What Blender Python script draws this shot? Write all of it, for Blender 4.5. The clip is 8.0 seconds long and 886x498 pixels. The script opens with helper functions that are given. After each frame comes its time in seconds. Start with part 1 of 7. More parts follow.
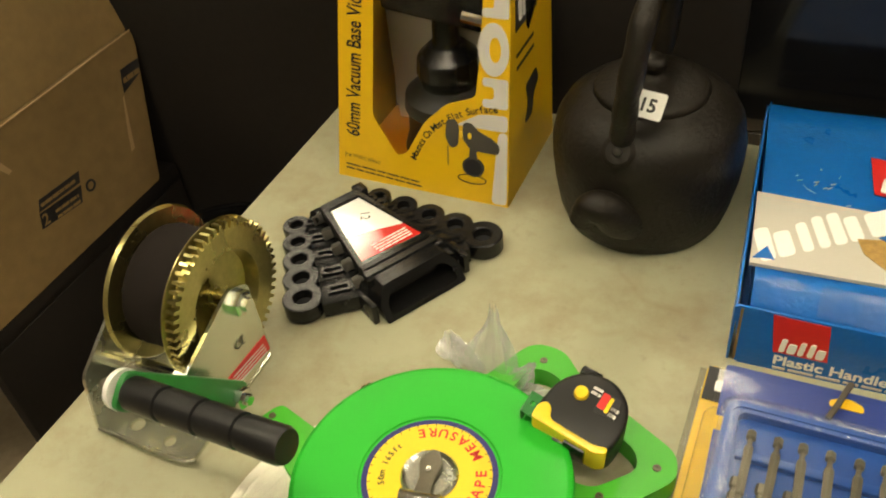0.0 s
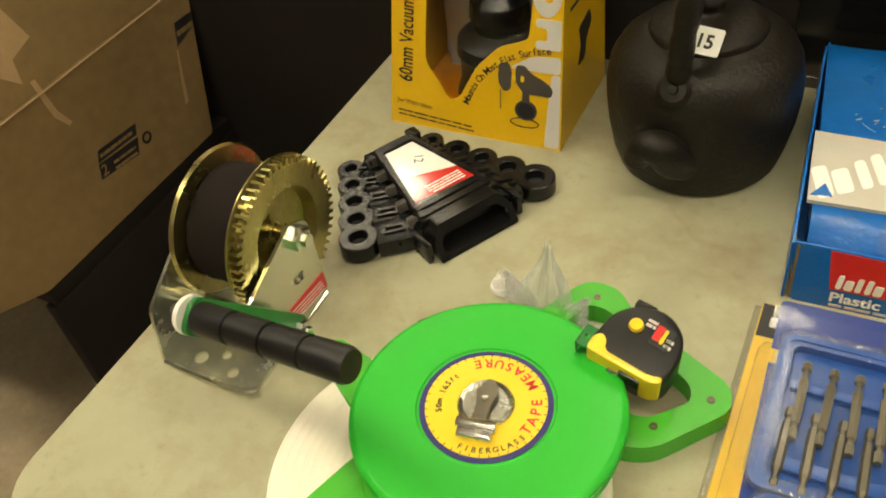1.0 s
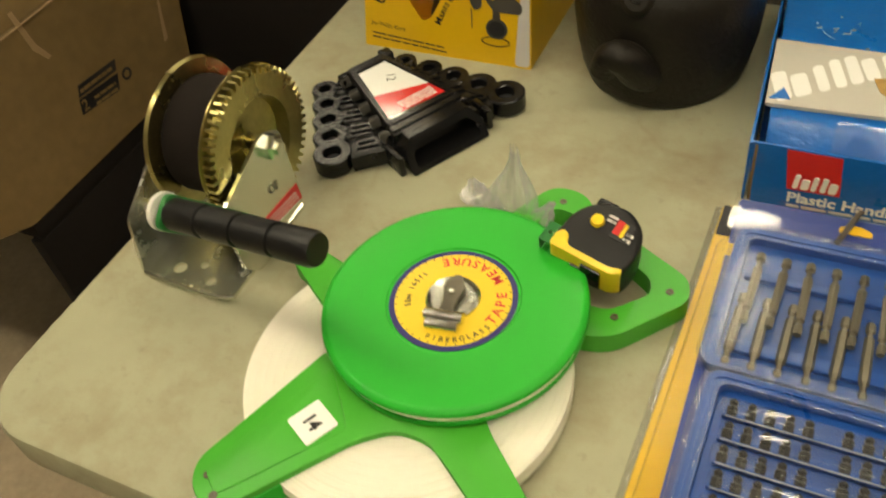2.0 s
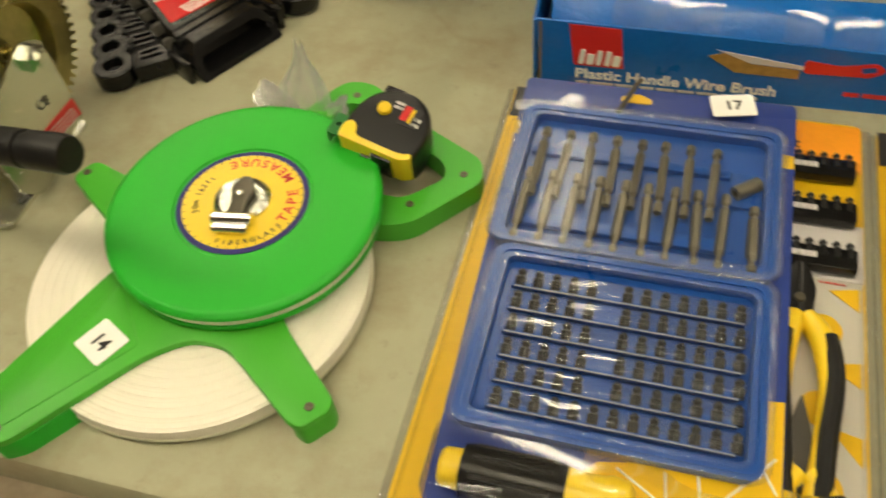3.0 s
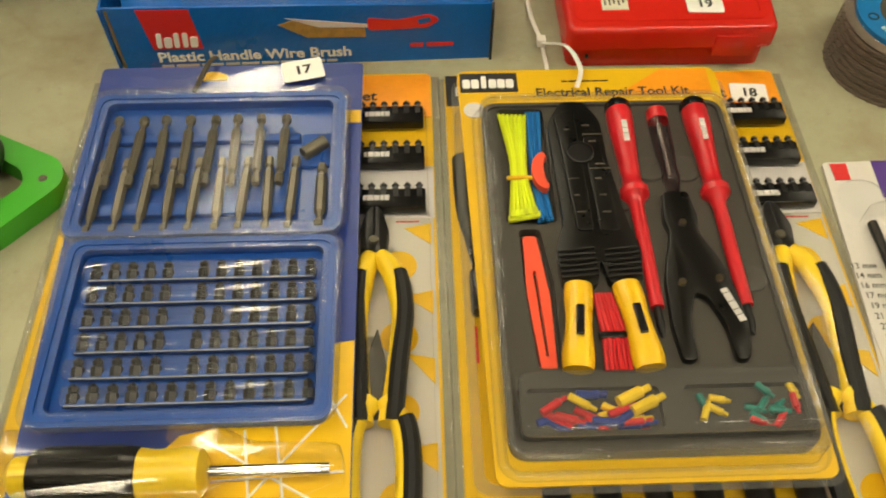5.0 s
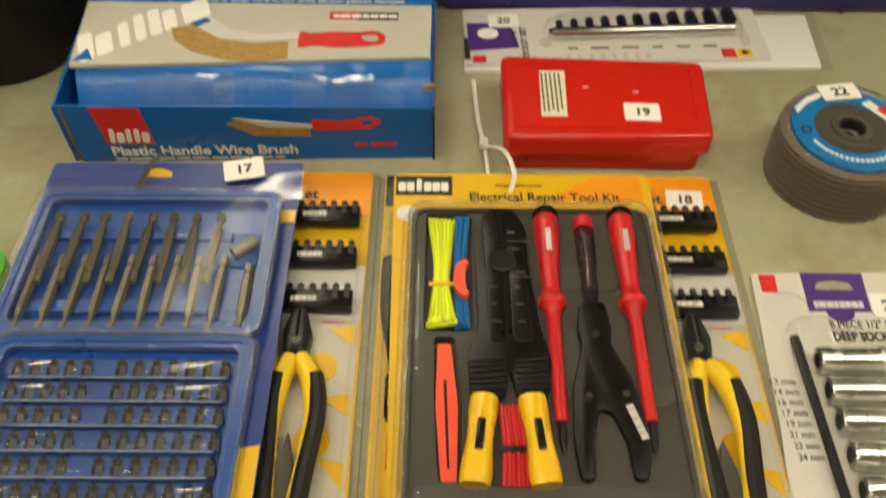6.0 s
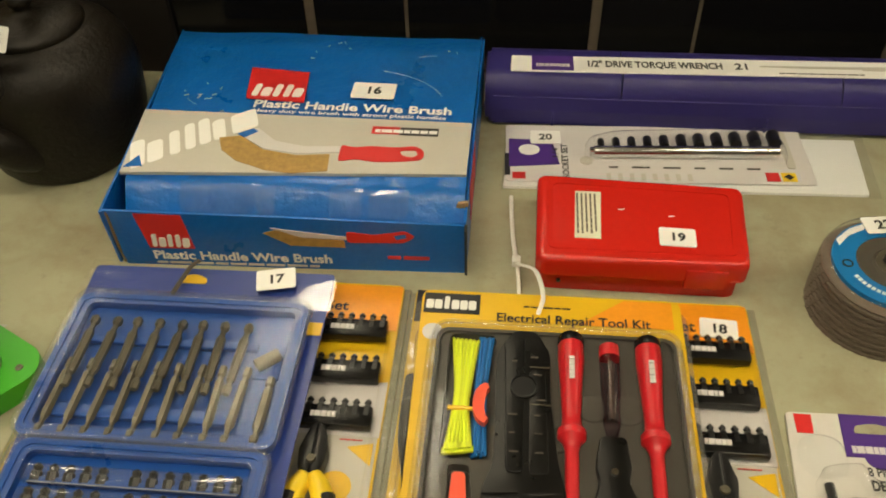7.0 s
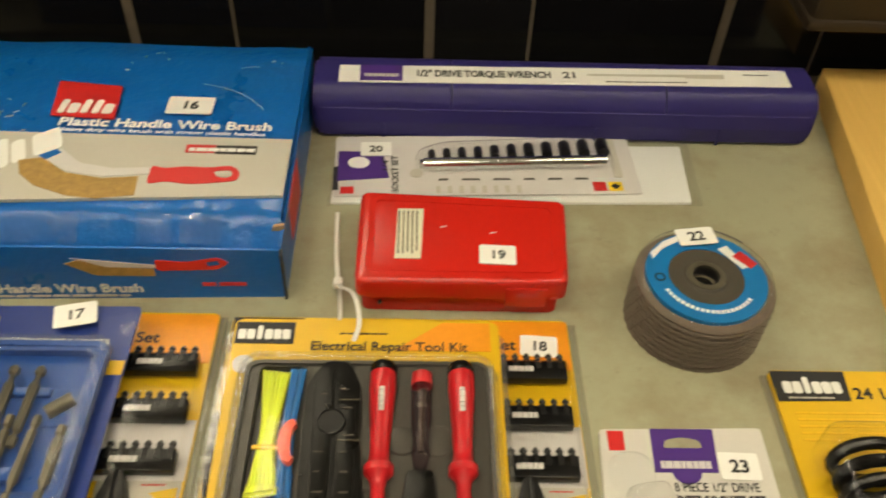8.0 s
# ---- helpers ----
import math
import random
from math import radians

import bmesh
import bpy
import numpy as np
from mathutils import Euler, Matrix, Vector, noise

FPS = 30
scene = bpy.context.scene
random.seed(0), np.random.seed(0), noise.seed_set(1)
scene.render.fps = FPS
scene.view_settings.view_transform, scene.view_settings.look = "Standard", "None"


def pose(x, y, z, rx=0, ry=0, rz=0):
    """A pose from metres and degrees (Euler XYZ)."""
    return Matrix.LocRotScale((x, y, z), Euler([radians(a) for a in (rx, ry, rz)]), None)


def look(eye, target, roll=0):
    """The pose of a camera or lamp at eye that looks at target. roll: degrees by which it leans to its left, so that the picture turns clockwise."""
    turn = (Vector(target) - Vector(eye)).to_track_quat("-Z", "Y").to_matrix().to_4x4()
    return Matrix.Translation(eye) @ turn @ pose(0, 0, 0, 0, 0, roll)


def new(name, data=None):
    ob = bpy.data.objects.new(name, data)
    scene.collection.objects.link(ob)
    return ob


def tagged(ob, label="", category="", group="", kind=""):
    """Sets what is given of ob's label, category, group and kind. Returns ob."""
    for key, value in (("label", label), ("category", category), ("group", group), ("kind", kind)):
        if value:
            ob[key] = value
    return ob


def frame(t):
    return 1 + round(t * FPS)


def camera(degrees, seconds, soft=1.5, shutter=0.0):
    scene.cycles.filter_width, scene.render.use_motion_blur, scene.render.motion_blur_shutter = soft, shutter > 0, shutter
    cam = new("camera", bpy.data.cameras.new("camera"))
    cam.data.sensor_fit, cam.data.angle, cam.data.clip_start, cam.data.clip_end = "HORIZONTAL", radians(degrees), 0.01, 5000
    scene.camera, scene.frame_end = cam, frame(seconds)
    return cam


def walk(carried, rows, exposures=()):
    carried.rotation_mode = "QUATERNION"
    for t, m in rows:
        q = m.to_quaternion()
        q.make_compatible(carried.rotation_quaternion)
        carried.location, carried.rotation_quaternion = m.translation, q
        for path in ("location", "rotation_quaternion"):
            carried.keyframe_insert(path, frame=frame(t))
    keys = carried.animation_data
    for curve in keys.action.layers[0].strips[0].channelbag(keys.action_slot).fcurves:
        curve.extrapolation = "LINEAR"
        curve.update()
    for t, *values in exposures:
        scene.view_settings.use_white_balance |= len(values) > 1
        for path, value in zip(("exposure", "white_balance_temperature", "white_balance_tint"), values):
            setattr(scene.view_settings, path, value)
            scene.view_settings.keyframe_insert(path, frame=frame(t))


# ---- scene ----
cam = camera(54.0, 8.0, soft=1.8, shutter=0.4)
PATH = [
    (0, (0.076, 0.064, 0.532), (-0.633, 1.377, -0.799), -7.1),
    (0.5, (0.069, 0.055, 0.524), (-0.664, 1.323, -0.838), -8.2),
    (1, (0.075, 0.039, 0.522), (-0.705, 1.264, -0.853), -9.8),
    (1.2, (0.078, 0.033, 0.524), (-0.708, 1.243, -0.861), -10.2),
    (2.3, (0.121, 0.001, 0.496), (-0.567, 1.156, -0.985), -10.2),
    (2.5, (0.129, 0.006, 0.494), (-0.486, 1.149, -1.028), -9.1),
    (3, (0.159, 0.012, 0.472), (-0.279, 1.167, -1.102), -7.2),
    (3.5, (0.188, 0.021, 0.469), (-0.071, 1.193, -1.131), -4.7),
    (4, (0.218, 0.019, 0.473), (0.119, 1.204, -1.135), -1.5),
    (4.5, (0.257, 0.012, 0.471), (0.279, 1.194, -1.142), 0.4),
    (4.7, (0.27, 0.01, 0.472), (0.324, 1.183, -1.147), 0.8),
    (5.8, (0.342, 0.027, 0.499), (0.388, 1.246, -1.086), 1.1),
    (6, (0.358, 0.03, 0.505), (0.353, 1.308, -1.034), 0.2),
    (6.5, (0.375, 0.04, 0.511), (0.286, 1.427, -0.926), -0.8),
    (7, (0.385, 0.051, 0.521), (0.227, 1.464, -0.885), -1.8),
    (7.5, (0.416, 0.068, 0.524), (0.344, 1.464, -0.906), 0.2),
    (8, (0.449, 0.089, 0.53), (0.516, 1.482, -0.904), 2.9),
]
EXPOSURES = [(0.0, 0.07), (1.2, 0.05), (2.5, -0.33), (3.5, -0.27), (4.5, -0.25), (6.0, -0.40), (7.0, -0.42), (8.0, -0.36)]
walk(cam, [(t, look(eye, target, roll)) for t, eye, target, roll in PATH], EXPOSURES)

# ---- world and light: a hall lit by ceiling tubes, some of them added ----
world = bpy.data.worlds.new("hall")
scene.world = world
world.use_nodes = True
world.node_tree.nodes["Background"].inputs[0].default_value = (0.9, 0.95, 1.0, 1)
world.node_tree.nodes["Background"].inputs[1].default_value = 0.02

LAMP = 34.0
LAMP_COLOUR = (1.0, 0.875, 0.61)

# ---- materials ----


def ramp_value(nt, source, low, high):
    node = nt.nodes.new("ShaderNodeMapRange")
    nt.links.new(source, node.inputs["Value"])
    node.inputs["To Min"].default_value, node.inputs["To Max"].default_value = low, high
    return node.outputs["Result"]


def noise_of(nt, coords, scale, detail=4.0, rough=0.6):
    node = nt.nodes.new("ShaderNodeTexNoise")
    node.inputs["Scale"].default_value = scale
    node.inputs["Detail"].default_value = detail
    node.inputs["Roughness"].default_value = rough
    nt.links.new(coords, node.inputs["Vector"])
    return node.outputs["Fac"]


def mat(name, col, rough=0.5, metal=0.0, var=0.1, scale=30.0, bump=0.15, bscale=400.0, coat=0.0, each=0.0, rvar=0.1, spec=0.5, bdist=0.0006):
    m = bpy.data.materials.new(name)
    m.use_nodes = True
    nt = m.node_tree
    p = nt.nodes["Principled BSDF"]
    p.inputs["Metallic"].default_value = metal
    p.inputs["Coat Weight"].default_value = coat
    p.inputs["Coat Roughness"].default_value = 0.08
    p.inputs["Specular IOR Level"].default_value = spec
    co = nt.nodes.new("ShaderNodeTexCoord").outputs["Object"]
    n1 = noise_of(nt, co, scale)
    n2 = noise_of(nt, co, scale * 11)
    a = ramp_value(nt, n1, 1 - var, 1 + var)
    b = ramp_value(nt, n2, 1 - var * 0.6, 1 + var * 0.6)
    mul = nt.nodes.new("ShaderNodeMath")
    mul.operation = "MULTIPLY"
    nt.links.new(a, mul.inputs[0])
    nt.links.new(b, mul.inputs[1])
    out = mul.outputs[0]
    if each:
        info = nt.nodes.new("ShaderNodeObjectInfo")
        r = ramp_value(nt, info.outputs["Random"], 1 - each, 1 + each)
        m2 = nt.nodes.new("ShaderNodeMath")
        m2.operation = "MULTIPLY"
        nt.links.new(out, m2.inputs[0])
        nt.links.new(r, m2.inputs[1])
        out = m2.outputs[0]
    vm = nt.nodes.new("ShaderNodeVectorMath")
    vm.operation = "SCALE"
    vm.inputs[0].default_value = col[:3]
    nt.links.new(out, vm.inputs["Scale"])
    nt.links.new(vm.outputs[0], p.inputs["Base Color"])
    rr = ramp_value(nt, n1, max(0.02, rough - rvar), min(1, rough + rvar))
    nt.links.new(rr, p.inputs["Roughness"])
    if bump:
        bn = nt.nodes.new("ShaderNodeBump")
        bn.inputs["Strength"].default_value = bump
        bn.inputs["Distance"].default_value = bdist
        nt.links.new(noise_of(nt, co, bscale), bn.inputs["Height"])
        nt.links.new(bn.outputs[0], p.inputs["Normal"])
    return m


def clear_plastic(name, tint=(1, 1, 1), rough=0.06, ior=1.5, wave=0.0, wscale=30.0, haze=0.0):
    """Thin clear film: see-through, with gloss that grows towards the rim."""
    m = bpy.data.materials.new(name)
    m.use_nodes = True
    nt = m.node_tree
    nt.nodes.remove(nt.nodes["Principled BSDF"])
    tr = nt.nodes.new("ShaderNodeBsdfTransparent")
    tr.inputs[0].default_value = (*tint, 1)
    gl = nt.nodes.new("ShaderNodeBsdfGlossy")
    gl.inputs["Roughness"].default_value = rough
    fr = nt.nodes.new("ShaderNodeLayerWeight")
    fr.inputs["Blend"].default_value = 0.5
    pw = nt.nodes.new("ShaderNodeMath")
    pw.operation = "POWER"
    pw.inputs[1].default_value = 5.0
    nt.links.new(fr.outputs["Facing"], pw.inputs[0])
    base = ((ior - 1) / (ior + 1)) ** 2 * 0.7
    mix = nt.nodes.new("ShaderNodeMixShader")
    nt.links.new(ramp_value(nt, pw.outputs[0], base, 0.8), mix.inputs[0])
    nt.links.new(tr.outputs[0], mix.inputs[1])
    nt.links.new(gl.outputs[0], mix.inputs[2])
    if wave:
        co = nt.nodes.new("ShaderNodeTexCoord").outputs["Object"]
        bn = nt.nodes.new("ShaderNodeBump")
        bn.inputs["Strength"].default_value = wave
        bn.inputs["Distance"].default_value = 0.004
        nt.links.new(noise_of(nt, co, wscale, 2.0), bn.inputs["Height"])
        nt.links.new(bn.outputs[0], gl.inputs["Normal"])
        nt.links.new(bn.outputs[0], fr.inputs["Normal"])
    last = mix
    if haze:
        df = nt.nodes.new("ShaderNodeBsdfDiffuse")
        df.inputs[0].default_value = (0.8, 0.8, 0.8, 1)
        m2 = nt.nodes.new("ShaderNodeMixShader")
        m2.inputs[0].default_value = haze
        nt.links.new(mix.outputs[0], m2.inputs[1])
        nt.links.new(df.outputs[0], m2.inputs[2])
        last = m2
    nt.links.new(last.outputs[0], nt.nodes["Material Output"].inputs[0])
    return m


def table_material():
    m = mat("worn_laminate", (0.360, 0.355, 0.240), 0.50, spec=0.35, var=0.09, scale=5, bump=0.25, bscale=900)
    nt = m.node_tree
    p = nt.nodes["Principled BSDF"]
    co = nt.nodes.new("ShaderNodeTexCoord").outputs["Object"]
    stain = noise_of(nt, co, 9.0, 6.0, 0.7)
    scuff = noise_of(nt, co, 60.0, 5.0, 0.75)
    r = nt.nodes.new("ShaderNodeValToRGB")
    r.color_ramp.elements[0].position, r.color_ramp.elements[1].position = 0.46, 0.74
    nt.links.new(stain, r.inputs[0])
    r2 = nt.nodes.new("ShaderNodeValToRGB")
    r2.color_ramp.elements[0].position, r2.color_ramp.elements[1].position = 0.60, 0.75
    nt.links.new(scuff, r2.inputs[0])
    old = p.inputs["Base Color"].links[0].from_socket
    mix = nt.nodes.new("ShaderNodeMix")
    mix.data_type = "RGBA"
    nt.links.new(ramp_value(nt, r.outputs[0], 0, 0.8), mix.inputs[0])
    nt.links.new(old, mix.inputs[6])
    mix.inputs[7].default_value = (0.24, 0.19, 0.11, 1)
    mix2 = nt.nodes.new("ShaderNodeMix")
    mix2.data_type = "RGBA"
    nt.links.new(ramp_value(nt, r2.outputs[0], 0, 0.4), mix2.inputs[0])
    nt.links.new(mix.outputs[2], mix2.inputs[6])
    mix2.inputs[7].default_value = (0.20, 0.17, 0.12, 1)
    # thin curved drip marks, only in patches
    curve = noise_of(nt, co, 11.0, 1.5, 0.4)
    off = nt.nodes.new("ShaderNodeMath")
    off.operation = "SUBTRACT"
    off.inputs[1].default_value = 0.5
    nt.links.new(curve, off.inputs[0])
    flat = nt.nodes.new("ShaderNodeMath")
    flat.operation = "ABSOLUTE"
    nt.links.new(off.outputs[0], flat.inputs[0])
    thin = nt.nodes.new("ShaderNodeMapRange")
    nt.links.new(flat.outputs[0], thin.inputs["Value"])
    thin.inputs["From Max"].default_value = 0.035
    thin.inputs["To Min"].default_value, thin.inputs["To Max"].default_value = 1.0, 0.0
    where = nt.nodes.new("ShaderNodeMapRange")
    nt.links.new(noise_of(nt, co, 6.5, 3.0, 0.6), where.inputs["Value"])
    where.inputs["From Min"].default_value, where.inputs["From Max"].default_value = 0.54, 0.70
    where.inputs["To Max"].default_value = 0.30
    both = nt.nodes.new("ShaderNodeMath")
    both.operation = "MULTIPLY"
    nt.links.new(thin.outputs[0], both.inputs[0])
    nt.links.new(where.outputs[0], both.inputs[1])
    mix3 = nt.nodes.new("ShaderNodeMix")
    mix3.data_type = "RGBA"
    nt.links.new(both.outputs[0], mix3.inputs[0])
    nt.links.new(mix2.outputs[2], mix3.inputs[6])
    mix3.inputs[7].default_value = (0.22, 0.16, 0.08, 1)
    nt.links.new(mix3.outputs[2], p.inputs["Base Color"])
    return m


def wood_material():
    m = mat("pine", (0.82, 0.53, 0.15), 0.45, var=0.06, scale=8)
    nt = m.node_tree
    p = nt.nodes["Principled BSDF"]
    co = nt.nodes.new("ShaderNodeTexCoord").outputs["Object"]
    mp = nt.nodes.new("ShaderNodeMapping")
    mp.inputs["Scale"].default_value = (60, 3, 20)
    nt.links.new(co, mp.inputs[0])
    g = noise_of(nt, mp.outputs[0], 1.5, 6, 0.65)
    old = p.inputs["Base Color"].links[0].from_socket
    mix = nt.nodes.new("ShaderNodeMix")
    mix.data_type = "RGBA"
    nt.links.new(ramp_value(nt, g, -0.4, 1.0), mix.inputs[0])
    nt.links.new(old, mix.inputs[6])
    mix.inputs[7].default_value = (0.66, 0.39, 0.09, 1)
    nt.links.new(mix.outputs[2], p.inputs["Base Color"])
    return m


def glow(name, col, strength):
    m = bpy.data.materials.new(name)
    m.use_nodes = True
    p = m.node_tree.nodes["Principled BSDF"]
    p.inputs["Base Color"].default_value = (0.8, 0.8, 0.8, 1)
    p.inputs["Emission Color"].default_value = (*col, 1)
    p.inputs["Emission Strength"].default_value = strength
    return m


LAMINATE = table_material()
PINE = wood_material()
CONCRETE = mat("stained_concrete", (0.42, 0.34, 0.23), 0.75, var=0.35, scale=6, bump=0.6, bscale=120)
TILE = mat("black_glazed_tile", (0.008, 0.008, 0.009), 0.12, var=0.2, scale=15, bump=0.1, bscale=40, each=0.3)
GROUT = mat("grout", (0.11, 0.088, 0.065), 0.9, var=0.4, scale=9)
PLASTER = mat("painted_plaster", (0.32, 0.30, 0.26), 0.8, var=0.06, scale=3)
STEEL = mat("zinc_plated_steel", (0.68, 0.69, 0.62), 0.26, 1.0, var=0.08, scale=35, bump=0.08, bscale=250, rvar=0.05)
CHROME = mat("chrome", (0.82, 0.82, 0.82), 0.1, 1.0, var=0.05, bump=0.05)
SATIN = mat("satin_chrome", (0.86, 0.85, 0.82), 0.26, 1.0, var=0.05, bump=0.05)
DARK_BROWN = mat("dark_brown_plastic", (0.030, 0.021, 0.013), 0.55, spec=0.3, var=0.15)
TAUPE = mat("grey_brown_plastic", (0.10, 0.085, 0.07), 0.6, var=0.12)
DULL_STEEL = mat("dull_bit_steel", (0.15, 0.135, 0.10), 0.42, 0.6, var=0.2, scale=60, each=0.2)
BLACK_STEEL = mat("black_oxide_steel", (0.016, 0.016, 0.017), 0.35, 0.4, var=0.2, scale=50, each=0.2)
PASSIVATED = mat("yellow_passivated_steel", (0.44, 0.39, 0.17), 0.28, 1.0, var=0.40, scale=18, bump=0.08)
STRAP = mat("brown_webbing", (0.013, 0.010, 0.009), 0.9, spec=0.12, var=0.15, scale=40, bump=0.9, bscale=900)
BLACK = mat("black_plastic", (0.006, 0.006, 0.0065), 0.24, spec=0.35, var=0.2, scale=40, bump=0.3, bscale=600)
RUBBER = mat("black_rubber", (0.009, 0.009, 0.0095), 0.38, spec=0.35, var=0.15, scale=60, bump=0.4, bscale=900)
IRON = mat("cast_iron", (0.011, 0.009, 0.007), 0.42, 0.0, spec=0.24, var=0.65, scale=16, bump=1.0, bscale=210, rvar=0.22, bdist=0.0011)
GREEN = mat("green_plastic", (0.020, 0.40, 0.026), 0.42, spec=0.32, var=0.05, scale=12, bump=0.12, bscale=500)
LIGHT_GREEN = mat("light_green_plastic", (0.060, 0.38, 0.028), 0.40, spec=0.32, var=0.05, scale=14, bump=0.12, bscale=500)
DARK_GREEN = mat("green_painted_steel", (0.02, 0.16, 0.035), 0.35, var=0.1)
TAPE = mat("white_fibreglass_tape", (0.78, 0.74, 0.64), 0.6, var=0.05, scale=30, bump=0.5, bscale=700)
WHITE = mat("white_paper", (0.82, 0.82, 0.80), 0.55, var=0.03, scale=20, bump=0.1)
OFF_WHITE = mat("greyish_printed_card", (0.60, 0.58, 0.55), 0.45, var=0.06, scale=20, bump=0.3, bscale=60)
CREAM = mat("cream_sticker", (0.72, 0.70, 0.55), 0.6, var=0.06, scale=40)
GLOSS_WHITE = mat("glossy_white_label", (0.80, 0.80, 0.78), 0.16, var=0.03, scale=20, bump=0.15, bscale=90, coat=0.5)
GLOSS_RED = mat("glossy_red_label", (0.58, 0.02, 0.02), 0.16, var=0.05, bump=0.15, bscale=90, coat=0.5)
GLOSS_INK = mat("glossy_black_label", (0.02, 0.02, 0.022), 0.16, var=0.08, bump=0.15, bscale=90, coat=0.5)
GREY_PRINT = mat("grey_print", (0.50, 0.48, 0.43), 0.42, var=0.05, scale=20)
PALE_GREY = mat("pale_grey_card", (0.60, 0.58, 0.58), 0.4, var=0.04, scale=20)
INK = mat("black_ink", (0.015, 0.015, 0.017), 0.5, var=0.1)
YELLOW = mat("yellow_card", (0.70, 0.43, 0.006), 0.38, var=0.08, scale=14, bump=0.1, coat=0.04)
ORANGE = mat("orange_print", (0.80, 0.30, 0.012), 0.36, var=0.16, scale=25)
YELLOW_PLASTIC = mat("yellow_plastic", (0.80, 0.56, 0.02), 0.33, var=0.05)
RED_PAPER = mat("red_print", (0.60, 0.020, 0.020), 0.4, var=0.06)
RED_PLASTIC = mat("red_plastic", (0.56, 0.018, 0.011), 0.24, var=0.06, scale=20, bump=0.12, bscale=300)
RED_TOOL = mat("red_tool_plastic", (0.55, 0.014, 0.022), 0.32, var=0.05)
CORAL = mat("coral_plastic", (0.85, 0.10, 0.05), 0.35, var=0.05)
BLUE_CARD = mat("blue_printed_card", (0.004, 0.120, 0.46), 0.30, spec=0.35, var=0.12, scale=16, bump=0.8, bscale=34, coat=0.1, bdist=0.003)
BLUE_PACK = mat("blue_backing_card", (0.014, 0.040, 0.24), 0.36, var=0.08, scale=16)
BLUE_TRAY = mat("blue_moulded_tray", (0.011, 0.068, 0.31), 0.30, var=0.06, scale=25, bump=0.15)
NAVY = mat("navy_plastic", (0.030, 0.024, 0.150), 0.34, spec=0.3, var=0.1, scale=25, bump=0.5, bscale=900)
PURPLE = mat("purple_print", (0.07, 0.025, 0.22), 0.4, var=0.08)
SKY = mat("bright_blue_disc", (0.008, 0.17, 0.46), 0.32, var=0.06)
GREY_TRAY = mat("dark_grey_tray", (0.064, 0.060, 0.053), 0.34, spec=0.4, var=0.1, scale=30, bump=0.15)
ABRASIVE = mat("grey_brown_abrasive", (0.16, 0.125, 0.098), 0.8, var=0.3, scale=90, bump=1.0, bscale=1400)
FIBRE = mat("brown_fibre_backing", (0.05, 0.042, 0.030), 0.6, var=0.2, scale=60)
BRISTLE = mat("brass_bristle_print", (0.36, 0.22, 0.06), 0.6, var=0.5, scale=200)
CARTON = mat("brown_cardboard", (0.205, 0.136, 0.052), 0.75, var=0.34, scale=5, bump=0.3, bscale=90)
CARTON_TORN = mat("torn_cardboard", (0.36, 0.245, 0.125), 0.85, var=0.15, scale=40)
NEON = mat("neon_yellow_nylon", (0.66, 0.76, 0.02), 0.35, var=0.08, each=0.2)
BLUE_NYLON = mat("blue_nylon", (0.01, 0.15, 0.46), 0.35, var=0.08, each=0.35)
TEAL = mat("teal_nylon", (0.01, 0.20, 0.17), 0.35, var=0.06)
DARK_YELLOW = mat("orange_yellow_plastic", (0.80, 0.49, 0.012), 0.3, var=0.05)
# pale colour of the highlight lines drawn along the clear ridges
RIDGE_GLINT = mat("painted_ridge_glint", (0.34, 0.37, 0.42), 0.2, var=0.1)
BLACK_CLOTH = mat("black_cloth", (0.011, 0.009, 0.008), 0.8, spec=0.2, var=0.4, scale=8)
NYLON = mat("clear_white_nylon", (0.75, 0.74, 0.70), 0.3, var=0.03)
FILM = clear_plastic("clear_blister", (0.985, 0.985, 0.985), 0.07, 1.45, 0.2, 18)
FILM_RIPPLED = clear_plastic("rippled_clear_blister", (0.97, 0.98, 0.985), 0.14, 1.32, 0.25, 24, haze=0.008)
FILM_RIDGE = clear_plastic("ridged_clear_plastic", (0.96, 0.97, 0.98), 0.07, 1.7, 0.12, 40, haze=0.035)
FILM_HEADER = clear_plastic("stiff_clear_plastic", (0.98, 0.98, 0.98), 0.10, 1.8, 0.10, 14)
FILM_SOFT = clear_plastic("soft_clear_blister", (0.98, 0.98, 0.98), 0.08, 1.30, 0.10, 22)
FORGED = mat("black_forged_steel", (0.005, 0.005, 0.005), 0.30, 0.0, spec=0.28, var=0.4, scale=60, bump=0.4, bscale=500)
FILM_EDGE = clear_plastic("clear_blister_edge", (0.90, 0.90, 0.88), 0.12, 1.5, 0.3, 60, haze=0.05)
BAG = clear_plastic("crinkled_bag", (0.97, 0.97, 0.97), 0.12, 2.2, 0.8, 110, haze=0.24)
AMBER = clear_plastic("clear_handle", (0.66, 0.58, 0.64), 0.08, 1.5)
DIFFUSER = glow("lamp_diffuser", LAMP_COLOUR, LAMP)

# ---- mesh helpers ----


def thing(name, base, label, category, group="", kind=""):
    ob = new(name)
    ob.location = base
    ob.empty_display_size = 0.02
    ob["base"] = base
    return tagged(ob, label, category, group, kind)


def base_of(ob):
    m = Matrix.Identity(4)
    while ob is not None:
        m = ob.matrix_basis @ m
        ob = ob.parent
    return m


def mesh_from(bm, material, smooth=True, angle=35):
    me = bpy.data.meshes.new("m")
    bmesh.ops.recalc_face_normals(bm, faces=bm.faces[:])
    bm.to_mesh(me)
    bm.free()
    if smooth:
        for f in me.polygons:
            f.use_smooth = f.loop_total < 5  # large flat caps keep their own true normal
        me.set_sharp_from_angle(angle=radians(angle))
    me.materials.append(material)
    return me


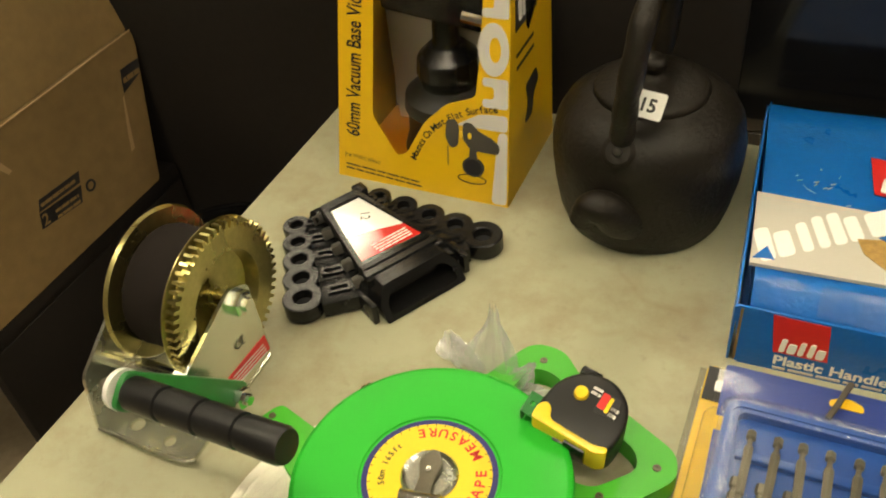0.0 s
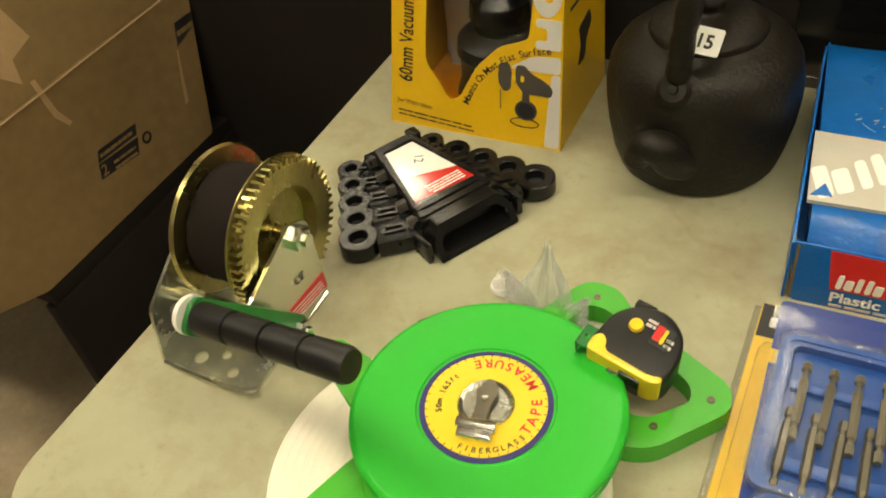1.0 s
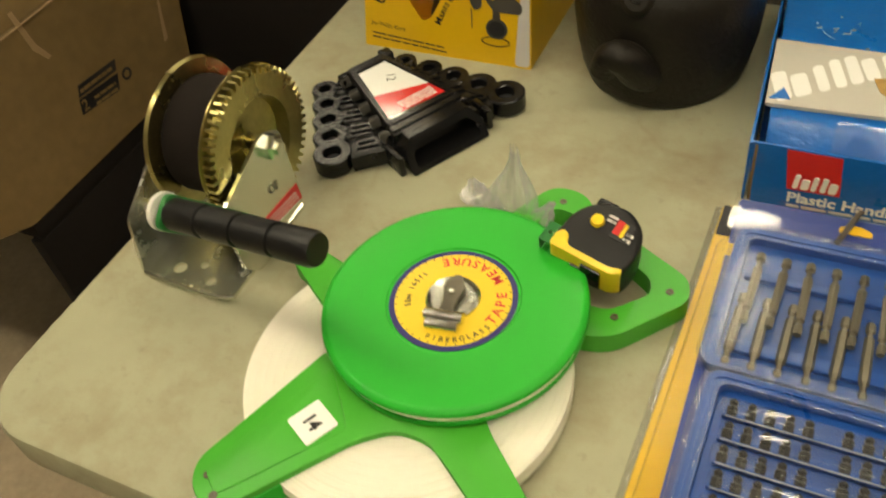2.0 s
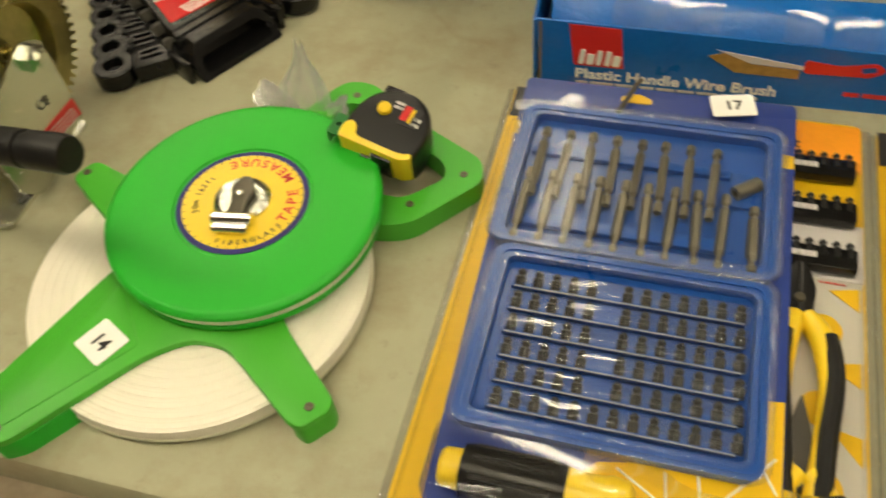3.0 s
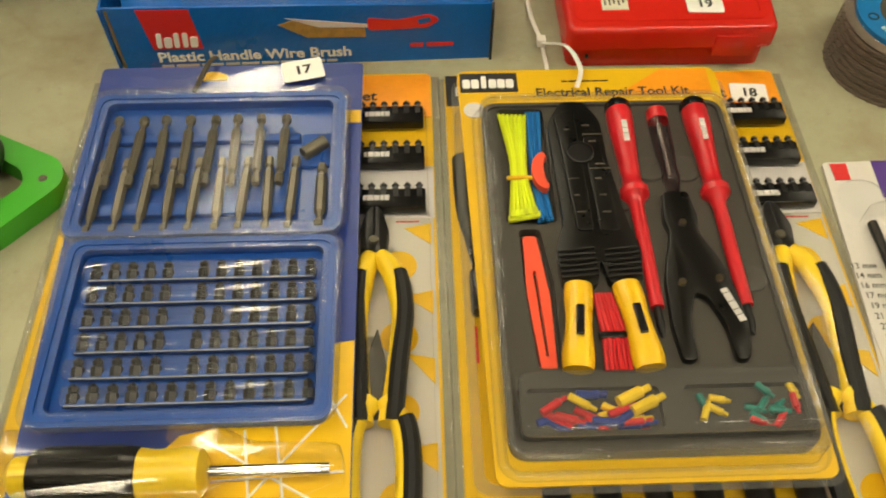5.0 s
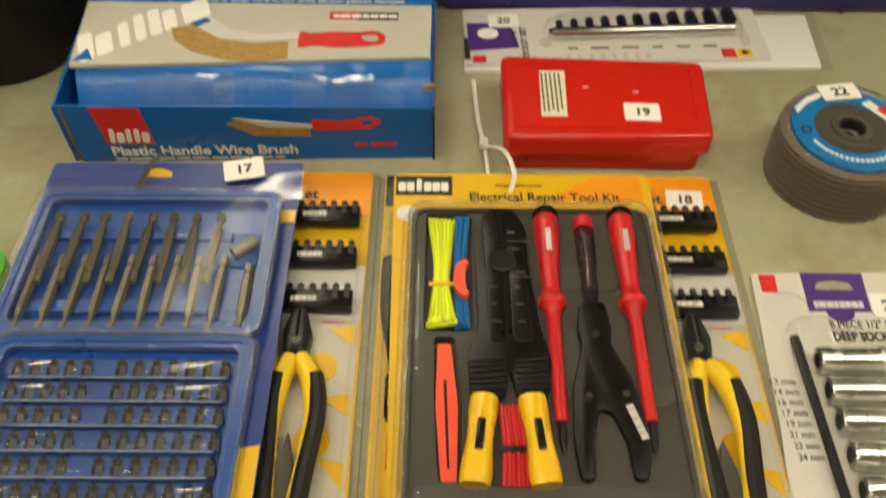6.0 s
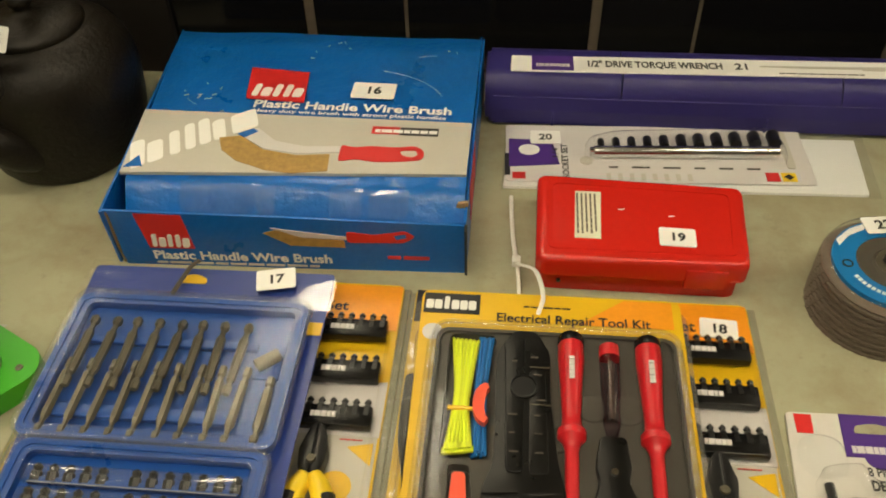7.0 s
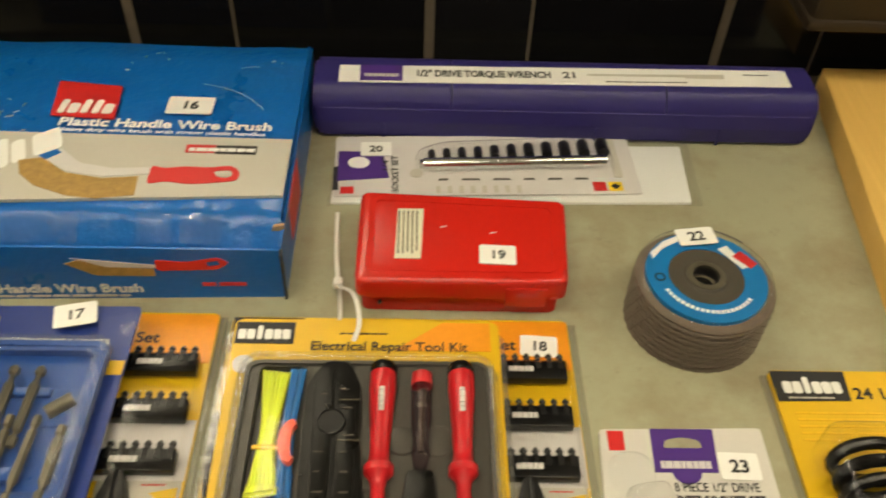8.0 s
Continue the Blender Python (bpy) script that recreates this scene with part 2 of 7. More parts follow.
def part(name, bm, material, parent=None, label="", m=None, smooth=True, angle=35):
    """Links a bmesh, modelled in the place's own metres (or in the frame m), as one mesh under its thing."""
    me = mesh_from(bm, material, smooth, angle)
    if m is not None:
        me.transform(m)
        if m.determinant() < 0:
            me.flip_normals()
    if parent is not None:
        me.transform(base_of(parent).inverted())
    me.name = name
    ob = new(name, me)
    ob.parent = parent
    return tagged(ob, label)


def piece(name, me, parent, m):
    """One more object on a shared mesh, at the pose m of the place."""
    ob = new(name, me)
    ob.parent = parent
    ob.matrix_basis = base_of(parent).inverted() @ m
    return ob


def single(name, bm, material, label, category, group="", kind="", m=None, smooth=True):
    ob = part(name, bm, material, None, label, m, smooth)
    return tagged(ob, label, category, group, kind)


def box(x0, y0, z0, x1, y1, z1, bevel=0.0, seg=2, bm=None):
    b = bmesh.new()
    bmesh.ops.create_cube(b, size=1.0)
    for v in b.verts:
        v.co = Vector((x0 if v.co.x < 0 else x1, y0 if v.co.y < 0 else y1, z0 if v.co.z < 0 else z1))
    if bevel:
        bmesh.ops.bevel(b, geom=b.edges[:], offset=bevel, segments=seg, affect="EDGES", profile=0.5, clamp_overlap=True)
    return joined(bm, b)


def joined(bm, b):
    if bm is None:
        return b
    me = bpy.data.meshes.new("tmp")
    b.to_mesh(me)
    b.free()
    bm.from_mesh(me)
    bpy.data.meshes.remove(me)
    return bm


def rrect(x0, y0, x1, y1, r, n=5):
    pts = []
    for cx, cy, a in ((x1 - r, y1 - r, 0), (x0 + r, y1 - r, 90), (x0 + r, y0 + r, 180), (x1 - r, y0 + r, 270)):
        for i in range(n + 1):
            t = radians(a + 90 * i / n)
            pts.append((cx + r * math.cos(t), cy + r * math.sin(t)))
    return pts


def circle(cx, cy, r, n=32, ry=None):
    return [(cx + r * math.cos(2 * math.pi * i / n), cy + (ry or r) * math.sin(2 * math.pi * i / n)) for i in range(n)]


def rounded(pts, r, n=4):
    """A polygon with its corners rounded off."""
    out = []
    k = len(pts)
    for i in range(k):
        p, a, b = Vector(pts[i]), Vector(pts[i - 1]), Vector(pts[(i + 1) % k])
        da, db = (a - p), (b - p)
        q = min(r, da.length * 0.45, db.length * 0.45)
        s, e = p + da.normalized() * q, p + db.normalized() * q
        for j in range(n + 1):
            t = j / n
            out.append(tuple((1 - t) ** 2 * s + 2 * t * (1 - t) * p + t * t * e))
    return out


def prism(pts, z0, z1, holes=(), bevel=0.0, bm=None, seg=2):
    """A polygon of the plane, with holes, given thickness."""
    b = bmesh.new()
    if not holes:
        lo = [b.verts.new((x, y, z0)) for x, y in pts]
        f = b.faces.new(lo)
        up = bmesh.ops.extrude_face_region(b, geom=[f])
        top = [e for e in up["geom"] if isinstance(e, bmesh.types.BMVert)]
        for v in top:
            v.co.z = z1
        bmesh.ops.recalc_face_normals(b, faces=b.faces[:])
        if bevel:
            edges = [e for e in b.edges if abs(e.verts[0].co.z - z1) < 1e-7 and abs(e.verts[1].co.z - z1) < 1e-7]
            bmesh.ops.bevel(b, geom=edges, offset=bevel, segments=seg, affect="EDGES", profile=0.5, clamp_overlap=True)
        return joined(bm, b)
    from mathutils.geometry import tessellate_polygon
    loops = [list(pts)] + [list(h) for h in holes]
    flat = [p for loop in loops for p in loop]
    tris = tessellate_polygon([[Vector((x, y, 0)) for x, y in loop] for loop in loops])
    lo = [b.verts.new((x, y, z0)) for x, y in flat]
    hi = [b.verts.new((x, y, z1)) for x, y in flat]
    for t in tris:
        if len(set(t)) == 3:
            b.faces.new([hi[i] for i in t])
            b.faces.new([lo[i] for i in reversed(t)])
    k = 0
    for loop in loops:
        n = len(loop)
        for i in range(n):
            j = (i + 1) % n
            b.faces.new((lo[k + i], lo[k + j], hi[k + j], hi[k + i]))
        k += n
    return joined(bm, b)


def shell(pts, z0, z1, bevel=0.0, seg=2):
    """A hood of thin film: a prism with no underside."""
    b = prism(pts, z0, z1, bevel=bevel, seg=seg)
    low = [f for f in b.faces if all(abs(v.co.z - z0) < 1e-7 for v in f.verts)]
    bmesh.ops.delete(b, geom=low, context="FACES")
    return b


def lathe(profile, n=40, bm=None, m=None):
    """Turns (radius, height) pairs about z."""
    b = bmesh.new()
    rings = []
    for r, z in profile:
        if r < 1e-6:
            rings.append([b.verts.new((0, 0, z))])
        else:
            rings.append([b.verts.new((r * math.cos(2 * math.pi * i / n), r * math.sin(2 * math.pi * i / n), z)) for i in range(n)])
    for a, c in zip(rings, rings[1:]):
        for i in range(n):
            j = (i + 1) % n
            f = [a[i % len(a)], a[j % len(a)], c[j % len(c)], c[i % len(c)]]
            f = list(dict.fromkeys(f))
            if len(f) > 2:
                b.faces.new(f)
    if m is not None:
        b.transform(m)
    return joined(bm, b)


def tube(pts, radius, n=10, bm=None, flat=1.0):
    """A bar along a line of points; radius may be a list."""
    b = bmesh.new()
    pts = [Vector(p) for p in pts]
    rad = radius if isinstance(radius, (list, tuple)) else [radius] * len(pts)
    rings = []
    side = None
    for i, p in enumerate(pts):
        d = (pts[min(i + 1, len(pts) - 1)] - pts[max(i - 1, 0)]).normalized()
        if side is None:
            side = d.cross(Vector((0, 0, 1)))
            if side.length < 0.1:
                side = d.cross(Vector((1, 0, 0)))
        side = (side - d * side.dot(d)).normalized()
        up = side.cross(d)
        rings.append([b.verts.new(p + (side * math.cos(2 * math.pi * k / n) + up * flat * math.sin(2 * math.pi * k / n)) * rad[i]) for k in range(n)])
    for a, c in zip(rings, rings[1:]):
        for i in range(n):
            j = (i + 1) % n
            b.faces.new((a[i], a[j], c[j], c[i]))
    b.faces.new(list(reversed(rings[0])))
    b.faces.new(rings[-1])
    return joined(bm, b)


def smooth_line(pts, n=6):
    """Catmull-Rom through points."""
    P = [Vector(p) for p in pts]
    P = [P[0] * 2 - P[1]] + P + [P[-1] * 2 - P[-2]]
    out = []
    for i in range(1, len(P) - 2):
        for j in range(n):
            t = j / n
            out.append(0.5 * ((2 * P[i]) + (P[i + 1] - P[i - 1]) * t + (2 * P[i - 1] - 5 * P[i] + 4 * P[i + 1] - P[i + 2]) * t * t + (3 * P[i] - P[i - 1] - 3 * P[i + 1] + P[i + 2]) * t ** 3))
    out.append(P[-2])
    return out


def axis_pose(p, q):
    """A frame at p whose z runs to q."""
    d = Vector(q) - Vector(p)
    return Matrix.Translation(p) @ d.to_track_quat("Z", "Y").to_matrix().to_4x4()


def upright(y0, slope=0.0):
    """Drawing plane of a front: x across, y up, z out towards -y."""
    return Matrix(((1, 0, 0, 0), (0, slope, -1, y0), (0, 1, 0, 0), (0, 0, 0, 1)))


def patch(name, pts, z, material, parent, label="", m=None, t=0.0005):
    """A printed or stuck-on area, a hair proud of its ground."""
    return part(name, prism(pts, z - 0.0003, z + t), material, parent, label, m, smooth=False)


def lettering(body, x, y, z, size, material, parent, width=None, angle=0.0, m=None, bold=0.0, align="LEFT", name="lettering", shear=0.0):
    """Words in the built-in font, lying on z, their base line from (x, y)."""
    c = bpy.data.curves.new("words", "FONT")
    c.body, c.size, c.extrude, c.offset, c.align_x, c.shear, c.resolution_u = body, 1.0, 0.0, bold, align, shear, 3
    tmp = bpy.data.objects.new("words", c)
    me = bpy.data.meshes.new_from_object(tmp)
    bpy.data.objects.remove(tmp)
    bpy.data.curves.remove(c)
    xs = [v.co.x for v in me.vertices]
    sx = size if width is None else width / (max(xs) - min(xs))
    local = Matrix.Translation((x, y, z)) @ Matrix.Rotation(radians(angle), 4, "Z") @ Matrix.Diagonal((sx, size, 1, 1))
    me.transform(local)
    if m is not None:
        me.transform(m)
    me.transform(base_of(parent).inverted())
    me.materials.append(material)
    me.name = name
    ob = new(name, me)
    ob.parent = parent
    return ob


def bars(name, x0, y0, x1, y1, z, rows, material, parent, m=None, fill=0.55, gap=0.12, words=4, seed=1):
    """Unreadable small print, as plain bars."""
    rnd = random.Random(seed)
    b = bmesh.new()
    h = (y1 - y0) / rows
    for r in range(rows):
        x = x0
        while x < x1 - 0.002:
            w = (x1 - x0) / words * rnd.uniform(0.5, 1.3)
            w = min(w, x1 - x)
            prism([(x, y0 + r * h), (x + w, y0 + r * h), (x + w, y0 + r * h + h * fill), (x, y0 + r * h + h * fill)], z - 0.0003, z + 0.0004, bm=b)
            x += w + (x1 - x0) * gap / words
    return part(name, b, material, parent, "", m, smooth=False)


def logo_bars(x0, y0, x1, y1, z, material, parent, m=None, n=5, slant=0.0, name="logo", tall=(1, 3)):
    """A brand mark as plain rounded blocks of its size and colour."""
    b = bmesh.new()
    w = (x1 - x0) / n
    for i in range(n):
        h = (y1 - y0) * (1.0 if i in tall else 0.72)
        wide = 0.6 if i in tall else 0.9
        a = x0 + i * w + w * (1 - wide) / 2
        q = a + w * wide
        prism(rounded([(a, y0), (q, y0), (q + slant * h, y0 + h), (a + slant * h, y0 + h)], w * 0.3, 4), z - 0.0003, z + 0.0006, bm=b)
    return part(name, b, material, parent, "", m, smooth=False)


def lot_label(number, cx, cy, z, angle, parent, w=0.034, h=0.022, m=None, size=0.013):
    """A white numbered sticker."""
    rot = Matrix.Translation((cx, cy, z)) @ Matrix.Rotation(radians(angle), 4, "Z")
    mm = rot if m is None else m @ rot
    s = part("lot_label", prism(rrect(-w / 2, -h / 2, w / 2, h / 2, 0.002), 0.0, 0.0007), WHITE, parent, "white paper sticker with a printed lot number", mm, smooth=False)
    lettering(number, 0, -size * 0.36, 0.0011, size, INK, s, m=mm, bold=0.03, align="CENTER", name="number")
    return s

# ---- the setting ----
FLOOR = -0.74
TOP = 1.95
WALL_Y = 0.875

single("floor", box(-3.5, -4.0, FLOOR - 0.1, 4.0, 5.0, FLOOR), CONCRETE, "stained brown concrete floor", "floor", kind="structure")
# ceiling and four outer walls are unseen, added to bounce fill light
single("ceiling", box(-3.5, -4.0, TOP, 4.0, 5.0, TOP + 0.1), PLASTER, "pale ceiling, out of view, that bounces light", "ceiling", kind="structure")
single("wall_south", box(-3.5, -4.1, FLOOR, 4.0, -4.0, TOP), PLASTER, "plain outer wall, out of view, that bounces light", "wall", kind="structure")
single("wall_far_north", box(-3.5, 5.0, FLOOR, 4.0, 5.1, TOP), PLASTER, "plain outer wall, out of view, that bounces light", "wall", kind="structure")
single("wall_west", box(-3.6, -4.0, FLOOR, -3.5, 5.0, TOP), PLASTER, "plain outer wall, out of view, that bounces light", "wall", kind="structure")
single("wall_east", box(4.0, -4.0, FLOOR, 4.1, 5.0, TOP), PLASTER, "plain outer wall, out of view, that bounces light", "wall", kind="structure")
wall = single("wall_north", box(-2.2, WALL_Y + 0.006, FLOOR, 2.4, WALL_Y + 0.12, 0.33), GROUT, "low wall faced with glossy black tiles", "wall", kind="structure")


single("wall_panel", box(-2.2, WALL_Y - 0.004, FLOOR, 0.002, WALL_Y + 0.0055, 0.33), BLACK_CLOTH, "plain black panel on the wall behind the table", "wall panel", kind="structure")


def ceiling_light(x, y, turn):
    b = thing("ceiling_light", (x, y, TOP), "long ceiling light, out of view, with a glowing diffuser", "lamp", "ceiling lights")
    part("housing", box(-0.65, -0.12, -0.05, 0.65, 0.12, -0.002, 0.01), PLASTER, b, m=Matrix.Translation((x, y, TOP)) @ Matrix.Rotation(radians(turn), 4, "Z"))
    part("diffuser", box(-0.62, -0.085, -0.075, 0.62, 0.085, -0.052, 0.008), DIFFUSER, b, "glowing white diffuser", m=Matrix.Translation((x, y, TOP)) @ Matrix.Rotation(radians(turn), 4, "Z"))


# first two placed from reflections; the others are added unseen for even, soft light
for lx, ly, turn in ((-1.6, 2.35, 90), (-0.2, 2.05, 90), (2.75, 2.05, 90), (-1.3, 0.15, 0), (0.15, -0.15, 0), (1.6, 0.15, 0), (0.2, -2.0, 0)):
    ceiling_light(lx, ly, turn)

hook = thing("wall_box", (0.93, 0.868, 0.10), "dark brown plastic box fixed to the tiled wall", "wall box")
part("body", box(0.815, 0.800, 0.104, 1.05, 0.8665, 0.29, 0.008), DARK_BROWN, hook)
part("lip", box(0.811, 0.796, 0.100, 1.054, 0.8665, 0.112, 0.004), DARK_BROWN, hook, "rounded lower lip")

# ---- table ----
table = thing("trestle_table", (0.45, 0.49, FLOOR), "long grey-beige laminate folding table with a stained worn top", "table")
part("tabletop", prism(rrect(-0.4235, 0.148, 1.45, 0.832, 0.055, 8), -0.034, 0.0, bevel=0.006), LAMINATE, table, "scuffed grey-beige laminate top")
for lx in (-0.2, 1.2):
    for ly in (0.22, 0.76):
        part("leg", tube([(lx, ly, FLOOR), (lx, ly, -0.034)], 0.014), BLACK, table, "black steel tube leg")

# ---- stand and carton beside the table ----
stand = thing("low_table", (-1.05, 0.66, FLOOR), "black low table with solid end panels under a carton", "table")
part("end_panel", box(-0.820, 0.463, FLOOR, -0.800, 0.862, -0.250, 0.002), BLACK_CLOTH, stand, "flat black end panel")
part("end_panel", box(-1.860, 0.463, FLOOR, -1.840, 0.862, -0.250, 0.002), BLACK_CLOTH, stand, "flat black end panel")
part("top", box(-1.865, 0.468, -0.2498, -0.801, 0.864, -0.2240, 0.003), BLACK_CLOTH, stand, "thin black top")
bin_ob = thing("black_bin", (-0.62, 0.74, FLOOR), "round black plastic bin standing beside the table", "bin")
part("body", lathe([(0.0, 0), (0.10, 0), (0.12, 0.47), (0.116, 0.47), (0.098, 0.01), (0, 0.01)], 40, m=Matrix.Translation((-0.64, 0.735, FLOOR))), BLACK, bin_ob)
part("rim", lathe([(0.118, 0.462), (0.126, 0.462), (0.126, 0.476), (0.118, 0.476), (0.118, 0.462)], 40, m=Matrix.Translation((-0.64, 0.735, FLOOR))), BLACK, bin_ob)

cart = thing("cardboard_carton", (-1.05, 0.6, -0.223), "large worn brown cardboard carton with black print and torn tape marks", "carton")
SIDE = Matrix(((0, 0, 1, -0.80), (1, 0, 0, 0), (0, 1, 0, 0), (0, 0, 0, 1)))
part("body", prism(rounded([(0.395, -0.190), (0.470, -0.222), (0.822, -0.223), (0.868, -0.022), (0.868, 0.0), (0.395, 0.0)], 0.006), -0.5, 0.0), CARTON, cart, m=SIDE)
part("flap", prism([(0.395, 0.002), (0.866, 0.002), (0.845, 0.20), (0.395, 0.24)], -0.012, -0.006), CARTON, cart, "upper cardboard flap", m=SIDE @ pose(0, 0, 0, -6, 0, 0))
part("crease", tube([(0.396, 0.001, 0.0), (0.52, 0.0005, 0.0012), (0.866, 0.001, 0.0)], 0.0013, 8), CARTON_TORN, cart, "pale worn crease", m=SIDE)
patch("print_block", [(0.626, -0.112), (0.698, -0.118), (0.692, -0.133), (0.619, -0.127)], 0.0, INK, cart, "black printed mark", SIDE)
bars("print_bars", 0.0, 0.003, 0.062, 0.010, 0.0005, 1, CARTON, cart, SIDE @ Matrix.Translation((0.6245, -0.126, 0)) @ Matrix.Rotation(radians(-4.5), 4, "Z"), fill=0.7, words=6)
patch("print_box", [(0.618, -0.129), (0.692, -0.137), (0.683, -0.160), (0.612, -0.150)], 0.0, INK, cart, "black printed box", SIDE)
lettering("2", 0.616, -0.1475, 0.0011, 0.0225, CARTON, cart, angle=-6, m=SIDE, bold=0.02)
bars("print_small", 0.0, 0.0, 0.042, 0.018, 0.0005, 2, CARTON, cart, SIDE @ Matrix.Translation((0.639, -0.153, 0)) @ Matrix.Rotation(radians(-6.5), 4, "Z"), fill=0.45, words=3)
part("print_ring", prism(circle(0.706, -0.148, 0.009, 20), -0.0003, 0.0005, [circle(0.706, -0.148, 0.0055, 20)]), INK, cart, m=SIDE, smooth=False)
patch("print_block", [(0.818, -0.070), (0.826, -0.038), (0.864, -0.040), (0.858, -0.060)], 0.0, INK, cart, "black printed mark", SIDE)
bars("print_bars", 0.0, 0.0, 0.034, 0.012, 0.0005, 1, CARTON, cart, SIDE @ Matrix.Translation((0.824, -0.058, 0)) @ Matrix.Rotation(radians(-2), 4, "Z"), fill=0.6, words=3)
part("torn_patch", prism([(0.813, -0.075), (0.816, -0.073), (0.806, -0.12), (0.800, -0.150), (0.792, -0.152), (0.800, -0.12)], 0.0, 0.0006), CARTON_TORN, cart, "pale torn strip", SIDE, smooth=False)
part("torn_patch", prism([(0.50, 0.10), (0.60, 0.12), (0.62, 0.06), (0.585, 0.05), (0.58, 0.02), (0.55, 0.05), (0.52, 0.04)], -0.0055, -0.0045), CARTON_TORN, cart, "pale torn patch", SIDE @ pose(0, 0, 0, -6, 0, 0), smooth=False)
part("torn_patch", prism([(0.585, 0.02), (0.592, 0.02), (0.60, -0.03), (0.612, -0.055), (0.606, -0.057), (0.592, -0.035)], 0.0, 0.0006), CARTON_TORN, cart, "pale torn strip", SIDE, smooth=False)

# ---- pine board on the table's end ----
single("pine_board", prism(rounded([(0.868, 0.845), (0.790, 0.16), (1.45, 0.16), (1.45, 0.845)], 0.003, 2), 0.0, 0.03, bevel=0.0015), PINE, "pale varnished pine board lying on the table", "board")

# ---- boxed vice ----
vice = thing("boxed_vice", (-0.265, 0.73, 0), "yellow cardboard window box with a black vacuum base vice inside", "boxed tool")
FR = upright(0.662, 0.16)
HB = 0.27
def vx(z):
    return -0.357 + 0.10 * z
window = rounded([(-0.312, 0.072), (-0.295, 0.045), (-0.288, 0.034), (-0.277, 0.039), (-0.257, 0.074), (-0.234, 0.096), (-0.204, 0.107), (-0.199, 0.150), (-0.194, 0.235), (-0.298, 0.235)], 0.006, 3)
part("front_panel", prism([(-0.357, 0.0), (-0.171, 0.0), (-0.171, HB), (vx(HB), HB)], -0.0012, 0.0, [window]), YELLOW, vice, "yellow printed front with a cut-out window", m=FR, smooth=False)
SD = Matrix(((0, 0, 1, -0.171), (1, 0, 0, 0), (0, 1, 0, 0), (0, 0, 0, 1)))
part("side_panel", prism([(0.6625, 0), (0.797, 0), (0.797, HB), (0.662 + 0.16 * HB, HB)], -0.0012, 0.0), YELLOW, vice, m=SD, smooth=False)
SL = Matrix(((0, 0.10, 1, -0.357), (1, 0, 0, 0), (0, 1, 0, 0), (0, 0, 0, 1)))
part("side_panel", prism([(0.6635, 0), (0.797, 0), (0.797, HB), (0.6625 + 0.16 * HB, HB)], 0.0, 0.0012), YELLOW, vice, m=SL, smooth=False)
part("back_panel", box(-0.356, 0.7955, 0.0, -0.1725, 0.7970, HB), GREY_PRINT, vice)
part("bottom_panel", box(-0.3555, 0.6645, 0.0003, -0.1725, 0.795, 0.0015), ORANGE, vice, "orange inner card")
part("inner_card", box(-0.34, 0.775, 0.002, -0.175, 0.777, 0.26), GREY_PRINT, vice, "grey inner card")
part("inner_card", prism([(-0.285, 0.004), (-0.235, 0.004), (-0.245, 0.075), (-0.27, 0.09)], 0, 0.0012), ORANGE, vice, "orange folded inner card", upright(0.692, 0.25), smooth=False)
part("window_film", prism([(vx(0.02) + 0.006, 0.02), (-0.176, 0.02), (-0.176, 0.25), (vx(0.25) + 0.006, 0.25)], -0.0022, -0.0018), FILM, vice, "clear window film", FR, smooth=False)
VB = Matrix.Translation((-0.255, 0.735, 0.002))
part("suction_base", lathe([(0, 0), (0.05, 0), (0.052, 0.012), (0.046, 0.03), (0.045, 0.055), (0.048, 0.06), (0.046, 0.072), (0.034, 0.082), (0.0, 0.085)], 36, m=VB), RUBBER, vice, "black suction base")
part("ball_joint", lathe([(0.0, 0.08), (0.028, 0.08), (0.032, 0.095), (0.030, 0.112), (0.018, 0.124), (0.0, 0.126)], 14, m=VB), BLACK, vice, "ribbed black collar", angle=20)
part("post", lathe([(0, 0.12), (0.014, 0.12), (0.012, 0.15), (0, 0.15)], 20, m=VB), BLACK, vice)
part("jaw_body", box(-0.09, -0.022, 0.15, 0.05, 0.022, 0.20, 0.008), BLACK, vice, "dark vice jaw body", VB @ pose(0, 0, 0, 0, 12, 8))
part("jaw_screw", tube([(0.03, -0.02, 0.165), (0.075, -0.03, 0.165)], 0.006), CHROME, vice, "bright screw", VB)
part("jaw_handle", tube([(0.055, -0.03, 0.14), (0.062, -0.03, 0.20)], 0.004), BLACK, vice, "", VB)
lettering("60mm Vacuum Base Vice", -0.3285, 0.047, 0.0006, 0.0215, INK, vice, width=0.146, angle=84, m=FR, bold=0.012)
words = "Mounts On Most Flat Surface"
for i, ch in enumerate(words):
    if ch != " ":
        u = (i + 0.5) / len(words)
        a, b, c = Vector((-0.2665, 0.034)), Vector((-0.246, 0.088)), Vector((-0.1815, 0.0965))
        p = a * (1 - u) ** 2 + b * 2 * u * (1 - u) + c * u * u
        d = (b - a) * (1 - u) + (c - b) * u
        lettering(ch, p.x, p.y, 0.0006, 0.0098, INK, vice, angle=math.degrees(math.atan2(d.y, d.x)), m=FR, bold=0.012, align="CENTER")
lettering("Jaw Width: 60mm", -0.347, 0.0245, 0.0006, 0.0065, INK, vice, width=0.040, angle=-5, m=FR)
bars("small_print", -0.347, 0.0085, -0.262, 0.0175, 0.0001, 2, INK, vice, FR @ pose(0, 0, 0, 0, 0, -4) @ Matrix.Translation((0.0, -0.0225, 0)), fill=0.28, words=6, seed=4)
logo_b = bmesh.new()
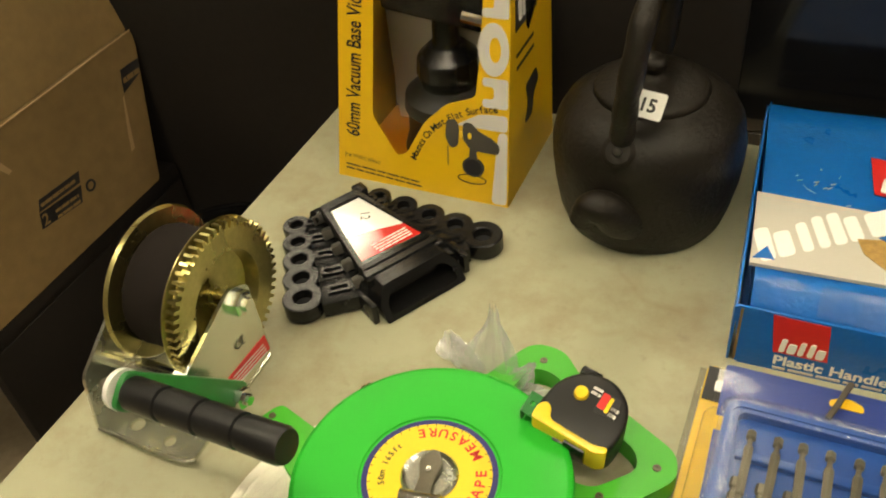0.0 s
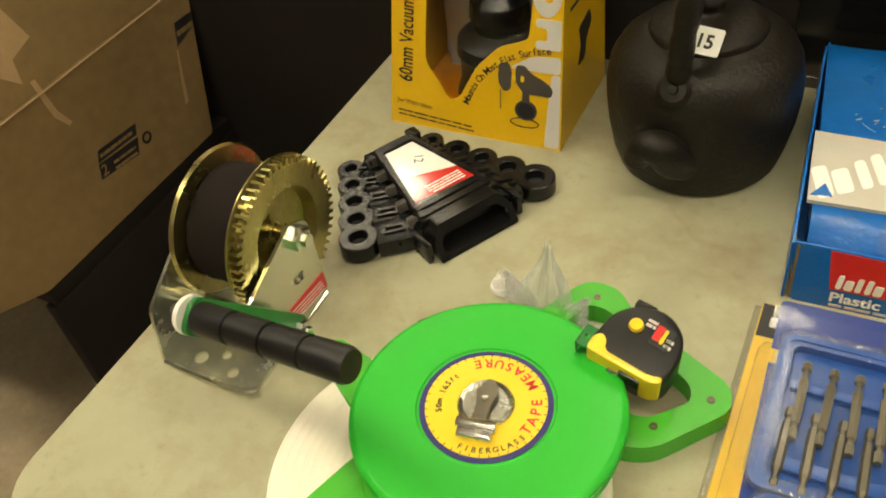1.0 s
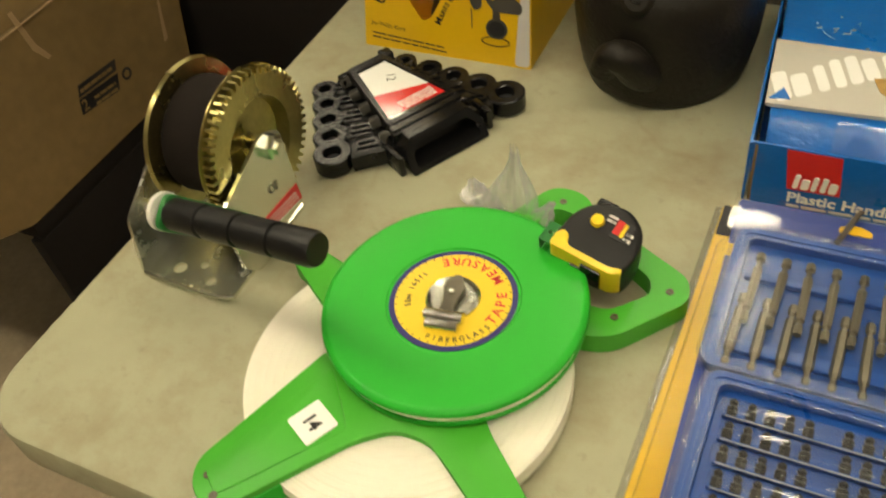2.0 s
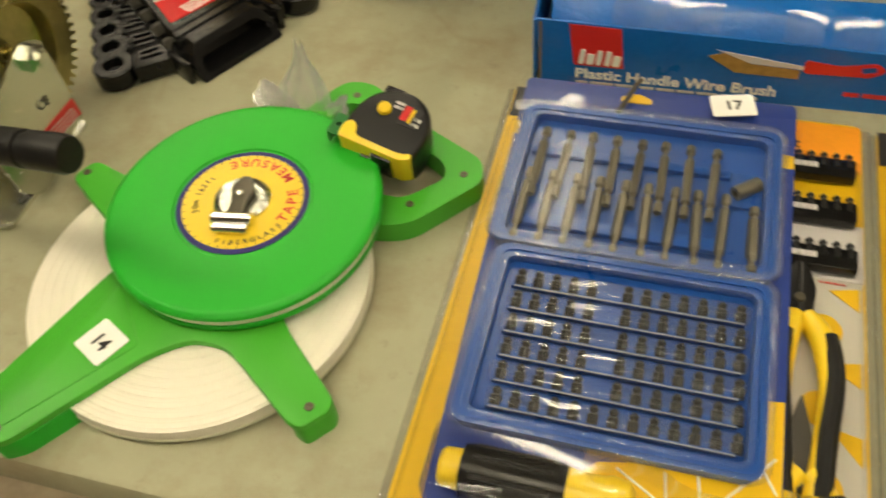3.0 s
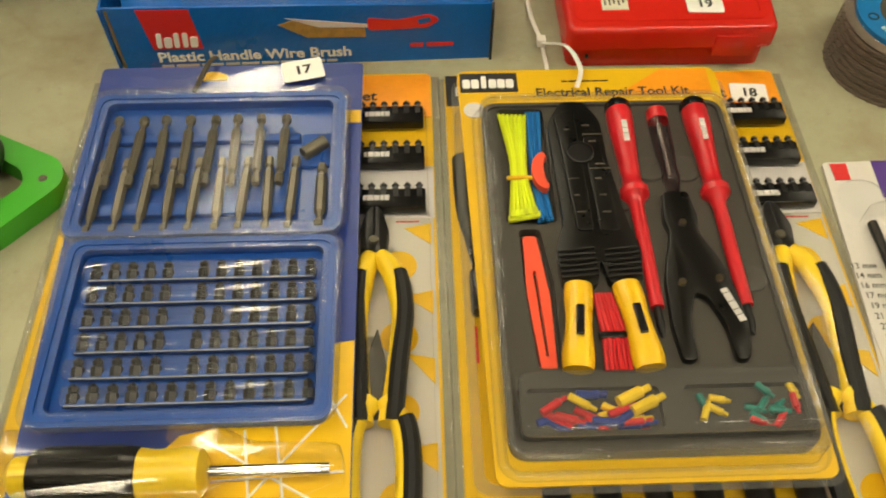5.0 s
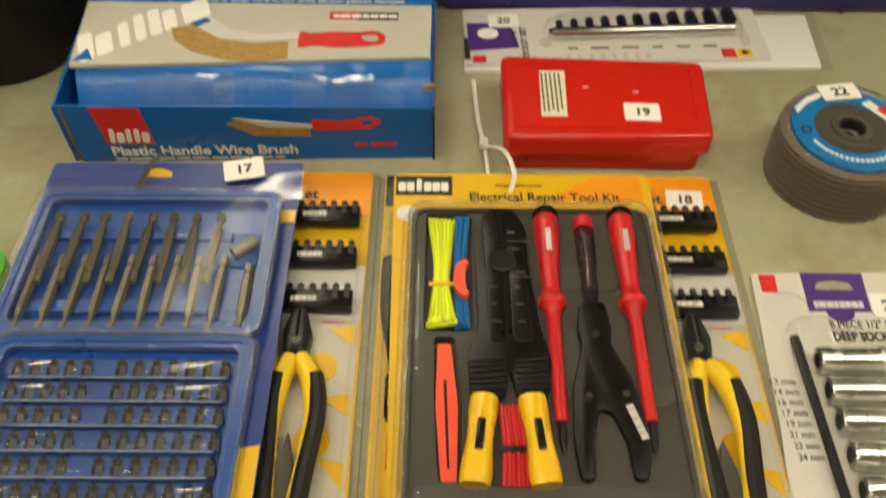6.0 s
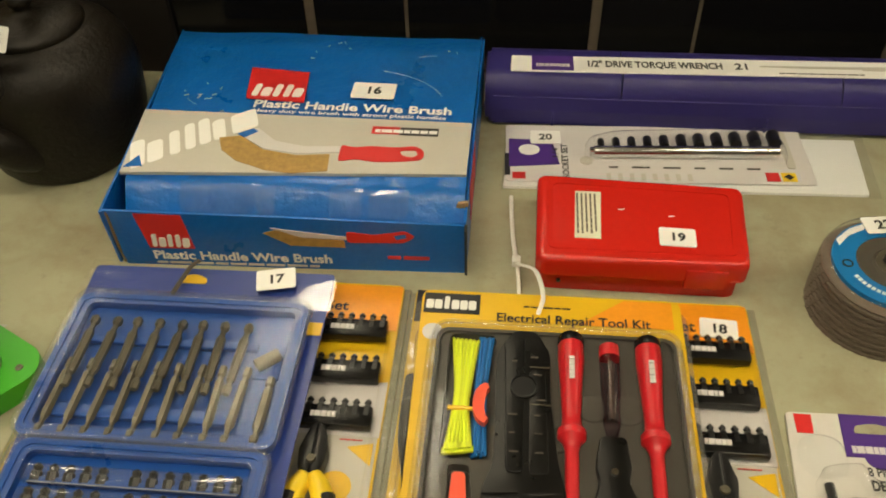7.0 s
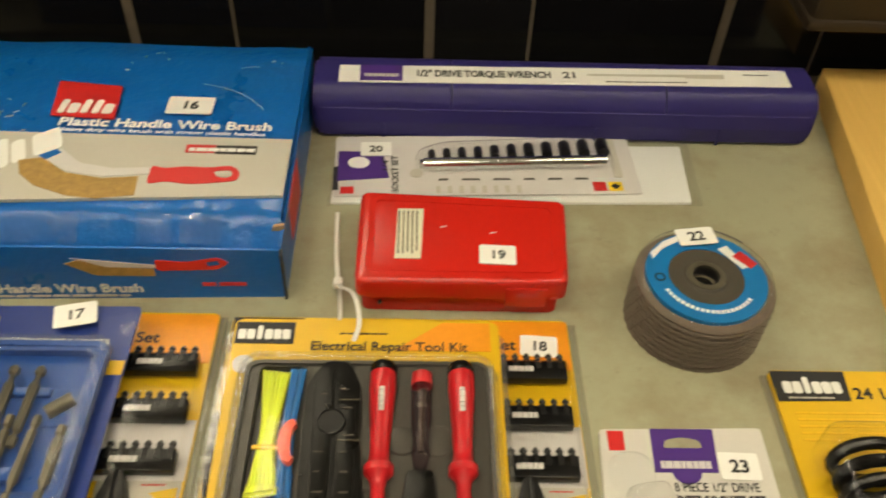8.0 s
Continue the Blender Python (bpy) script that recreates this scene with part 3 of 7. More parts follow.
for y0, y1, ringed in ((0.100, 0.128, False), (0.130, 0.178, True), (0.182, 0.222, False), (0.226, 0.262, True)):
    if ringed:
        prism(circle(-0.1865, (y0 + y1) / 2, 0.0145, 28, (y1 - y0) / 2), -0.0003, 0.0004, [circle(-0.185, (y0 + y1) / 2, 0.0055, 20, (y1 - y0) / 4.2)], bm=logo_b)
    else:
        prism(rounded([(-0.197, y0), (-0.1725, y0), (-0.1725, y1), (-0.197, y1), (-0.197, y1 - 0.008), (-0.186, y1 - 0.008), (-0.186, y0 + 0.008), (-0.197, y0 + 0.008)], 0.003, 2), -0.0003, 0.0004, bm=logo_b)
prism(rounded([(-0.2235, 0.078), (-0.1725, 0.078), (-0.1725, 0.094), (-0.2000, 0.092)], 0.004, 2), -0.0003, 0.0004, bm=logo_b)
prism(rounded([(-0.188, 0.002), (-0.1725, 0.002), (-0.1725, 0.077), (-0.181, 0.077), (-0.184, 0.050)], 0.004, 2), -0.0003, 0.0004, bm=logo_b)
part("logo", logo_b, PALE_GREY, vice, "pale grey brand shapes", FR, smooth=False)
PIC = FR @ Matrix.Translation((0.0127, -0.0081, 0)) @ Matrix.Diagonal((1.08, 1.08, 1, 1))
pic = bmesh.new()
prism(rounded([(-0.228, 0.083), (-0.219, 0.085), (-0.216, 0.078), (-0.217, 0.060), (-0.224, 0.057), (-0.229, 0.066)], 0.003, 2), -0.0002, 0.0009, bm=pic)
prism(rounded([(-0.212, 0.083), (-0.204, 0.084), (-0.198, 0.077), (-0.186, 0.072), (-0.178, 0.066), (-0.179, 0.058), (-0.205, 0.058), (-0.213, 0.068)], 0.003, 2), -0.0002, 0.0009, bm=pic)
prism(circle(-0.203, 0.042, 0.0105, 18, 0.0095), -0.0002, 0.0009, bm=pic)
prism([(-0.207, 0.046), (-0.199, 0.046), (-0.200, 0.060), (-0.206, 0.060)], -0.0002, 0.0009, bm=pic)
prism([(-0.2275, 0.058), (-0.2268, 0.058), (-0.2268, 0.040), (-0.2275, 0.040)], -0.0002, 0.0009, bm=pic)
part("picture", pic, GREY_TRAY, vice, "small printed picture of the tool", PIC, smooth=False)
part("picture_base", prism(circle(-0.203, 0.042, 0.0085, 18, 0.0075), -0.0002, 0.0012), INK, vice, "", PIC, smooth=False)
for cx in (-0.214, -0.206):
    part("picture_light", prism(circle(cx, 0.0715, 0.0018, 10, 0.0030), -0.0002, 0.0013), YELLOW_PLASTIC, vice, "", PIC, smooth=False)
part("picture_outline", prism(circle(-0.208, 0.024, 0.015, 24, 0.005), -0.0002, 0.0007, [circle(-0.208, 0.024, 0.014, 24, 0.0042)]), INK, vice, "", FR, smooth=False)
patch("brand_panel", [(0.700, 0.165), (0.755, 0.165), (0.758, 0.225), (0.705, 0.225)], 0.0, INK, vice, "black brand panel", SD)
logo_bars(0.708, 0.172, 0.752, 0.198, 0.0005, WHITE, vice, SD, 5)
bars("small_print", 0.700, 0.128, 0.745, 0.152, 0.0, 2, INK, vice, SD, fill=0.3, words=5, seed=7)
part("picture", prism(rounded([(0.715, 0.062), (0.735, 0.062), (0.74, 0.08), (0.755, 0.09), (0.75, 0.105), (0.72, 0.10), (0.725, 0.08)], 0.004, 2), -0.0002, 0.0006), INK, vice, "", SD, smooth=False)

# ---- kettle ----
ket = thing("cast_iron_kettle", (-0.053, 0.700, 0), "heavy black cast iron kettle with a bail handle and stubby spout", "kettle")
KM = Matrix.Translation((-0.051, 0.702, 0)) @ Matrix.Diagonal((0.918, 0.925, 1.07, 1))
body = lathe([(0, 0), (0.073, 0), (0.078, 0.004), (0.0835, 0.020), (0.0880, 0.042), (0.0905, 0.064), (0.0905, 0.080), (0.0870, 0.095), (0.079, 0.107), (0.066, 0.1165), (0.056, 0.1205), (0.053, 0.1205), (0.052, 0.117), (0, 0.117)], 72)
for v in body.verts:
    k = 1 + 0.010 * noise.noise(v.co * 40) + 0.006 * noise.noise(v.co * 110)
    v.co.x *= k
    v.co.y *= k
part("body", body, IRON, ket, m=KM, angle=70)
part("lid", lathe([(0, 0.1185), (0.0515, 0.1185), (0.0530, 0.122), (0.0505, 0.126), (0.040, 0.129), (0.018, 0.132), (0.009, 0.134), (0.008, 0.137), (0.012, 0.141), (0.0125, 0.145), (0.008, 0.149), (0, 0.150)], 44, m=KM), IRON, ket, "round lid with a flat knob", angle=60)
def kp(d, z):
    return (-0.058 + 0.10 * (z - 0.11), 0.698 - d, z + 0.010)
part("handle", tube(smooth_line([kp(0.066, 0.112), kp(0.070, 0.132), kp(0.073, 0.165), kp(0.064, 0.205), kp(0.035, 0.235), kp(0.0, 0.245), kp(-0.035, 0.235), kp(-0.062, 0.205), kp(-0.071, 0.165), kp(-0.064, 0.107)], 5), [0.0088 + 0.0016 * abs(math.sin(k * 0.7)) for k in range(46)], 14), IRON, ket, "thick arched iron handle")
for s in (1, -1):
    part("lug", lathe([(0, -0.010), (0.012, -0.010), (0.0140, -0.003), (0.0140, 0.004), (0.010, 0.008), (0.004, 0.0085), (0.0035, 0.011), (0, 0.0115)], 22, m=axis_pose(kp(s * 0.068, 0.101), kp(s * 0.10, 0.123))), IRON, ket, "handle lug")
sp = [(-0.050, 0.648, 0.036), (-0.055, 0.622, 0.051), (-0.063, 0.609, 0.067), (-0.075, 0.606, 0.068), (-0.082, 0.608, 0.053)]
part("spout", tube(smooth_line(sp, 4), [0.025, 0.0236, 0.022, 0.0204, 0.0190, 0.0178, 0.0168, 0.016, 0.0153, 0.0147, 0.0146, 0.0138, 0.013, 0.0124, 0.012, 0.0117, 0.0115], 20), IRON, ket, "short hooked spout", angle=70)
# spout end is solid; this black disc paints the shade inside its opening
part("spout_mouth", lathe([(0, 0.0004), (0.0082, 0.0004), (0.0082, 0.0008), (0, 0.0008)], 18, m=axis_pose(sp[-1], (-0.0852, 0.6085, 0.046))), INK, ket, "black disc painted as the shaded opening")
lot_label("15", 0, 0, 0.0, 0, ket, 0.026, 0.021, Matrix.Translation((-0.039, 0.633, 0.157)) @ Matrix.Rotation(radians(-10), 4, "Z") @ Matrix.Rotation(radians(48), 4, "X"), 0.0145)

# ---- hand winch ----
win = thing("hand_winch", (-0.335, 0.365, 0), "small zinc-plated hand winch with a brown strap on its drum", "winch")
part("base_plate", prism(rrect(-0.376, 0.310, -0.290, 0.425, 0.004), 0.0, 0.003, [circle(-0.352, 0.326, 0.006, 16), circle(-0.318, 0.322, 0.005, 16), circle(-0.333, 0.335, 0.004, 12), circle(-0.33, 0.395, 0.006, 16)]), STEEL, win, "steel base with drilled holes")
part("base_lip", tube(smooth_line([(-0.377, 0.312, 0.004), (-0.34, 0.3095, 0.004), (-0.300, 0.3095, 0.004), (-0.288, 0.314, 0.004)], 4), 0.0028, 10), STEEL, win, "rolled front edge of the base")
PX_ = Matrix(((0, 0, 1, 0), (1, 0, 0, 0), (0, 1, 0, 0), (0, 0, 0, 1)))
part("side_plate", prism(rounded([(0.310, 0.003), (0.320, 0.056), (0.400, 0.105), (0.420, 0.095), (0.425, 0.003)], 0.006), -0.379, -0.376), STEEL, win, "left bent steel cheek", PX_)
part("side_plate", prism(rounded([(0.345, 0.003), (0.331, 0.020), (0.329, 0.079), (0.398, 0.105), (0.416, 0.094), (0.418, 0.017), (0.374, 0.013), (0.362, 0.003)], 0.006), -0.286, -0.283), STEEL, win, "steel cheek with a warning sticker", PX_)
part("warning_sticker", prism([(0.360, 0.040), (0.368, 0.028), (0.4165, 0.020), (0.4155, 0.037)], -0.2832, -0.2824), RED_PAPER, win, "red warning sticker", PX_, smooth=False)
bars("sticker_print", 0.370, 0.0235, 0.413, 0.0365, -0.28235, 4, PALE_GREY, win, PX_ @ Matrix.Translation((0.391, 0.030, 0)) @ Matrix.Rotation(radians(-7), 4, "Z") @ Matrix.Translation((-0.391, -0.030, 0)), fill=0.25, words=5)
lettering("CE", 0.382, 0.0535, -0.2822, 0.0105, INK, win, m=PX_, angle=-8)
AX = Matrix.Translation((0, 0.400, 0.090)) @ Matrix.Rotation(radians(90), 4, "Y")
part("drum_strap", lathe([(0.012, -0.3488), (0.046, -0.3488), (0.0475, -0.344), (0.0468, -0.335), (0.0478, -0.322), (0.047, -0.304), (0.012, -0.304)], 48, m=AX), STRAP, win, "dark brown webbing wound on the drum")
part("drum_flange", lathe([(0.0, -0.3508), (0.058, -0.3512), (0.0602, -0.3526), (0.0606, -0.3518), (0.0588, -0.3494), (0.0, -0.3490)], 64, m=AX), PASSIVATED, win, "yellow passivated drum flange")
part("gear_plate", lathe([(0.040, -0.3005), (0.0612, -0.3005), (0.0622, -0.2996), (0.0622, -0.2988), (0.0612, -0.2982), (0.040, -0.2982)], 64, m=AX), PASSIVATED, win, "thin round plate behind the gear")
gear = bmesh.new()
outline = []
for i in range(56):
    a0 = 2 * math.pi * i / 56
    for f, r in ((0.0, 0.0555), (0.34, 0.0555), (0.46, 0.0612), (0.80, 0.0612), (0.92, 0.0555)):
        a = a0 + f * 2 * math.pi / 56
        outline.append((r * math.cos(a), r * math.sin(a)))
prism(outline, -0.297, -0.2895, [circle(0, 0, 0.0385, 44)], bm=gear)
part("gear_wheel", gear, PASSIVATED, win, "yellow passivated toothed gear", AX, smooth=False)
part("gear_dish", lathe([(0.0, -0.306), (0.036, -0.306), (0.0395, -0.297), (0.0395, -0.2900), (0.0383, -0.2898), (0.0352, -0.3005), (0.0, -0.3025)], 44, m=AX), PASSIVATED, win)
part("axle", lathe([(0, -0.37), (0.006, -0.37), (0.006, -0.279), (0, -0.279)], 18, m=AX), PASSIVATED, win)
part("axle_nut", lathe([(0, -0.284), (0.0105, -0.284), (0.0105, -0.276), (0.008, -0.2745), (0.0055, -0.2745), (0.0055, -0.271), (0, -0.271)], 6, m=AX), STEEL, win, "bright hex nut", angle=20)
part("cross_bolt", tube([(-0.379, 0.345, 0.050), (-0.283, 0.345, 0.050)], 0.005), STEEL, win)
part("pinion_shaft", tube([(-0.379, 0.352, 0.044), (-0.262, 0.352, 0.044)], 0.006), STEEL, win)
part("pinion", lathe([(0, -0.013), (0.012, -0.013), (0.012, 0.013), (0, 0.013)], 12, m=axis_pose((-0.302, 0.352, 0.044), (-0.2, 0.352, 0.044))), STEEL, win, angle=15)
g0, g1 = Vector((-0.262, 0.277, 0.138)), Vector((-0.143, 0.268, 0.152))
GM = axis_pose(g0, g1)
L = (g1 - g0).length
prof = [(0.0, 0.0), (0.0098, 0.0), (0.0108, 0.002)]
for k in range(1, 4):
    z = L * k / 4
    prof += [(0.0110, z - 0.0022), (0.0094, z - 0.0016), (0.0094, z + 0.0016), (0.0110, z + 0.0022)]
prof += [(0.0113, L - 0.003), (0.0100, L), (0.0, L + 0.0004)]
part("grip", lathe(prof, 28, m=GM), RUBBER, win, "black ribbed rubber grip")
part("grip_washer", lathe([(0, -0.0105), (0.0130, -0.0105), (0.0132, -0.0065), (0, -0.0065)], 24, m=GM), NYLON, win, "off-white washer")
part("grip_bolt", lathe([(0, -0.024), (0.0035, -0.024), (0.0040, -0.020), (0.0040, -0.017), (0.0075, -0.017), (0.0075, -0.011), (0, -0.011)], 6, m=GM), CHROME, win, "bright bolt end", angle=20)
ca, cb = Vector((0.279, 0.135)), Vector((0.352, 0.044))
cd = (cb - ca).normalized()
cn = Vector((-cd.y, cd.x)) * 0.0125
part("crank_arm", prism(rounded([tuple(ca - cd * 0.0125 + cn), tuple(ca - cd * 0.0125 - cn), tuple(cb + cd * 0.011 - cn * 0.9), tuple(cb + cd * 0.011 + cn * 0.9)], 0.009, 5), -0.2672, -0.2635, bevel=0.0008), DARK_GREEN, win, "green painted crank arm", PX_)
part("crank_nut", lathe([(0, -0.262), (0.0085, -0.262), (0.0085, -0.2565), (0.0045, -0.256), (0.0045, -0.252), (0, -0.252)], 6, m=Matrix.Translation((0, 0.352, 0.044)) @ Matrix.Rotation(radians(90), 4, "Y")), CHROME, win, "bright hex nut", angle=20)

# ---- spanner rack ----
rack = thing("spanner_rack", (-0.26, 0.555, 0), "black plastic spanner holder with ring ends and a red label", "tool holder")
RM = Matrix(((-0.86, -0.51, 0, -0.216), (0.51, -0.86, 0, 0.536), (0, 0, 1, 0), (0, 0, 0, 1)))
part("body", prism(rounded([(0.0, -0.040), (0.0, 0.040), (0.119, 0.0216), (0.119, -0.0216)], 0.004), 0.004, 0.0285, bevel=0.002), BLACK, rack, "tapered black plastic body", RM)
part("body_rim", prism(rounded([(0.004, -0.038), (0.004, 0.038), (0.116, 0.0195), (0.116, -0.0195)], 0.004), 0.028, 0.0305, [rounded([(0.011, -0.033), (0.011, 0.033), (0.106, 0.0165), (0.106, -0.0165)], 0.003)]), BLACK, rack, "raised rim round the label", RM)
part("label", prism([(0.012, -0.0325), (0.012, 0.0325), (0.105, 0.016), (0.105, -0.016)], 0.0283, 0.0291), GLOSS_INK, rack, "glossy printed label", RM, smooth=False)
part("label_red", prism([(0.022, -0.0305), (0.026, 0.0295), (0.062, 0.0228), (0.044, -0.0262)], 0.0288, 0.0294), GLOSS_RED, rack, "", RM, smooth=False)
part("label_white", prism([(0.044, -0.0262), (0.062, 0.0226), (0.103, 0.0150), (0.103, -0.0150)], 0.0288, 0.0295), GLOSS_WHITE, rack, "", RM, smooth=False)
bars("label_print", -0.024, 0.026, 0.012, 0.040, 0.0294, 4, WHITE, rack, RM @ Matrix(((0, 1, 0, 0), (1, 0, 0, 0), (0, 0, 1, 0), (0, 0, 0, 1))), fill=0.45, words=5, seed=21)
bars("label_print", -0.024, 0.016, -0.006, 0.018, 0.0291, 1, WHITE, rack, RM @ Matrix(((0, 1, 0, 0), (1, 0, 0, 0), (0, 0, 1, 0), (0, 0, 0, 1))), fill=0.8, words=3, seed=22)
lettering("12", 0.084, -0.005, 0.0299, 0.013, INK, rack, angle=150, m=RM)
part("end_clip", box(0.110, -0.030, 0.012, 0.124, -0.018, 0.030, 0.002), BLACK, rack, "", RM)
part("end_clip", box(0.108, 0.018, 0.012, 0.122, 0.030, 0.026, 0.002), BLACK, rack, "", RM)
mouth = rounded([(-0.041, 0.001), (0.041, 0.001), (0.041, 0.016), (0.032, 0.029), (-0.032, 0.029), (-0.041, 0.016)], 0.002, 2)
hole = rounded([(-0.034, 0.005), (0.034, 0.005), (0.034, 0.015), (0.027, 0.0225), (-0.027, 0.0225), (-0.034, 0.015)], 0.003, 3)
MM = RM @ Matrix(((0, 0.6, -1, 0.0), (1, 0, 0, 0), (0, 1, 0, 0), (0, 0, 0, 1)))
part("mouth", prism(mouth, 0.0, 0.029, [hole]), BLACK, rack, "open black socket end", MM, angle=20)
part("mouth_back", prism(hole, -0.002, 0.004), INK, rack, "", MM)
part("mouth_flange", prism(rounded([(-0.044, 0.001), (0.044, 0.001), (0.044, 0.020), (0.036, 0.0315), (-0.036, 0.0315), (-0.044, 0.020)], 0.002, 2), 0.0, 0.006), BLACK, rack, "", MM, angle=20)
for s in (-1, 1):
    part("mouth_wing", box(-0.022, s * 0.0475 - 0.003, 0.001, 0.002, s * 0.0475 + 0.003, 0.022, 0.0015), BLACK, rack, "", RM)
for i in range(5):
    t = i / 4
    for s in (-1, 1):
        if s > 0:
            c = Vector((0.033 + 0.091 * t, 0.087 - 0.043 * t))
            root = Vector((0.012 + 0.098 * t, 0.036 - 0.015 * t))
            r = 0.0178 - 0.0045 * t
        else:
            c = Vector((-0.005 + 0.113 * t, -0.078 + 0.0395 * t))
            root = Vector((0.012 + 0.098 * t, -0.036 + 0.015 * t))
            r = 0.0185 - 0.0065 * t
        d = (c - root).normalized()
        nrm = Vector((-d.y, d.x))
        zt = 0.0185 - 0.0015 * t
        ring = lathe([(r * 0.46, 0.003), (r * 0.46, zt - 0.001), (r * 0.52, zt), (r * 0.93, zt), (r, zt - 0.0012), (r, 0.003), (r * 0.46, 0.003)], 26)
        part("ring_end", ring, BLACK, rack, "black plastic ring end", RM @ Matrix.Translation((c.x, c.y, 0)))
        part("ring_floor", prism(circle(c.x, c.y, r * 0.47, 20), 0.003, 0.009), INK, rack, "", RM)
        e = c - d * r * 0.85
        w = r * 0.86
        part("arm", prism([tuple(root + nrm * w), tuple(root - nrm * w), tuple(e - nrm * w), tuple(e + nrm * w)], 0.003, zt - 0.0008, bevel=0.001), BLACK, rack, "", RM)
        mid = root * 0.42 + e * 0.58
        ang = math.degrees(math.atan2(d.y, d.x))
        slot = Matrix.Translation((mid.x, mid.y, zt - 0.0012)) @ Matrix.Rotation(radians(ang), 4, "Z")
        part("size_frame", prism(rrect(-0.010, -0.0048, 0.010, 0.0048, 0.001, 2), 0.0, 0.0024, [rrect(-0.0075, -0.0022, 0.0075, 0.0022, 0.0006, 2)]), BLACK, rack, "small raised frame", RM @ slot, smooth=False)
        if s > 0:
            part("clip", box(-0.005, -0.004, 0, 0.005, 0.004, 0.009, 0.0008), GREY_TRAY, rack, "", RM @ Matrix.Translation((root.x, root.y + 0.004, 0.0175)) @ pose(0, 0, 0, 12, 18, ang))

# ---- long measuring tape on its frame ----
reel = thing("surveying_tape", (-0.11, 0.31, 0), "bright green long tape measure reel with white tape wound loosely", "tape measure")
RC = Matrix.Translation((-0.122, 0.292, 0)) @ Matrix.Diagonal((1.025, 1.025, 1, 1))
prof = [(0.02, 0.003), (0.1115, 0.003), (0.1125, 0.005), (0.1125, 0.015)]
rr = 0.1122
k = 0
while rr > 0.03:
    prof += [(rr, 0.0165 - 0.00015 * (k % 3)), (rr - 0.0006, 0.0167 - 0.0002 * ((k // 3) % 2))]
    rr -= 0.0011
    k += 1
part("wound_tape", lathe(prof, 72, m=RC), TAPE, reel, "white fibreglass tape in a flat coil", angle=60)
part("tape_edge", lathe([(0.1126, 0.006), (0.1131, 0.006), (0.1131, 0.008), (0.1126, 0.008)], 64, m=RC), CREAM, reel, "printed tape edge")
arm_long = rounded([(-0.178, 0.285), (-0.217, 0.176), (-0.211, 0.160), (-0.192, 0.147), (-0.181, 0.152), (-0.126, 0.224), (-0.104, 0.241), (-0.079, 0.241), (-0.060, 0.228), (-0.022, 0.201), (-0.013, 0.199), (0.000, 0.214), (-0.001, 0.222), (-0.046, 0.262), (-0.10, 0.34)], 0.010)
part("frame_arm", prism(arm_long, 0.0172, 0.0225, bevel=0.0015), LIGHT_GREEN, reel, "light green forked frame arm")
part("frame_rib", prism(rounded([(-0.208, 0.172), (-0.190, 0.158), (-0.133, 0.230), (-0.168, 0.272)], 0.006), 0.0222, 0.0234, bevel=0.001), LIGHT_GREEN, reel)
part("frame_foot", prism(rounded([(-0.191, 0.148), (-0.177, 0.156), (-0.140, 0.205), (-0.155, 0.215), (-0.209, 0.166)], 0.004), 0.0, 0.0165, bevel=0.001), GREEN, reel)
part("frame_foot", prism(rounded([(-0.024, 0.204), (-0.013, 0.199), (0.000, 0.214), (-0.001, 0.222), (-0.010, 0.230)], 0.004), 0.0, 0.0175, bevel=0.001), LIGHT_GREEN, reel)
part("third_arm", prism(rounded([(-0.253, 0.352), (-0.243, 0.371), (-0.160, 0.345), (-0.185, 0.305)], 0.007), 0.0172, 0.0225, bevel=0.0015), LIGHT_GREEN, reel, "light green frame arm")
part("frame_foot", prism(rounded([(-0.253, 0.352), (-0.243, 0.371), (-0.229, 0.365), (-0.238, 0.346)], 0.004), 0.0, 0.0175), LIGHT_GREEN, reel)
part("tip", lathe([(0, 0), (0.0065, 0.0), (0.005, 0.010), (0.001, 0.021), (0, 0.0212)], 16, m=axis_pose((-0.197, 0.163, 0.010), (-0.217, 0.1445, 0.0085))), TAPE, reel, "pale pointed tip")
handle_out = rounded([(-0.13, 0.41), (-0.086, 0.492), (-0.060, 0.492), (-0.040, 0.470), (0.040, 0.428), (0.045, 0.408), (0.004, 0.360), (-0.022, 0.354), (-0.07, 0.36)], 0.012)
handle_in = rounded([(-0.092, 0.426), (-0.078, 0.468), (-0.062, 0.468), (0.014, 0.420), (0.018, 0.406), (-0.006, 0.382), (-0.048, 0.384)], 0.008)
part("handle", prism(handle_out, 0.001, 0.019, [handle_in]), LIGHT_GREEN, reel, "light green loop handle")
part("disc", lathe([(0, 0.0235), (0.088, 0.0235), (0.0925, 0.0255), (0.0925, 0.0290), (0.0885, 0.0302), (0.0885, 0.035), (0.0930, 0.0355), (0.0945, 0.038), (0.0938, 0.0402), (0.0922, 0.0418), (0.0900, 0.0427), (0.0890, 0.0428), (0.0485, 0.0428), (0.0480, 0.0427), (0.0472, 0.0416), (0.0466, 0.0415), (0, 0.0415)], 88, m=Matrix.Translation((-0.104, 0.340, 0))), GREEN, reel, "round bright green cover disc", angle=24)
part("disc_gap", lathe([(0.0886, 0.0303), (0.0922, 0.0308), (0.0922, 0.0352), (0.0886, 0.0356)], 80, m=Matrix.Translation((-0.104, 0.340, 0))), TAPE, reel, "pale tape edge inside the disc")
DC = Matrix.Translation((-0.104, 0.340, 0)) @ Matrix.Rotation(radians(8), 4, "Z")
part("face_ring", prism(circle(0, 0, 0.0455, 56), 0.0413, 0.0421), NAVY, reel, "dark blue printed ring", DC, smooth=False)
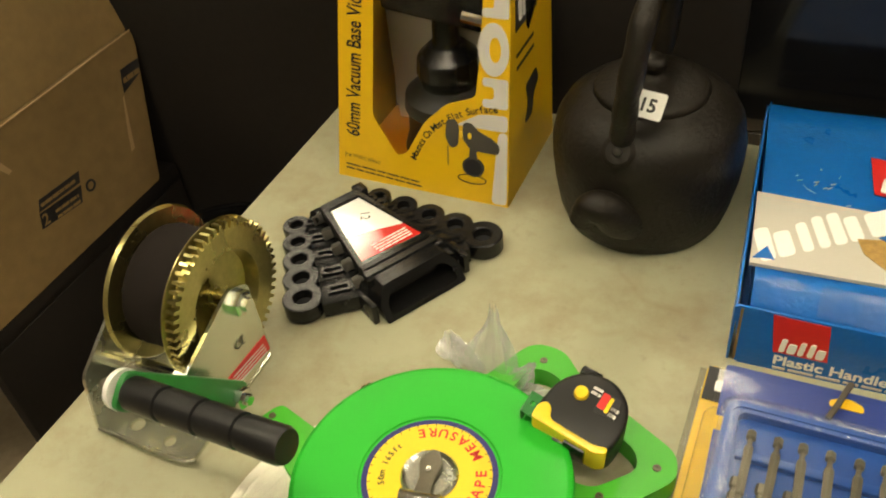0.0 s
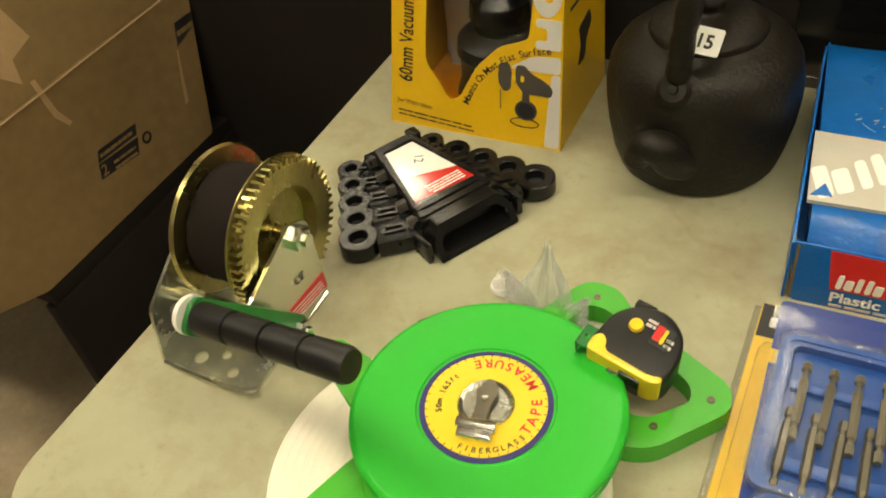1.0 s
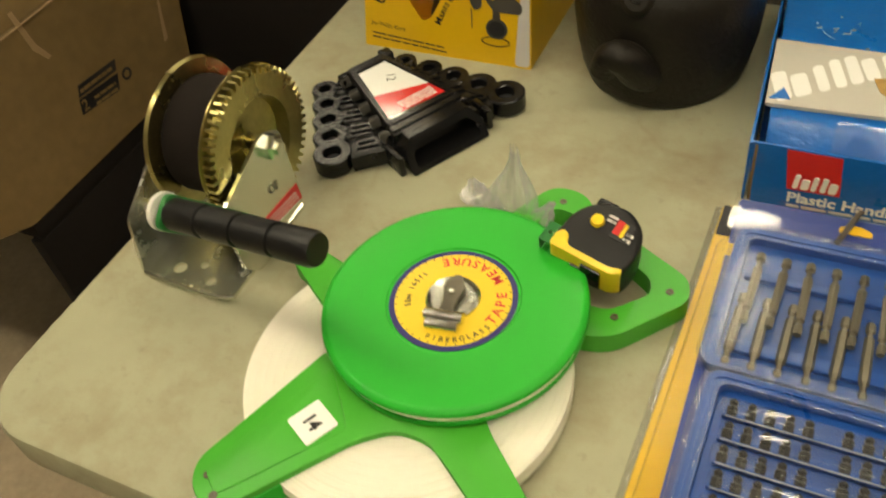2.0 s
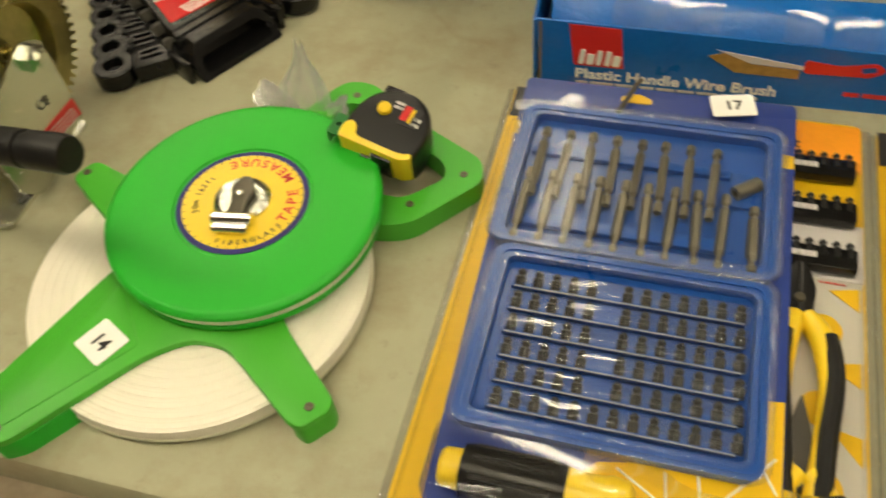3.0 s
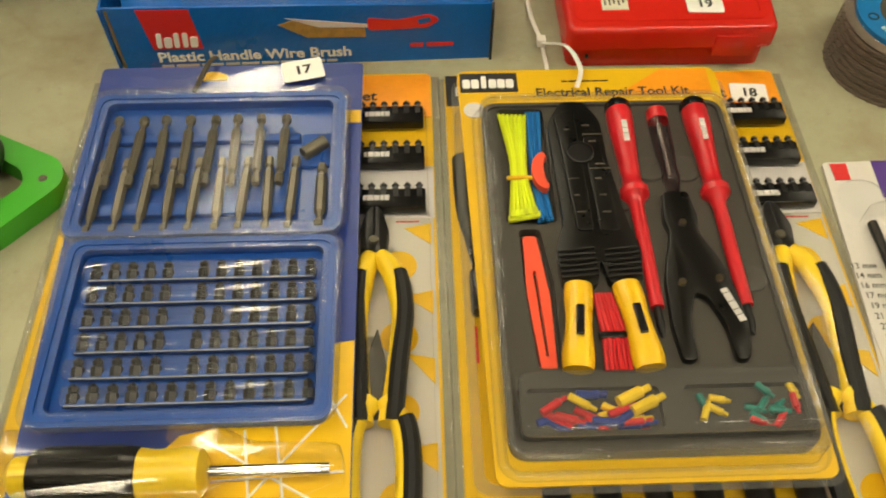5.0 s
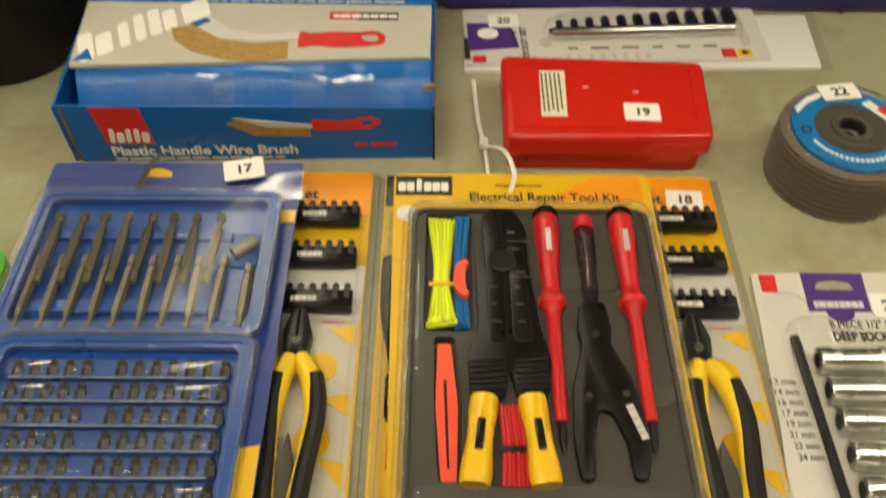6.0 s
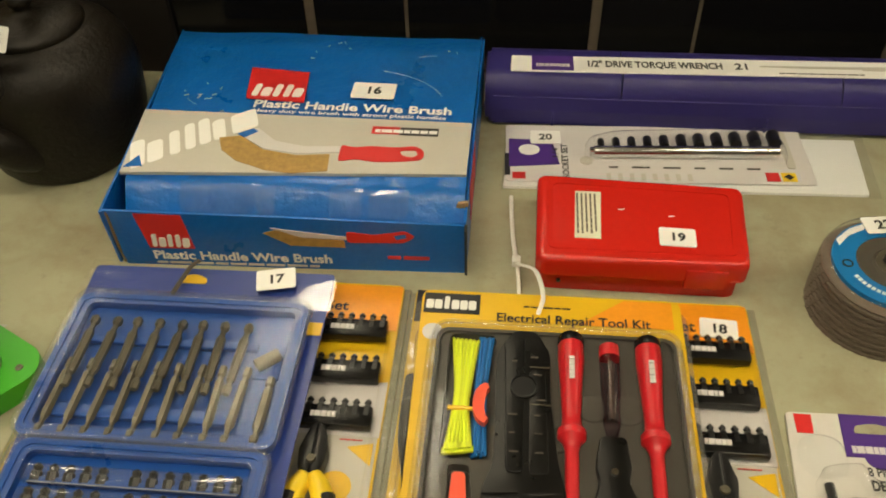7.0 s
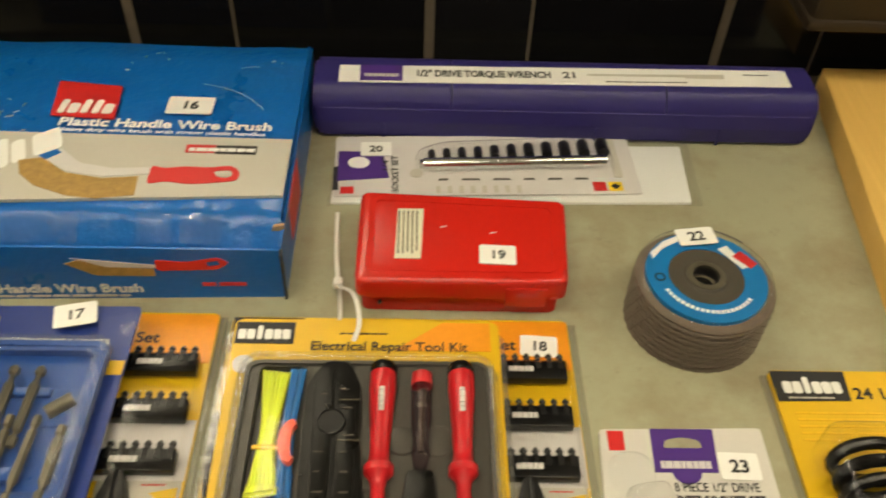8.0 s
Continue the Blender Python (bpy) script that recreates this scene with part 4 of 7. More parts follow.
part("face_label", prism(circle(0, 0, 0.0415, 56), 0.0418, 0.0425), YELLOW_PLASTIC, reel, "yellow round label", DC, smooth=False)
def arc_words(words, r, start, step, size, material, flip=False):
    for i, ch in enumerate(words):
        if ch == " ":
            continue
        a = start - step * i if not flip else start + step * i
        x, y = r * math.cos(radians(a)), r * math.sin(radians(a))
        lettering(ch, x, y, 0.0429, size, material, reel, angle=a + (-90 if not flip else 90), m=DC, bold=0.02, align="CENTER")
arc_words("TAPE MEASURE", 0.0375, -24, 12.6, 0.0100, RED_PAPER, True)
arc_words("FIBERGLASS", 0.0385, 258, 7.5, 0.0058, INK, True)
arc_words("50m 165ft", 0.0300, 202, 7.0, 0.0060, INK)
tk = bmesh.new()
for i in range(40):
    a = 2 * math.pi * i / 40
    prism([(0.0395 * math.cos(a), 0.0395 * math.sin(a)), (0.0395 * math.cos(a + 0.012), 0.0395 * math.sin(a + 0.012)), (0.0413 * math.cos(a + 0.012), 0.0413 * math.sin(a + 0.012)), (0.0413 * math.cos(a), 0.0413 * math.sin(a))], 0.0422, 0.0428, bm=tk)
part("tick_marks", tk, INK, reel, "", DC, smooth=False)
part("hub", lathe([(0.0, 0.042), (0.0195, 0.042), (0.0195, 0.0440), (0.0180, 0.0455), (0.0155, 0.0434), (0, 0.0434)], 40, m=DC), STEEL, reel, "chrome hub recess")
part("crank", prism(rounded([(-0.0055, -0.018), (0.0055, -0.018), (0.0050, -0.005), (0.0082, 0.006), (0.0028, 0.017), (-0.0028, 0.017), (-0.0082, 0.006), (-0.0050, -0.005)], 0.0015, 2), 0.045, 0.0485, bevel=0.001), DULL_STEEL, reel, "folding metal crank", DC)
part("crank_pin", lathe([(0, 0.049), (0.002, 0.049), (0.002, 0.0505), (0, 0.0507)], 12, m=DC), STEEL, reel)
part("crank_knob", tube([(-0.0135, -0.0205, 0.0475), (0.0135, -0.0205, 0.0475)], 0.0045, 16), CHROME, reel, "chrome folded knob", DC)
part("crank_knob", tube([(-0.0115, -0.0275, 0.0460), (0.0115, -0.0275, 0.0460)], 0.0035, 16), CHROME, reel, "", DC)
screw = mesh_from(lathe([(0, 0), (0.0030, 0), (0.0028, 0.0006), (0.0010, 0.0005), (0.0008, -0.0002), (0, -0.0002)], 14), DULL_STEEL)
for sx, sy, sz in ((-0.072, 0.477, 0.019), (0.030, 0.412, 0.019), (0.0, 0.378, 0.019), (-0.0125, 0.2135, 0.0226), (-0.203, 0.169, 0.0226), (-0.191, 0.158, 0.0226), (-0.243, 0.358, 0.0226)):
    piece("screw", screw, reel, Matrix.Translation((sx, sy, sz)))
lot_label("14", -0.157, 0.226, 0.0238, -28, reel, 0.026, 0.025, size=0.013)
part("end_ring", tube([(-0.186 + 0.011 * math.cos(a), 0.408 + 0.006 * math.sin(a), 0.010 + 0.006 * math.sin(a)) for a in [i * 0.3927 for i in range(17)]], 0.0016, 8), CHROME, reel, "chrome tape end ring")

# ---- pocket tape measure ----
pt = thing("pocket_tape_measure", (-0.02, 0.405, 0.019), "small black and yellow pocket tape measure lying on a green handle", "tape measure")
TM = Matrix.Translation((-0.023, 0.420, 0.029)) @ Matrix.Rotation(radians(-11), 4, "Z") @ pose(0, 0, 0, 12, 8, 0) @ Matrix.Diagonal((0.87, 0.90, 0.92, 1))
shape = rounded([(-0.036, -0.023), (0.030, -0.024), (0.033, 0.0), (0.026, 0.022), (0.008, 0.033), (-0.016, 0.030), (-0.032, 0.012)], 0.012)
part("case", prism(shape, 0.0, 0.034, bevel=0.005, seg=3), RUBBER, pt, "black rubber case", TM)
part("front_guard", prism(rounded([(-0.034, -0.0255), (0.022, -0.0265), (0.029, -0.022), (0.028, -0.017), (0.018, -0.0205), (-0.020, -0.0195), (-0.023, -0.011), (-0.029, -0.008), (-0.034, -0.013)], 0.004), 0.003, 0.0345, bevel=0.002), YELLOW_PLASTIC, pt, "yellow plastic guard", TM)
part("belt_inset", box(-0.004, -0.0285, 0.004, 0.014, -0.020, 0.0285, 0.001), BLACK, pt, "black inset", TM)
part("belt_inset", box(-0.014, -0.0282, 0.013, -0.003, -0.021, 0.0205, 0.001), BLACK, pt, "", TM)
part("mouth", prism(rrect(-0.0435, -0.0245, -0.031, -0.006, 0.002), 0.0295, 0.0310, [circle(-0.038, -0.015, 0.0022, 12)]), DARK_GREEN, pt, "green painted tape end with a slot", TM)
part("tape_hook", box(-0.0440, -0.0245, 0.016, -0.0425, -0.006, 0.0315, 0.0005), DARK_GREEN, pt, "", TM)
part("button", lathe([(0, 0), (0.006, 0), (0.005, 0.003), (0, 0.0035)], 18, m=TM @ Matrix.Translation((-0.010, 0.010, 0.034))), YELLOW_PLASTIC, pt, "yellow lock button")
part("badge", prism(rrect(0.004, 0.002, 0.020, 0.020, 0.002), 0.0338, 0.0346), INK, pt, "printed badge", TM, smooth=False)
part("badge_red", prism(rrect(0.005, 0.006, 0.011, 0.019, 0.001), 0.0345, 0.035), RED_PAPER, pt, "", TM, smooth=False)
part("badge_yellow", prism(rrect(0.0115, 0.005, 0.0145, 0.018, 0.001), 0.0345, 0.035), YELLOW_PLASTIC, pt, "", TM, smooth=False)
bars("badge_print", 0.0155, 0.004, 0.022, 0.014, 0.0342, 2, WHITE, pt, TM, words=2)
bars("badge_print", -0.004, 0.014, 0.004, 0.022, 0.0342, 2, PALE_GREY, pt, TM, words=1)
part("belt_clip", box(-0.022, 0.028, 0.004, -0.004, 0.036, 0.026, 0.002), BLACK, pt, "black belt clip", TM)

# ---- crumpled clear bag ----
bag = bmesh.new()
for cx, cy, lean, tall, wide, seed in ((-0.108, 0.458, (0.000, 0.012), 0.066, 0.016, 1), (-0.126, 0.462, (-0.020, 0.010), 0.024, 0.012, 5), (-0.094, 0.454, (0.020, 0.006), 0.030, 0.011, 9), (-0.140, 0.470, (-0.016, 0.014), 0.012, 0.014, 13)):
    lines = []
    for i in range(37):
        a = 2 * math.pi * i / 36
        line = []
        for k in range(10):
            v = k / 9
            fold = 1 + 0.55 * noise.noise((math.cos(a) * 2.2 + seed, math.sin(a) * 2.2, v * 1.4)) + 0.25 * math.sin(a * 7 + seed)
            rad = wide * (0.75 + 0.45 * math.sin(math.pi * min(1, v * 1.25)) - 0.55 * v) * fold
            jag = 1 + 0.35 * noise.noise((i * 0.8, seed, 3))
            line.append(bag.verts.new((cx + lean[0] * v + math.cos(a) * rad, cy + lean[1] * v + math.sin(a) * rad * 0.55, 0.003 + tall * v * jag)))
        lines.append(line)
    for p, q in zip(lines, lines[1:]):
        for k in range(9):
            bag.faces.new((p[k], p[k + 1], q[k + 1], q[k]))
single("plastic_bag", bag, BAG, "crumpled clear plastic bag on the table", "plastic bag", smooth=False)
bag2 = bmesh.new()
bmesh.ops.create_grid(bag2, x_segments=14, y_segments=10, size=0.5)
for v in bag2.verts:
    x, y = v.co.x, v.co.y
    v.co = Vector((-0.055 + x * 0.075 + 0.02 * y, 0.440 + y * 0.045, 0.003 + 0.012 * abs(noise.noise((x * 5, y * 5, 3)))))
single("plastic_bag", bag2, clear_plastic("milky_bag", (0.9, 0.9, 0.9), 0.2, 1.5, 1.0, 90, haze=0.5), "flattened milky plastic bag under the tape handle", "plastic bag", smooth=False)

# ---- boxed wire brushes ----
wb = thing("wire_brush_box", (0.2, 0.68, 0), "blue printed cardboard display box for wire brushes, worn and taped", "box")
F2 = upright(0.541)
part("tray", prism([(0.060, 0.541), (0.348, 0.549), (0.346, 0.815), (0.036, 0.815)], 0.0, 0.003), BLUE_CARD, wb, "blue lower tray", smooth=False)
part("tray_front", prism([(0.062, 0.0), (0.348, 0.0), (0.3485, 0.053), (0.20, 0.057), (0.054, 0.060)], -0.002, 0.0), BLUE_CARD, wb, "blue printed tray front", F2 @ Matrix.Rotation(radians(1.6), 4, "Y") @ Matrix.Translation((0, 0, 0.003)), smooth=False)
SW = Matrix(((0, 0, 1, 0), (1, 0, 0, 0), (0, 1, 0, 0), (0, 0, 0, 1)))
part("tray_side", prism([(0.541, 0.0), (0.815, 0.0), (0.815, 0.056), (0.538, 0.060)], 0.0, 0.002), BLUE_CARD, wb, "", Matrix.Translation((0.054, 0, 0)) @ Matrix(((1, -0.066, 0, 0.0357), (0, 1, 0, 0), (0, 0, 1, 0), (0, 0, 0, 1))) @ SW, smooth=False)
part("tray_side", prism([(0.552, 0.0), (0.815, 0.0), (0.815, 0.058), (0.552, 0.053)], 0.346, 0.348), BLUE_CARD, wb, "", SW, smooth=False)
part("tray_edge", prism([(0.5388, 0.02), (0.5412, 0.0), (0.5412, 0.050), (0.5388, 0.059)], 0.0585, 0.0605), CARTON, wb, "worn bare cardboard corner", SW, smooth=False)
part("tray_edge", prism([(0.545, 0.0), (0.5485, 0.0), (0.5485, 0.054), (0.545, 0.050)], 0.3470, 0.3492), INK, wb, "", SW, smooth=False)
part("side_stripe", prism([(0.60, 0.012), (0.66, 0.012), (0.66, 0.05), (0.60, 0.05)], 0.3478, 0.3486), RED_PAPER, wb, "", SW, smooth=False)
# lid: one folded sheet, its front flap bent down into the tray
lid = bmesh.new()
rows = [(0.556, 0.036), (0.563, 0.044), (0.574, 0.0545), (0.580, 0.0585), (0.586, 0.0605), (0.62, 0.0612), (0.70, 0.0615), (0.78, 0.061), (0.812, 0.060), (0.8145, 0.058), (0.8150, 0.02)]
cols = 44
grid = []
for y, z in rows:
    left = 0.064 - 0.10 * (y - 0.556) if y < 0.64 else 0.0556 - 0.10 * (y - 0.64)
    line = []
    for i in range(cols + 1):
        u = i / cols
        x = left + (0.3455 - left) * u
        sag = 0.0016 * noise.noise((x * 18, y * 22, 0.3)) + (0.0045 * noise.noise((x * 48, y * 30, 2.0)) + 0.0022 * noise.noise((x * 130, y * 90, 5.0)) if y < 0.583 else 0)
        line.append(lid.verts.new((x, y, z + sag)))
    grid.append(line)
for a, b in zip(grid, grid[1:]):
    for i in range(cols):
        lid.faces.new((a[i], a[i + 1], b[i + 1], b[i]))
part("lid", lid, BLUE_CARD, wb, "blue lid with a bent front flap", angle=50)
part("lid_side", prism([(0.585, 0.02), (0.815, 0.02), (0.815, 0.060), (0.585, 0.060)], 0.3440, 0.3455), BLUE_CARD, wb, "", SW, smooth=False)
part("lid_side", prism([(0.560, 0.02), (0.815, 0.02), (0.815, 0.060), (0.585, 0.059), (0.562, 0.042)], 0.0, 0.0012), BLUE_CARD, wb, "", Matrix(((1, -0.10, 0, 0.120), (0, 1, 0, 0), (0, 0, 1, 0), (0, 0, 0, 1))) @ SW, smooth=False)
part("corner_tear", prism([(0.338, 0.0), (0.348, 0.0), (0.349, 0.008), (0.340, 0.006)], 0.0, 0.003), CARTON_TORN, wb, "torn corner", F2 @ Matrix.Translation((0, 0.050, -0.032)), smooth=False)
ZL = 0.0638
part("grey_band", prism([(0.0565, 0.584), (0.345, 0.598), (0.345, 0.668), (0.0485, 0.672)], 0.0605, ZL), GREY_PRINT, wb, "grey printed band", smooth=False)
patch("brand_square", [(0.136, 0.694), (0.191, 0.690), (0.187, 0.738), (0.130, 0.744)], 0.0638, RED_PAPER, wb, "red brand square", t=0.0006)
logo_bars(0.138, 0.697, 0.187, 0.716, 0.0646, WHITE, wb, n=5, slant=0.1, tall=(0, 2, 3))
lettering("Plastic Handle Wire Brush", 0.136, 0.679, 0.0648, 0.0155, WHITE, wb, width=0.180, m=Matrix.Rotation(radians(-0.8), 4, "Z") @ Matrix.Translation((0.0, 0.003, 0)), bold=0.03)
lettering("Heavy duty wire brush with strong plastic handles", 0.138, 0.6715, 0.0648, 0.0070, WHITE, wb, width=0.174, m=Matrix.Rotation(radians(-0.8), 4, "Z") @ Matrix.Translation((0.0, 0.003, 0)), bold=0.02)
big = bmesh.new()
P0, D = Vector((0.062, 0.590)), Vector((0.094, 0.066))
nrm = Vector((-D.y, D.x)).normalized()
for i, (u0, u1, h) in enumerate(((0.0, 0.11, 1.0), (0.13, 0.25, 0.75), (0.30, 0.38, 0.9), (0.42, 0.50, 1.0), (0.53, 0.62, 1.0), (0.64, 0.74, 0.75), (0.79, 1.0, 0.72))):
    a, c = P0 + D * u0, P0 + D * u1
    sl = Vector((0.010, 0.004))
    up = nrm * 0.034 * h + sl * h
    prism(rounded([tuple(a - nrm * 0.004), tuple(c - nrm * 0.004), tuple(c + up), tuple(a + up)], 0.004, 2), ZL - 0.0003, ZL + 0.0004, bm=big)
part("logo", big, WHITE, wb, "large white slanted brand shapes", smooth=False)
patch("logo_corner", [(0.0575, 0.590), (0.073, 0.592), (0.066, 0.606)], ZL, BLUE_CARD, wb, t=0.0007)
bris = [(0.128, 0.634), (0.134, 0.618), (0.150, 0.604), (0.178, 0.593), (0.200, 0.5905), (0.230, 0.595), (0.228, 0.617), (0.200, 0.614), (0.170, 0.620), (0.146, 0.638)]
patch("brush_picture", bris, ZL, BRISTLE, wb, "printed picture of brass bristles")
patch("brush_back", [(0.143, 0.640), (0.158, 0.650), (0.178, 0.632), (0.205, 0.626), (0.236, 0.628), (0.236, 0.620), (0.200, 0.616), (0.170, 0.621)], ZL, PALE_GREY, wb, t=0.0008)
patch("brush_back", [(0.143, 0.640), (0.155, 0.648), (0.160, 0.644), (0.150, 0.635)], ZL, BLUE_CARD, wb, t=0.0011)
grip = rounded([(0.236, 0.608), (0.236, 0.631), (0.246, 0.627), (0.262, 0.630), (0.282, 0.629), (0.300, 0.632), (0.308, 0.625), (0.307, 0.614), (0.290, 0.611), (0.268, 0.609), (0.250, 0.612)], 0.004, 2)
eye_hole = rounded([(0.286, 0.625), (0.300, 0.627), (0.303, 0.620), (0.298, 0.616), (0.290, 0.618)], 0.003, 2)
part("brush_handle", prism(grip, ZL - 0.0003, ZL + 0.0007, [eye_hole]), RED_PAPER, wb, "printed red handle", smooth=False)
patch("craft_mark", [(0.259, 0.648), (0.283, 0.648), (0.283, 0.658), (0.259, 0.658)], ZL, RED_PAPER, wb)
patch("craft_mark", [(0.2835, 0.647), (0.317, 0.647), (0.317, 0.6575), (0.2835, 0.6575)], ZL, INK, wb)
bars("craft_print", 0.262, 0.6495, 0.316, 0.6565, ZL + 0.0004, 1, WHITE, wb, words=7, fill=0.6)
lot_label("16", 0.252, 0.711, 0.0644, -1, wb, 0.040, 0.024, size=0.015)
for x0, x1 in ((0.235, 0.262), (0.268, 0.30), (0.11, 0.19)):
    t2 = bmesh.new()
    prev = None
    for i in range(9):
        x = x0 + (x1 - x0) * i / 8
        pr = [t2.verts.new((x, yy, zz + 0.0012 + 0.0015 * noise.noise((x * 60, yy * 40, 1)))) for yy, zz in ((0.561, 0.0430), (0.570, 0.0525), (0.579, 0.0590))]
        if prev:
            for k in range(2):
                t2.faces.new((prev[k], pr[k], pr[k + 1], prev[k + 1]))
        prev = pr
    part("packing_tape", t2, FILM_RIDGE, wb, "clear wrinkled packing tape")
FF = F2 @ Matrix.Rotation(radians(1.6), 4, "Y") @ Matrix.Translation((0, 0, 0.003))
patch("brand_square", [(0.086, 0.020), (0.124, 0.020), (0.120, 0.057), (0.081, 0.058)], 0.0, RED_PAPER, wb, "red brand square", FF)
logo_bars(0.088, 0.022, 0.121, 0.036, 0.0006, WHITE, wb, FF, n=5, slant=0.1, tall=(0, 2, 3))
lettering("Plastic Handle Wire Brush", 0.087, 0.008, 0.0008, 0.0135, WHITE, wb, width=0.150, m=FF, bold=0.03)
bars("small_print", 0.088, 0.002, 0.226, 0.006, 0.0, 1, PALE_GREY, wb, FF, fill=0.6, words=9)
patch("brush_picture", [(0.184, 0.040), (0.196, 0.044), (0.215, 0.036), (0.250, 0.034), (0.250, 0.026), (0.205, 0.027)], 0.0, BRISTLE, wb, "", FF)
patch("brush_back", [(0.190, 0.046), (0.252, 0.038), (0.252, 0.035), (0.215, 0.0365)], 0.0, PALE_GREY, wb, "", FF)
part("brush_handle", prism(rounded([(0.252, 0.032), (0.252, 0.044), (0.275, 0.041), (0.300, 0.046), (0.308, 0.040), (0.298, 0.033)], 0.003, 2), -0.0003, 0.0006, [rounded([(0.290, 0.041), (0.300, 0.043), (0.301, 0.038), (0.292, 0.036)], 0.001, 2)]), RED_PAPER, wb, "", FF, smooth=False)
bars("craft_print", 0.284, 0.014, 0.320, 0.021, 0.0, 1, RED_PAPER, wb, FF, words=2)

for k, (cx, cy, rad, a0, a1) in enumerate(((0.235, 0.688, 0.085, 20, 75), (0.11, 0.70, 0.03, 200, 235), (0.30, 0.76, 0.02, 80, 130))):
    part("scuff", tube([(cx + rad * math.cos(radians(a0 + (a1 - a0) * i / 10)), cy + rad * 0.7 * math.sin(radians(a0 + (a1 - a0) * i / 10)), 0.0632) for i in range(11)], 0.00022, 5), GREY_PRINT, wb, "pale scratch")
rs = random.Random(31)
for k in range(26):
    sx, sy = rs.choice(((0.095, 0.70), (0.10, 0.66), (0.31, 0.78), (0.20, 0.78)))
    sx, sy, a = sx + rs.gauss(0, 0.012), sy + rs.gauss(0, 0.010), rs.uniform(0, 3.14)
    ln = rs.uniform(0.001, 0.004)
    part("scuff", prism([(sx, sy), (sx + ln * math.cos(a), sy + ln * math.sin(a)), (sx + ln * math.cos(a) + 0.0005, sy + ln * math.sin(a) + 0.0006)], 0.0622, 0.0634), GREY_PRINT, wb, "", smooth=False)

# ---- red box ----
rb = thing("red_drill_box", (0.488, 0.58, 0), "glossy red plastic hinged box with a cream sticker", "box")
part("base", prism(rounded([(0.408, 0.536), (0.563, 0.535), (0.571, 0.620), (0.408, 0.628)], 0.008), 0.0, 0.0215, bevel=0.001), RED_PLASTIC, rb, "red lower shell")
part("lid", prism(rounded([(0.404, 0.530), (0.568, 0.530), (0.575, 0.624), (0.404, 0.632)], 0.009), 0.022, 0.041, bevel=0.005, seg=3), RED_PLASTIC, rb, "red lid with a raised rim")
part("lid_rim", prism(rounded([(0.412, 0.540), (0.560, 0.540), (0.566, 0.617), (0.412, 0.624)], 0.008), 0.0405, 0.0418, [rounded([(0.417, 0.545), (0.556, 0.545), (0.561, 0.612), (0.417, 0.619)], 0.006)]), RED_PLASTIC, rb, "")
part("latch", box(0.520, 0.5285, 0.014, 0.552, 0.5335, 0.034, 0.001), RED_PLASTIC, rb, "moulded front latch")
part("hinge_peg", tube([(0.423, 0.5345, 0.012), (0.423, 0.5325, 0.012)], 0.0015), INK, rb, "")
patch("sticker", [(0.434, 0.553), (0.4545, 0.553), (0.4565, 0.609), (0.4355, 0.609)], 0.0412, CREAM, rb, "cream printed sticker")
bars("sticker_print", 0.0, -0.018, 0.048, 0.0, 0.0417, 5, TAUPE, rb, Matrix.Translation((0.436, 0.606, 0)) @ Matrix.Rotation(radians(-90), 4, "Z") @ Matrix.Translation((0, 0.018, 0)), fill=0.42, words=6, seed=11)
lot_label("19", 0.5145, 0.558, 0.0414, -2, rb, 0.0285, 0.0205, size=0.0125)
for k, (sx, sy) in enumerate(((0.47, 0.588), (0.51, 0.582))):
    patch("scratch", [(sx, sy), (sx + 0.005, sy + 0.001), (sx + 0.005, sy + 0.0018), (sx, sy + 0.0012)], 0.0411, PALE_GREY, rb, t=0.0002)

# ---- torque wrench case ----
tc = thing("torque_wrench_case", (0.59, 0.785, 0), "long dark navy moulded plastic tool case with a paper label", "tool case")
prof = [(0.758, 0.0), (0.752, 0.006), (0.750, 0.022), (0.752, 0.040), (0.759, 0.050), (0.766, 0.055), (0.806, 0.055), (0.814, 0.050), (0.816, 0.006), (0.812, 0.0)]
CX = Matrix(((0, 0, 1, 0), (1, 0, 0, 0), (0, 1, 0, 0), (0, 0, 0, 1))) 
segs = [(0.352, 0.4815), (0.4825, 0.6845), (0.6855, 0.832)]
for a, b in segs:
    s = bmesh.new()
    prism(rounded(prof, 0.004, 2), a, b, bm=s)
    bmesh.ops.bevel(s, geom=[e for e in s.edges if abs(e.verts[0].co.z - e.verts[1].co.z) < 1e-6 and (e.verts[0].co.z < 0.353 or e.verts[0].co.z > 0.831)], offset=0.011, segments=4, affect="EDGES", clamp_overlap=True)
    part("shell", s, NAVY, tc, "navy moulded shell", CX)
part("seam", prism(rounded([(0.7510, 0.004), (0.7490, 0.0205), (0.7490, 0.0225), (0.7510, 0.036), (0.80, 0.04), (0.80, 0.004)], 0.0005, 1), 0.360, 0.824), NAVY, tc, "", CX)
for xx in (0.417, 0.62, 0.74):
    part("rib", box(xx, 0.7482, 0.002, xx + 0.0025, 0.756, 0.020, 0.0005), NAVY, tc)
patch("paper_label", [(0.376, 0.765), (0.806, 0.772), (0.8065, 0.799), (0.376, 0.792)], 0.0552, WHITE, tc, "long white printed label")
ROT = Matrix.Translation((0.376, 0.765, 0)) @ Matrix.Rotation(radians(0.93), 4, "Z")
patch("brand_panel", [(0.020, 0.002), (0.060, 0.002), (0.060, 0.0265), (0.020, 0.0265)], 0.0556, PURPLE, tc, "purple brand panel", ROT)
bars("brand_print", 0.024, 0.008, 0.056, 0.015, 0.0560, 1, PALE_GREY, tc, ROT, words=8, fill=0.7)
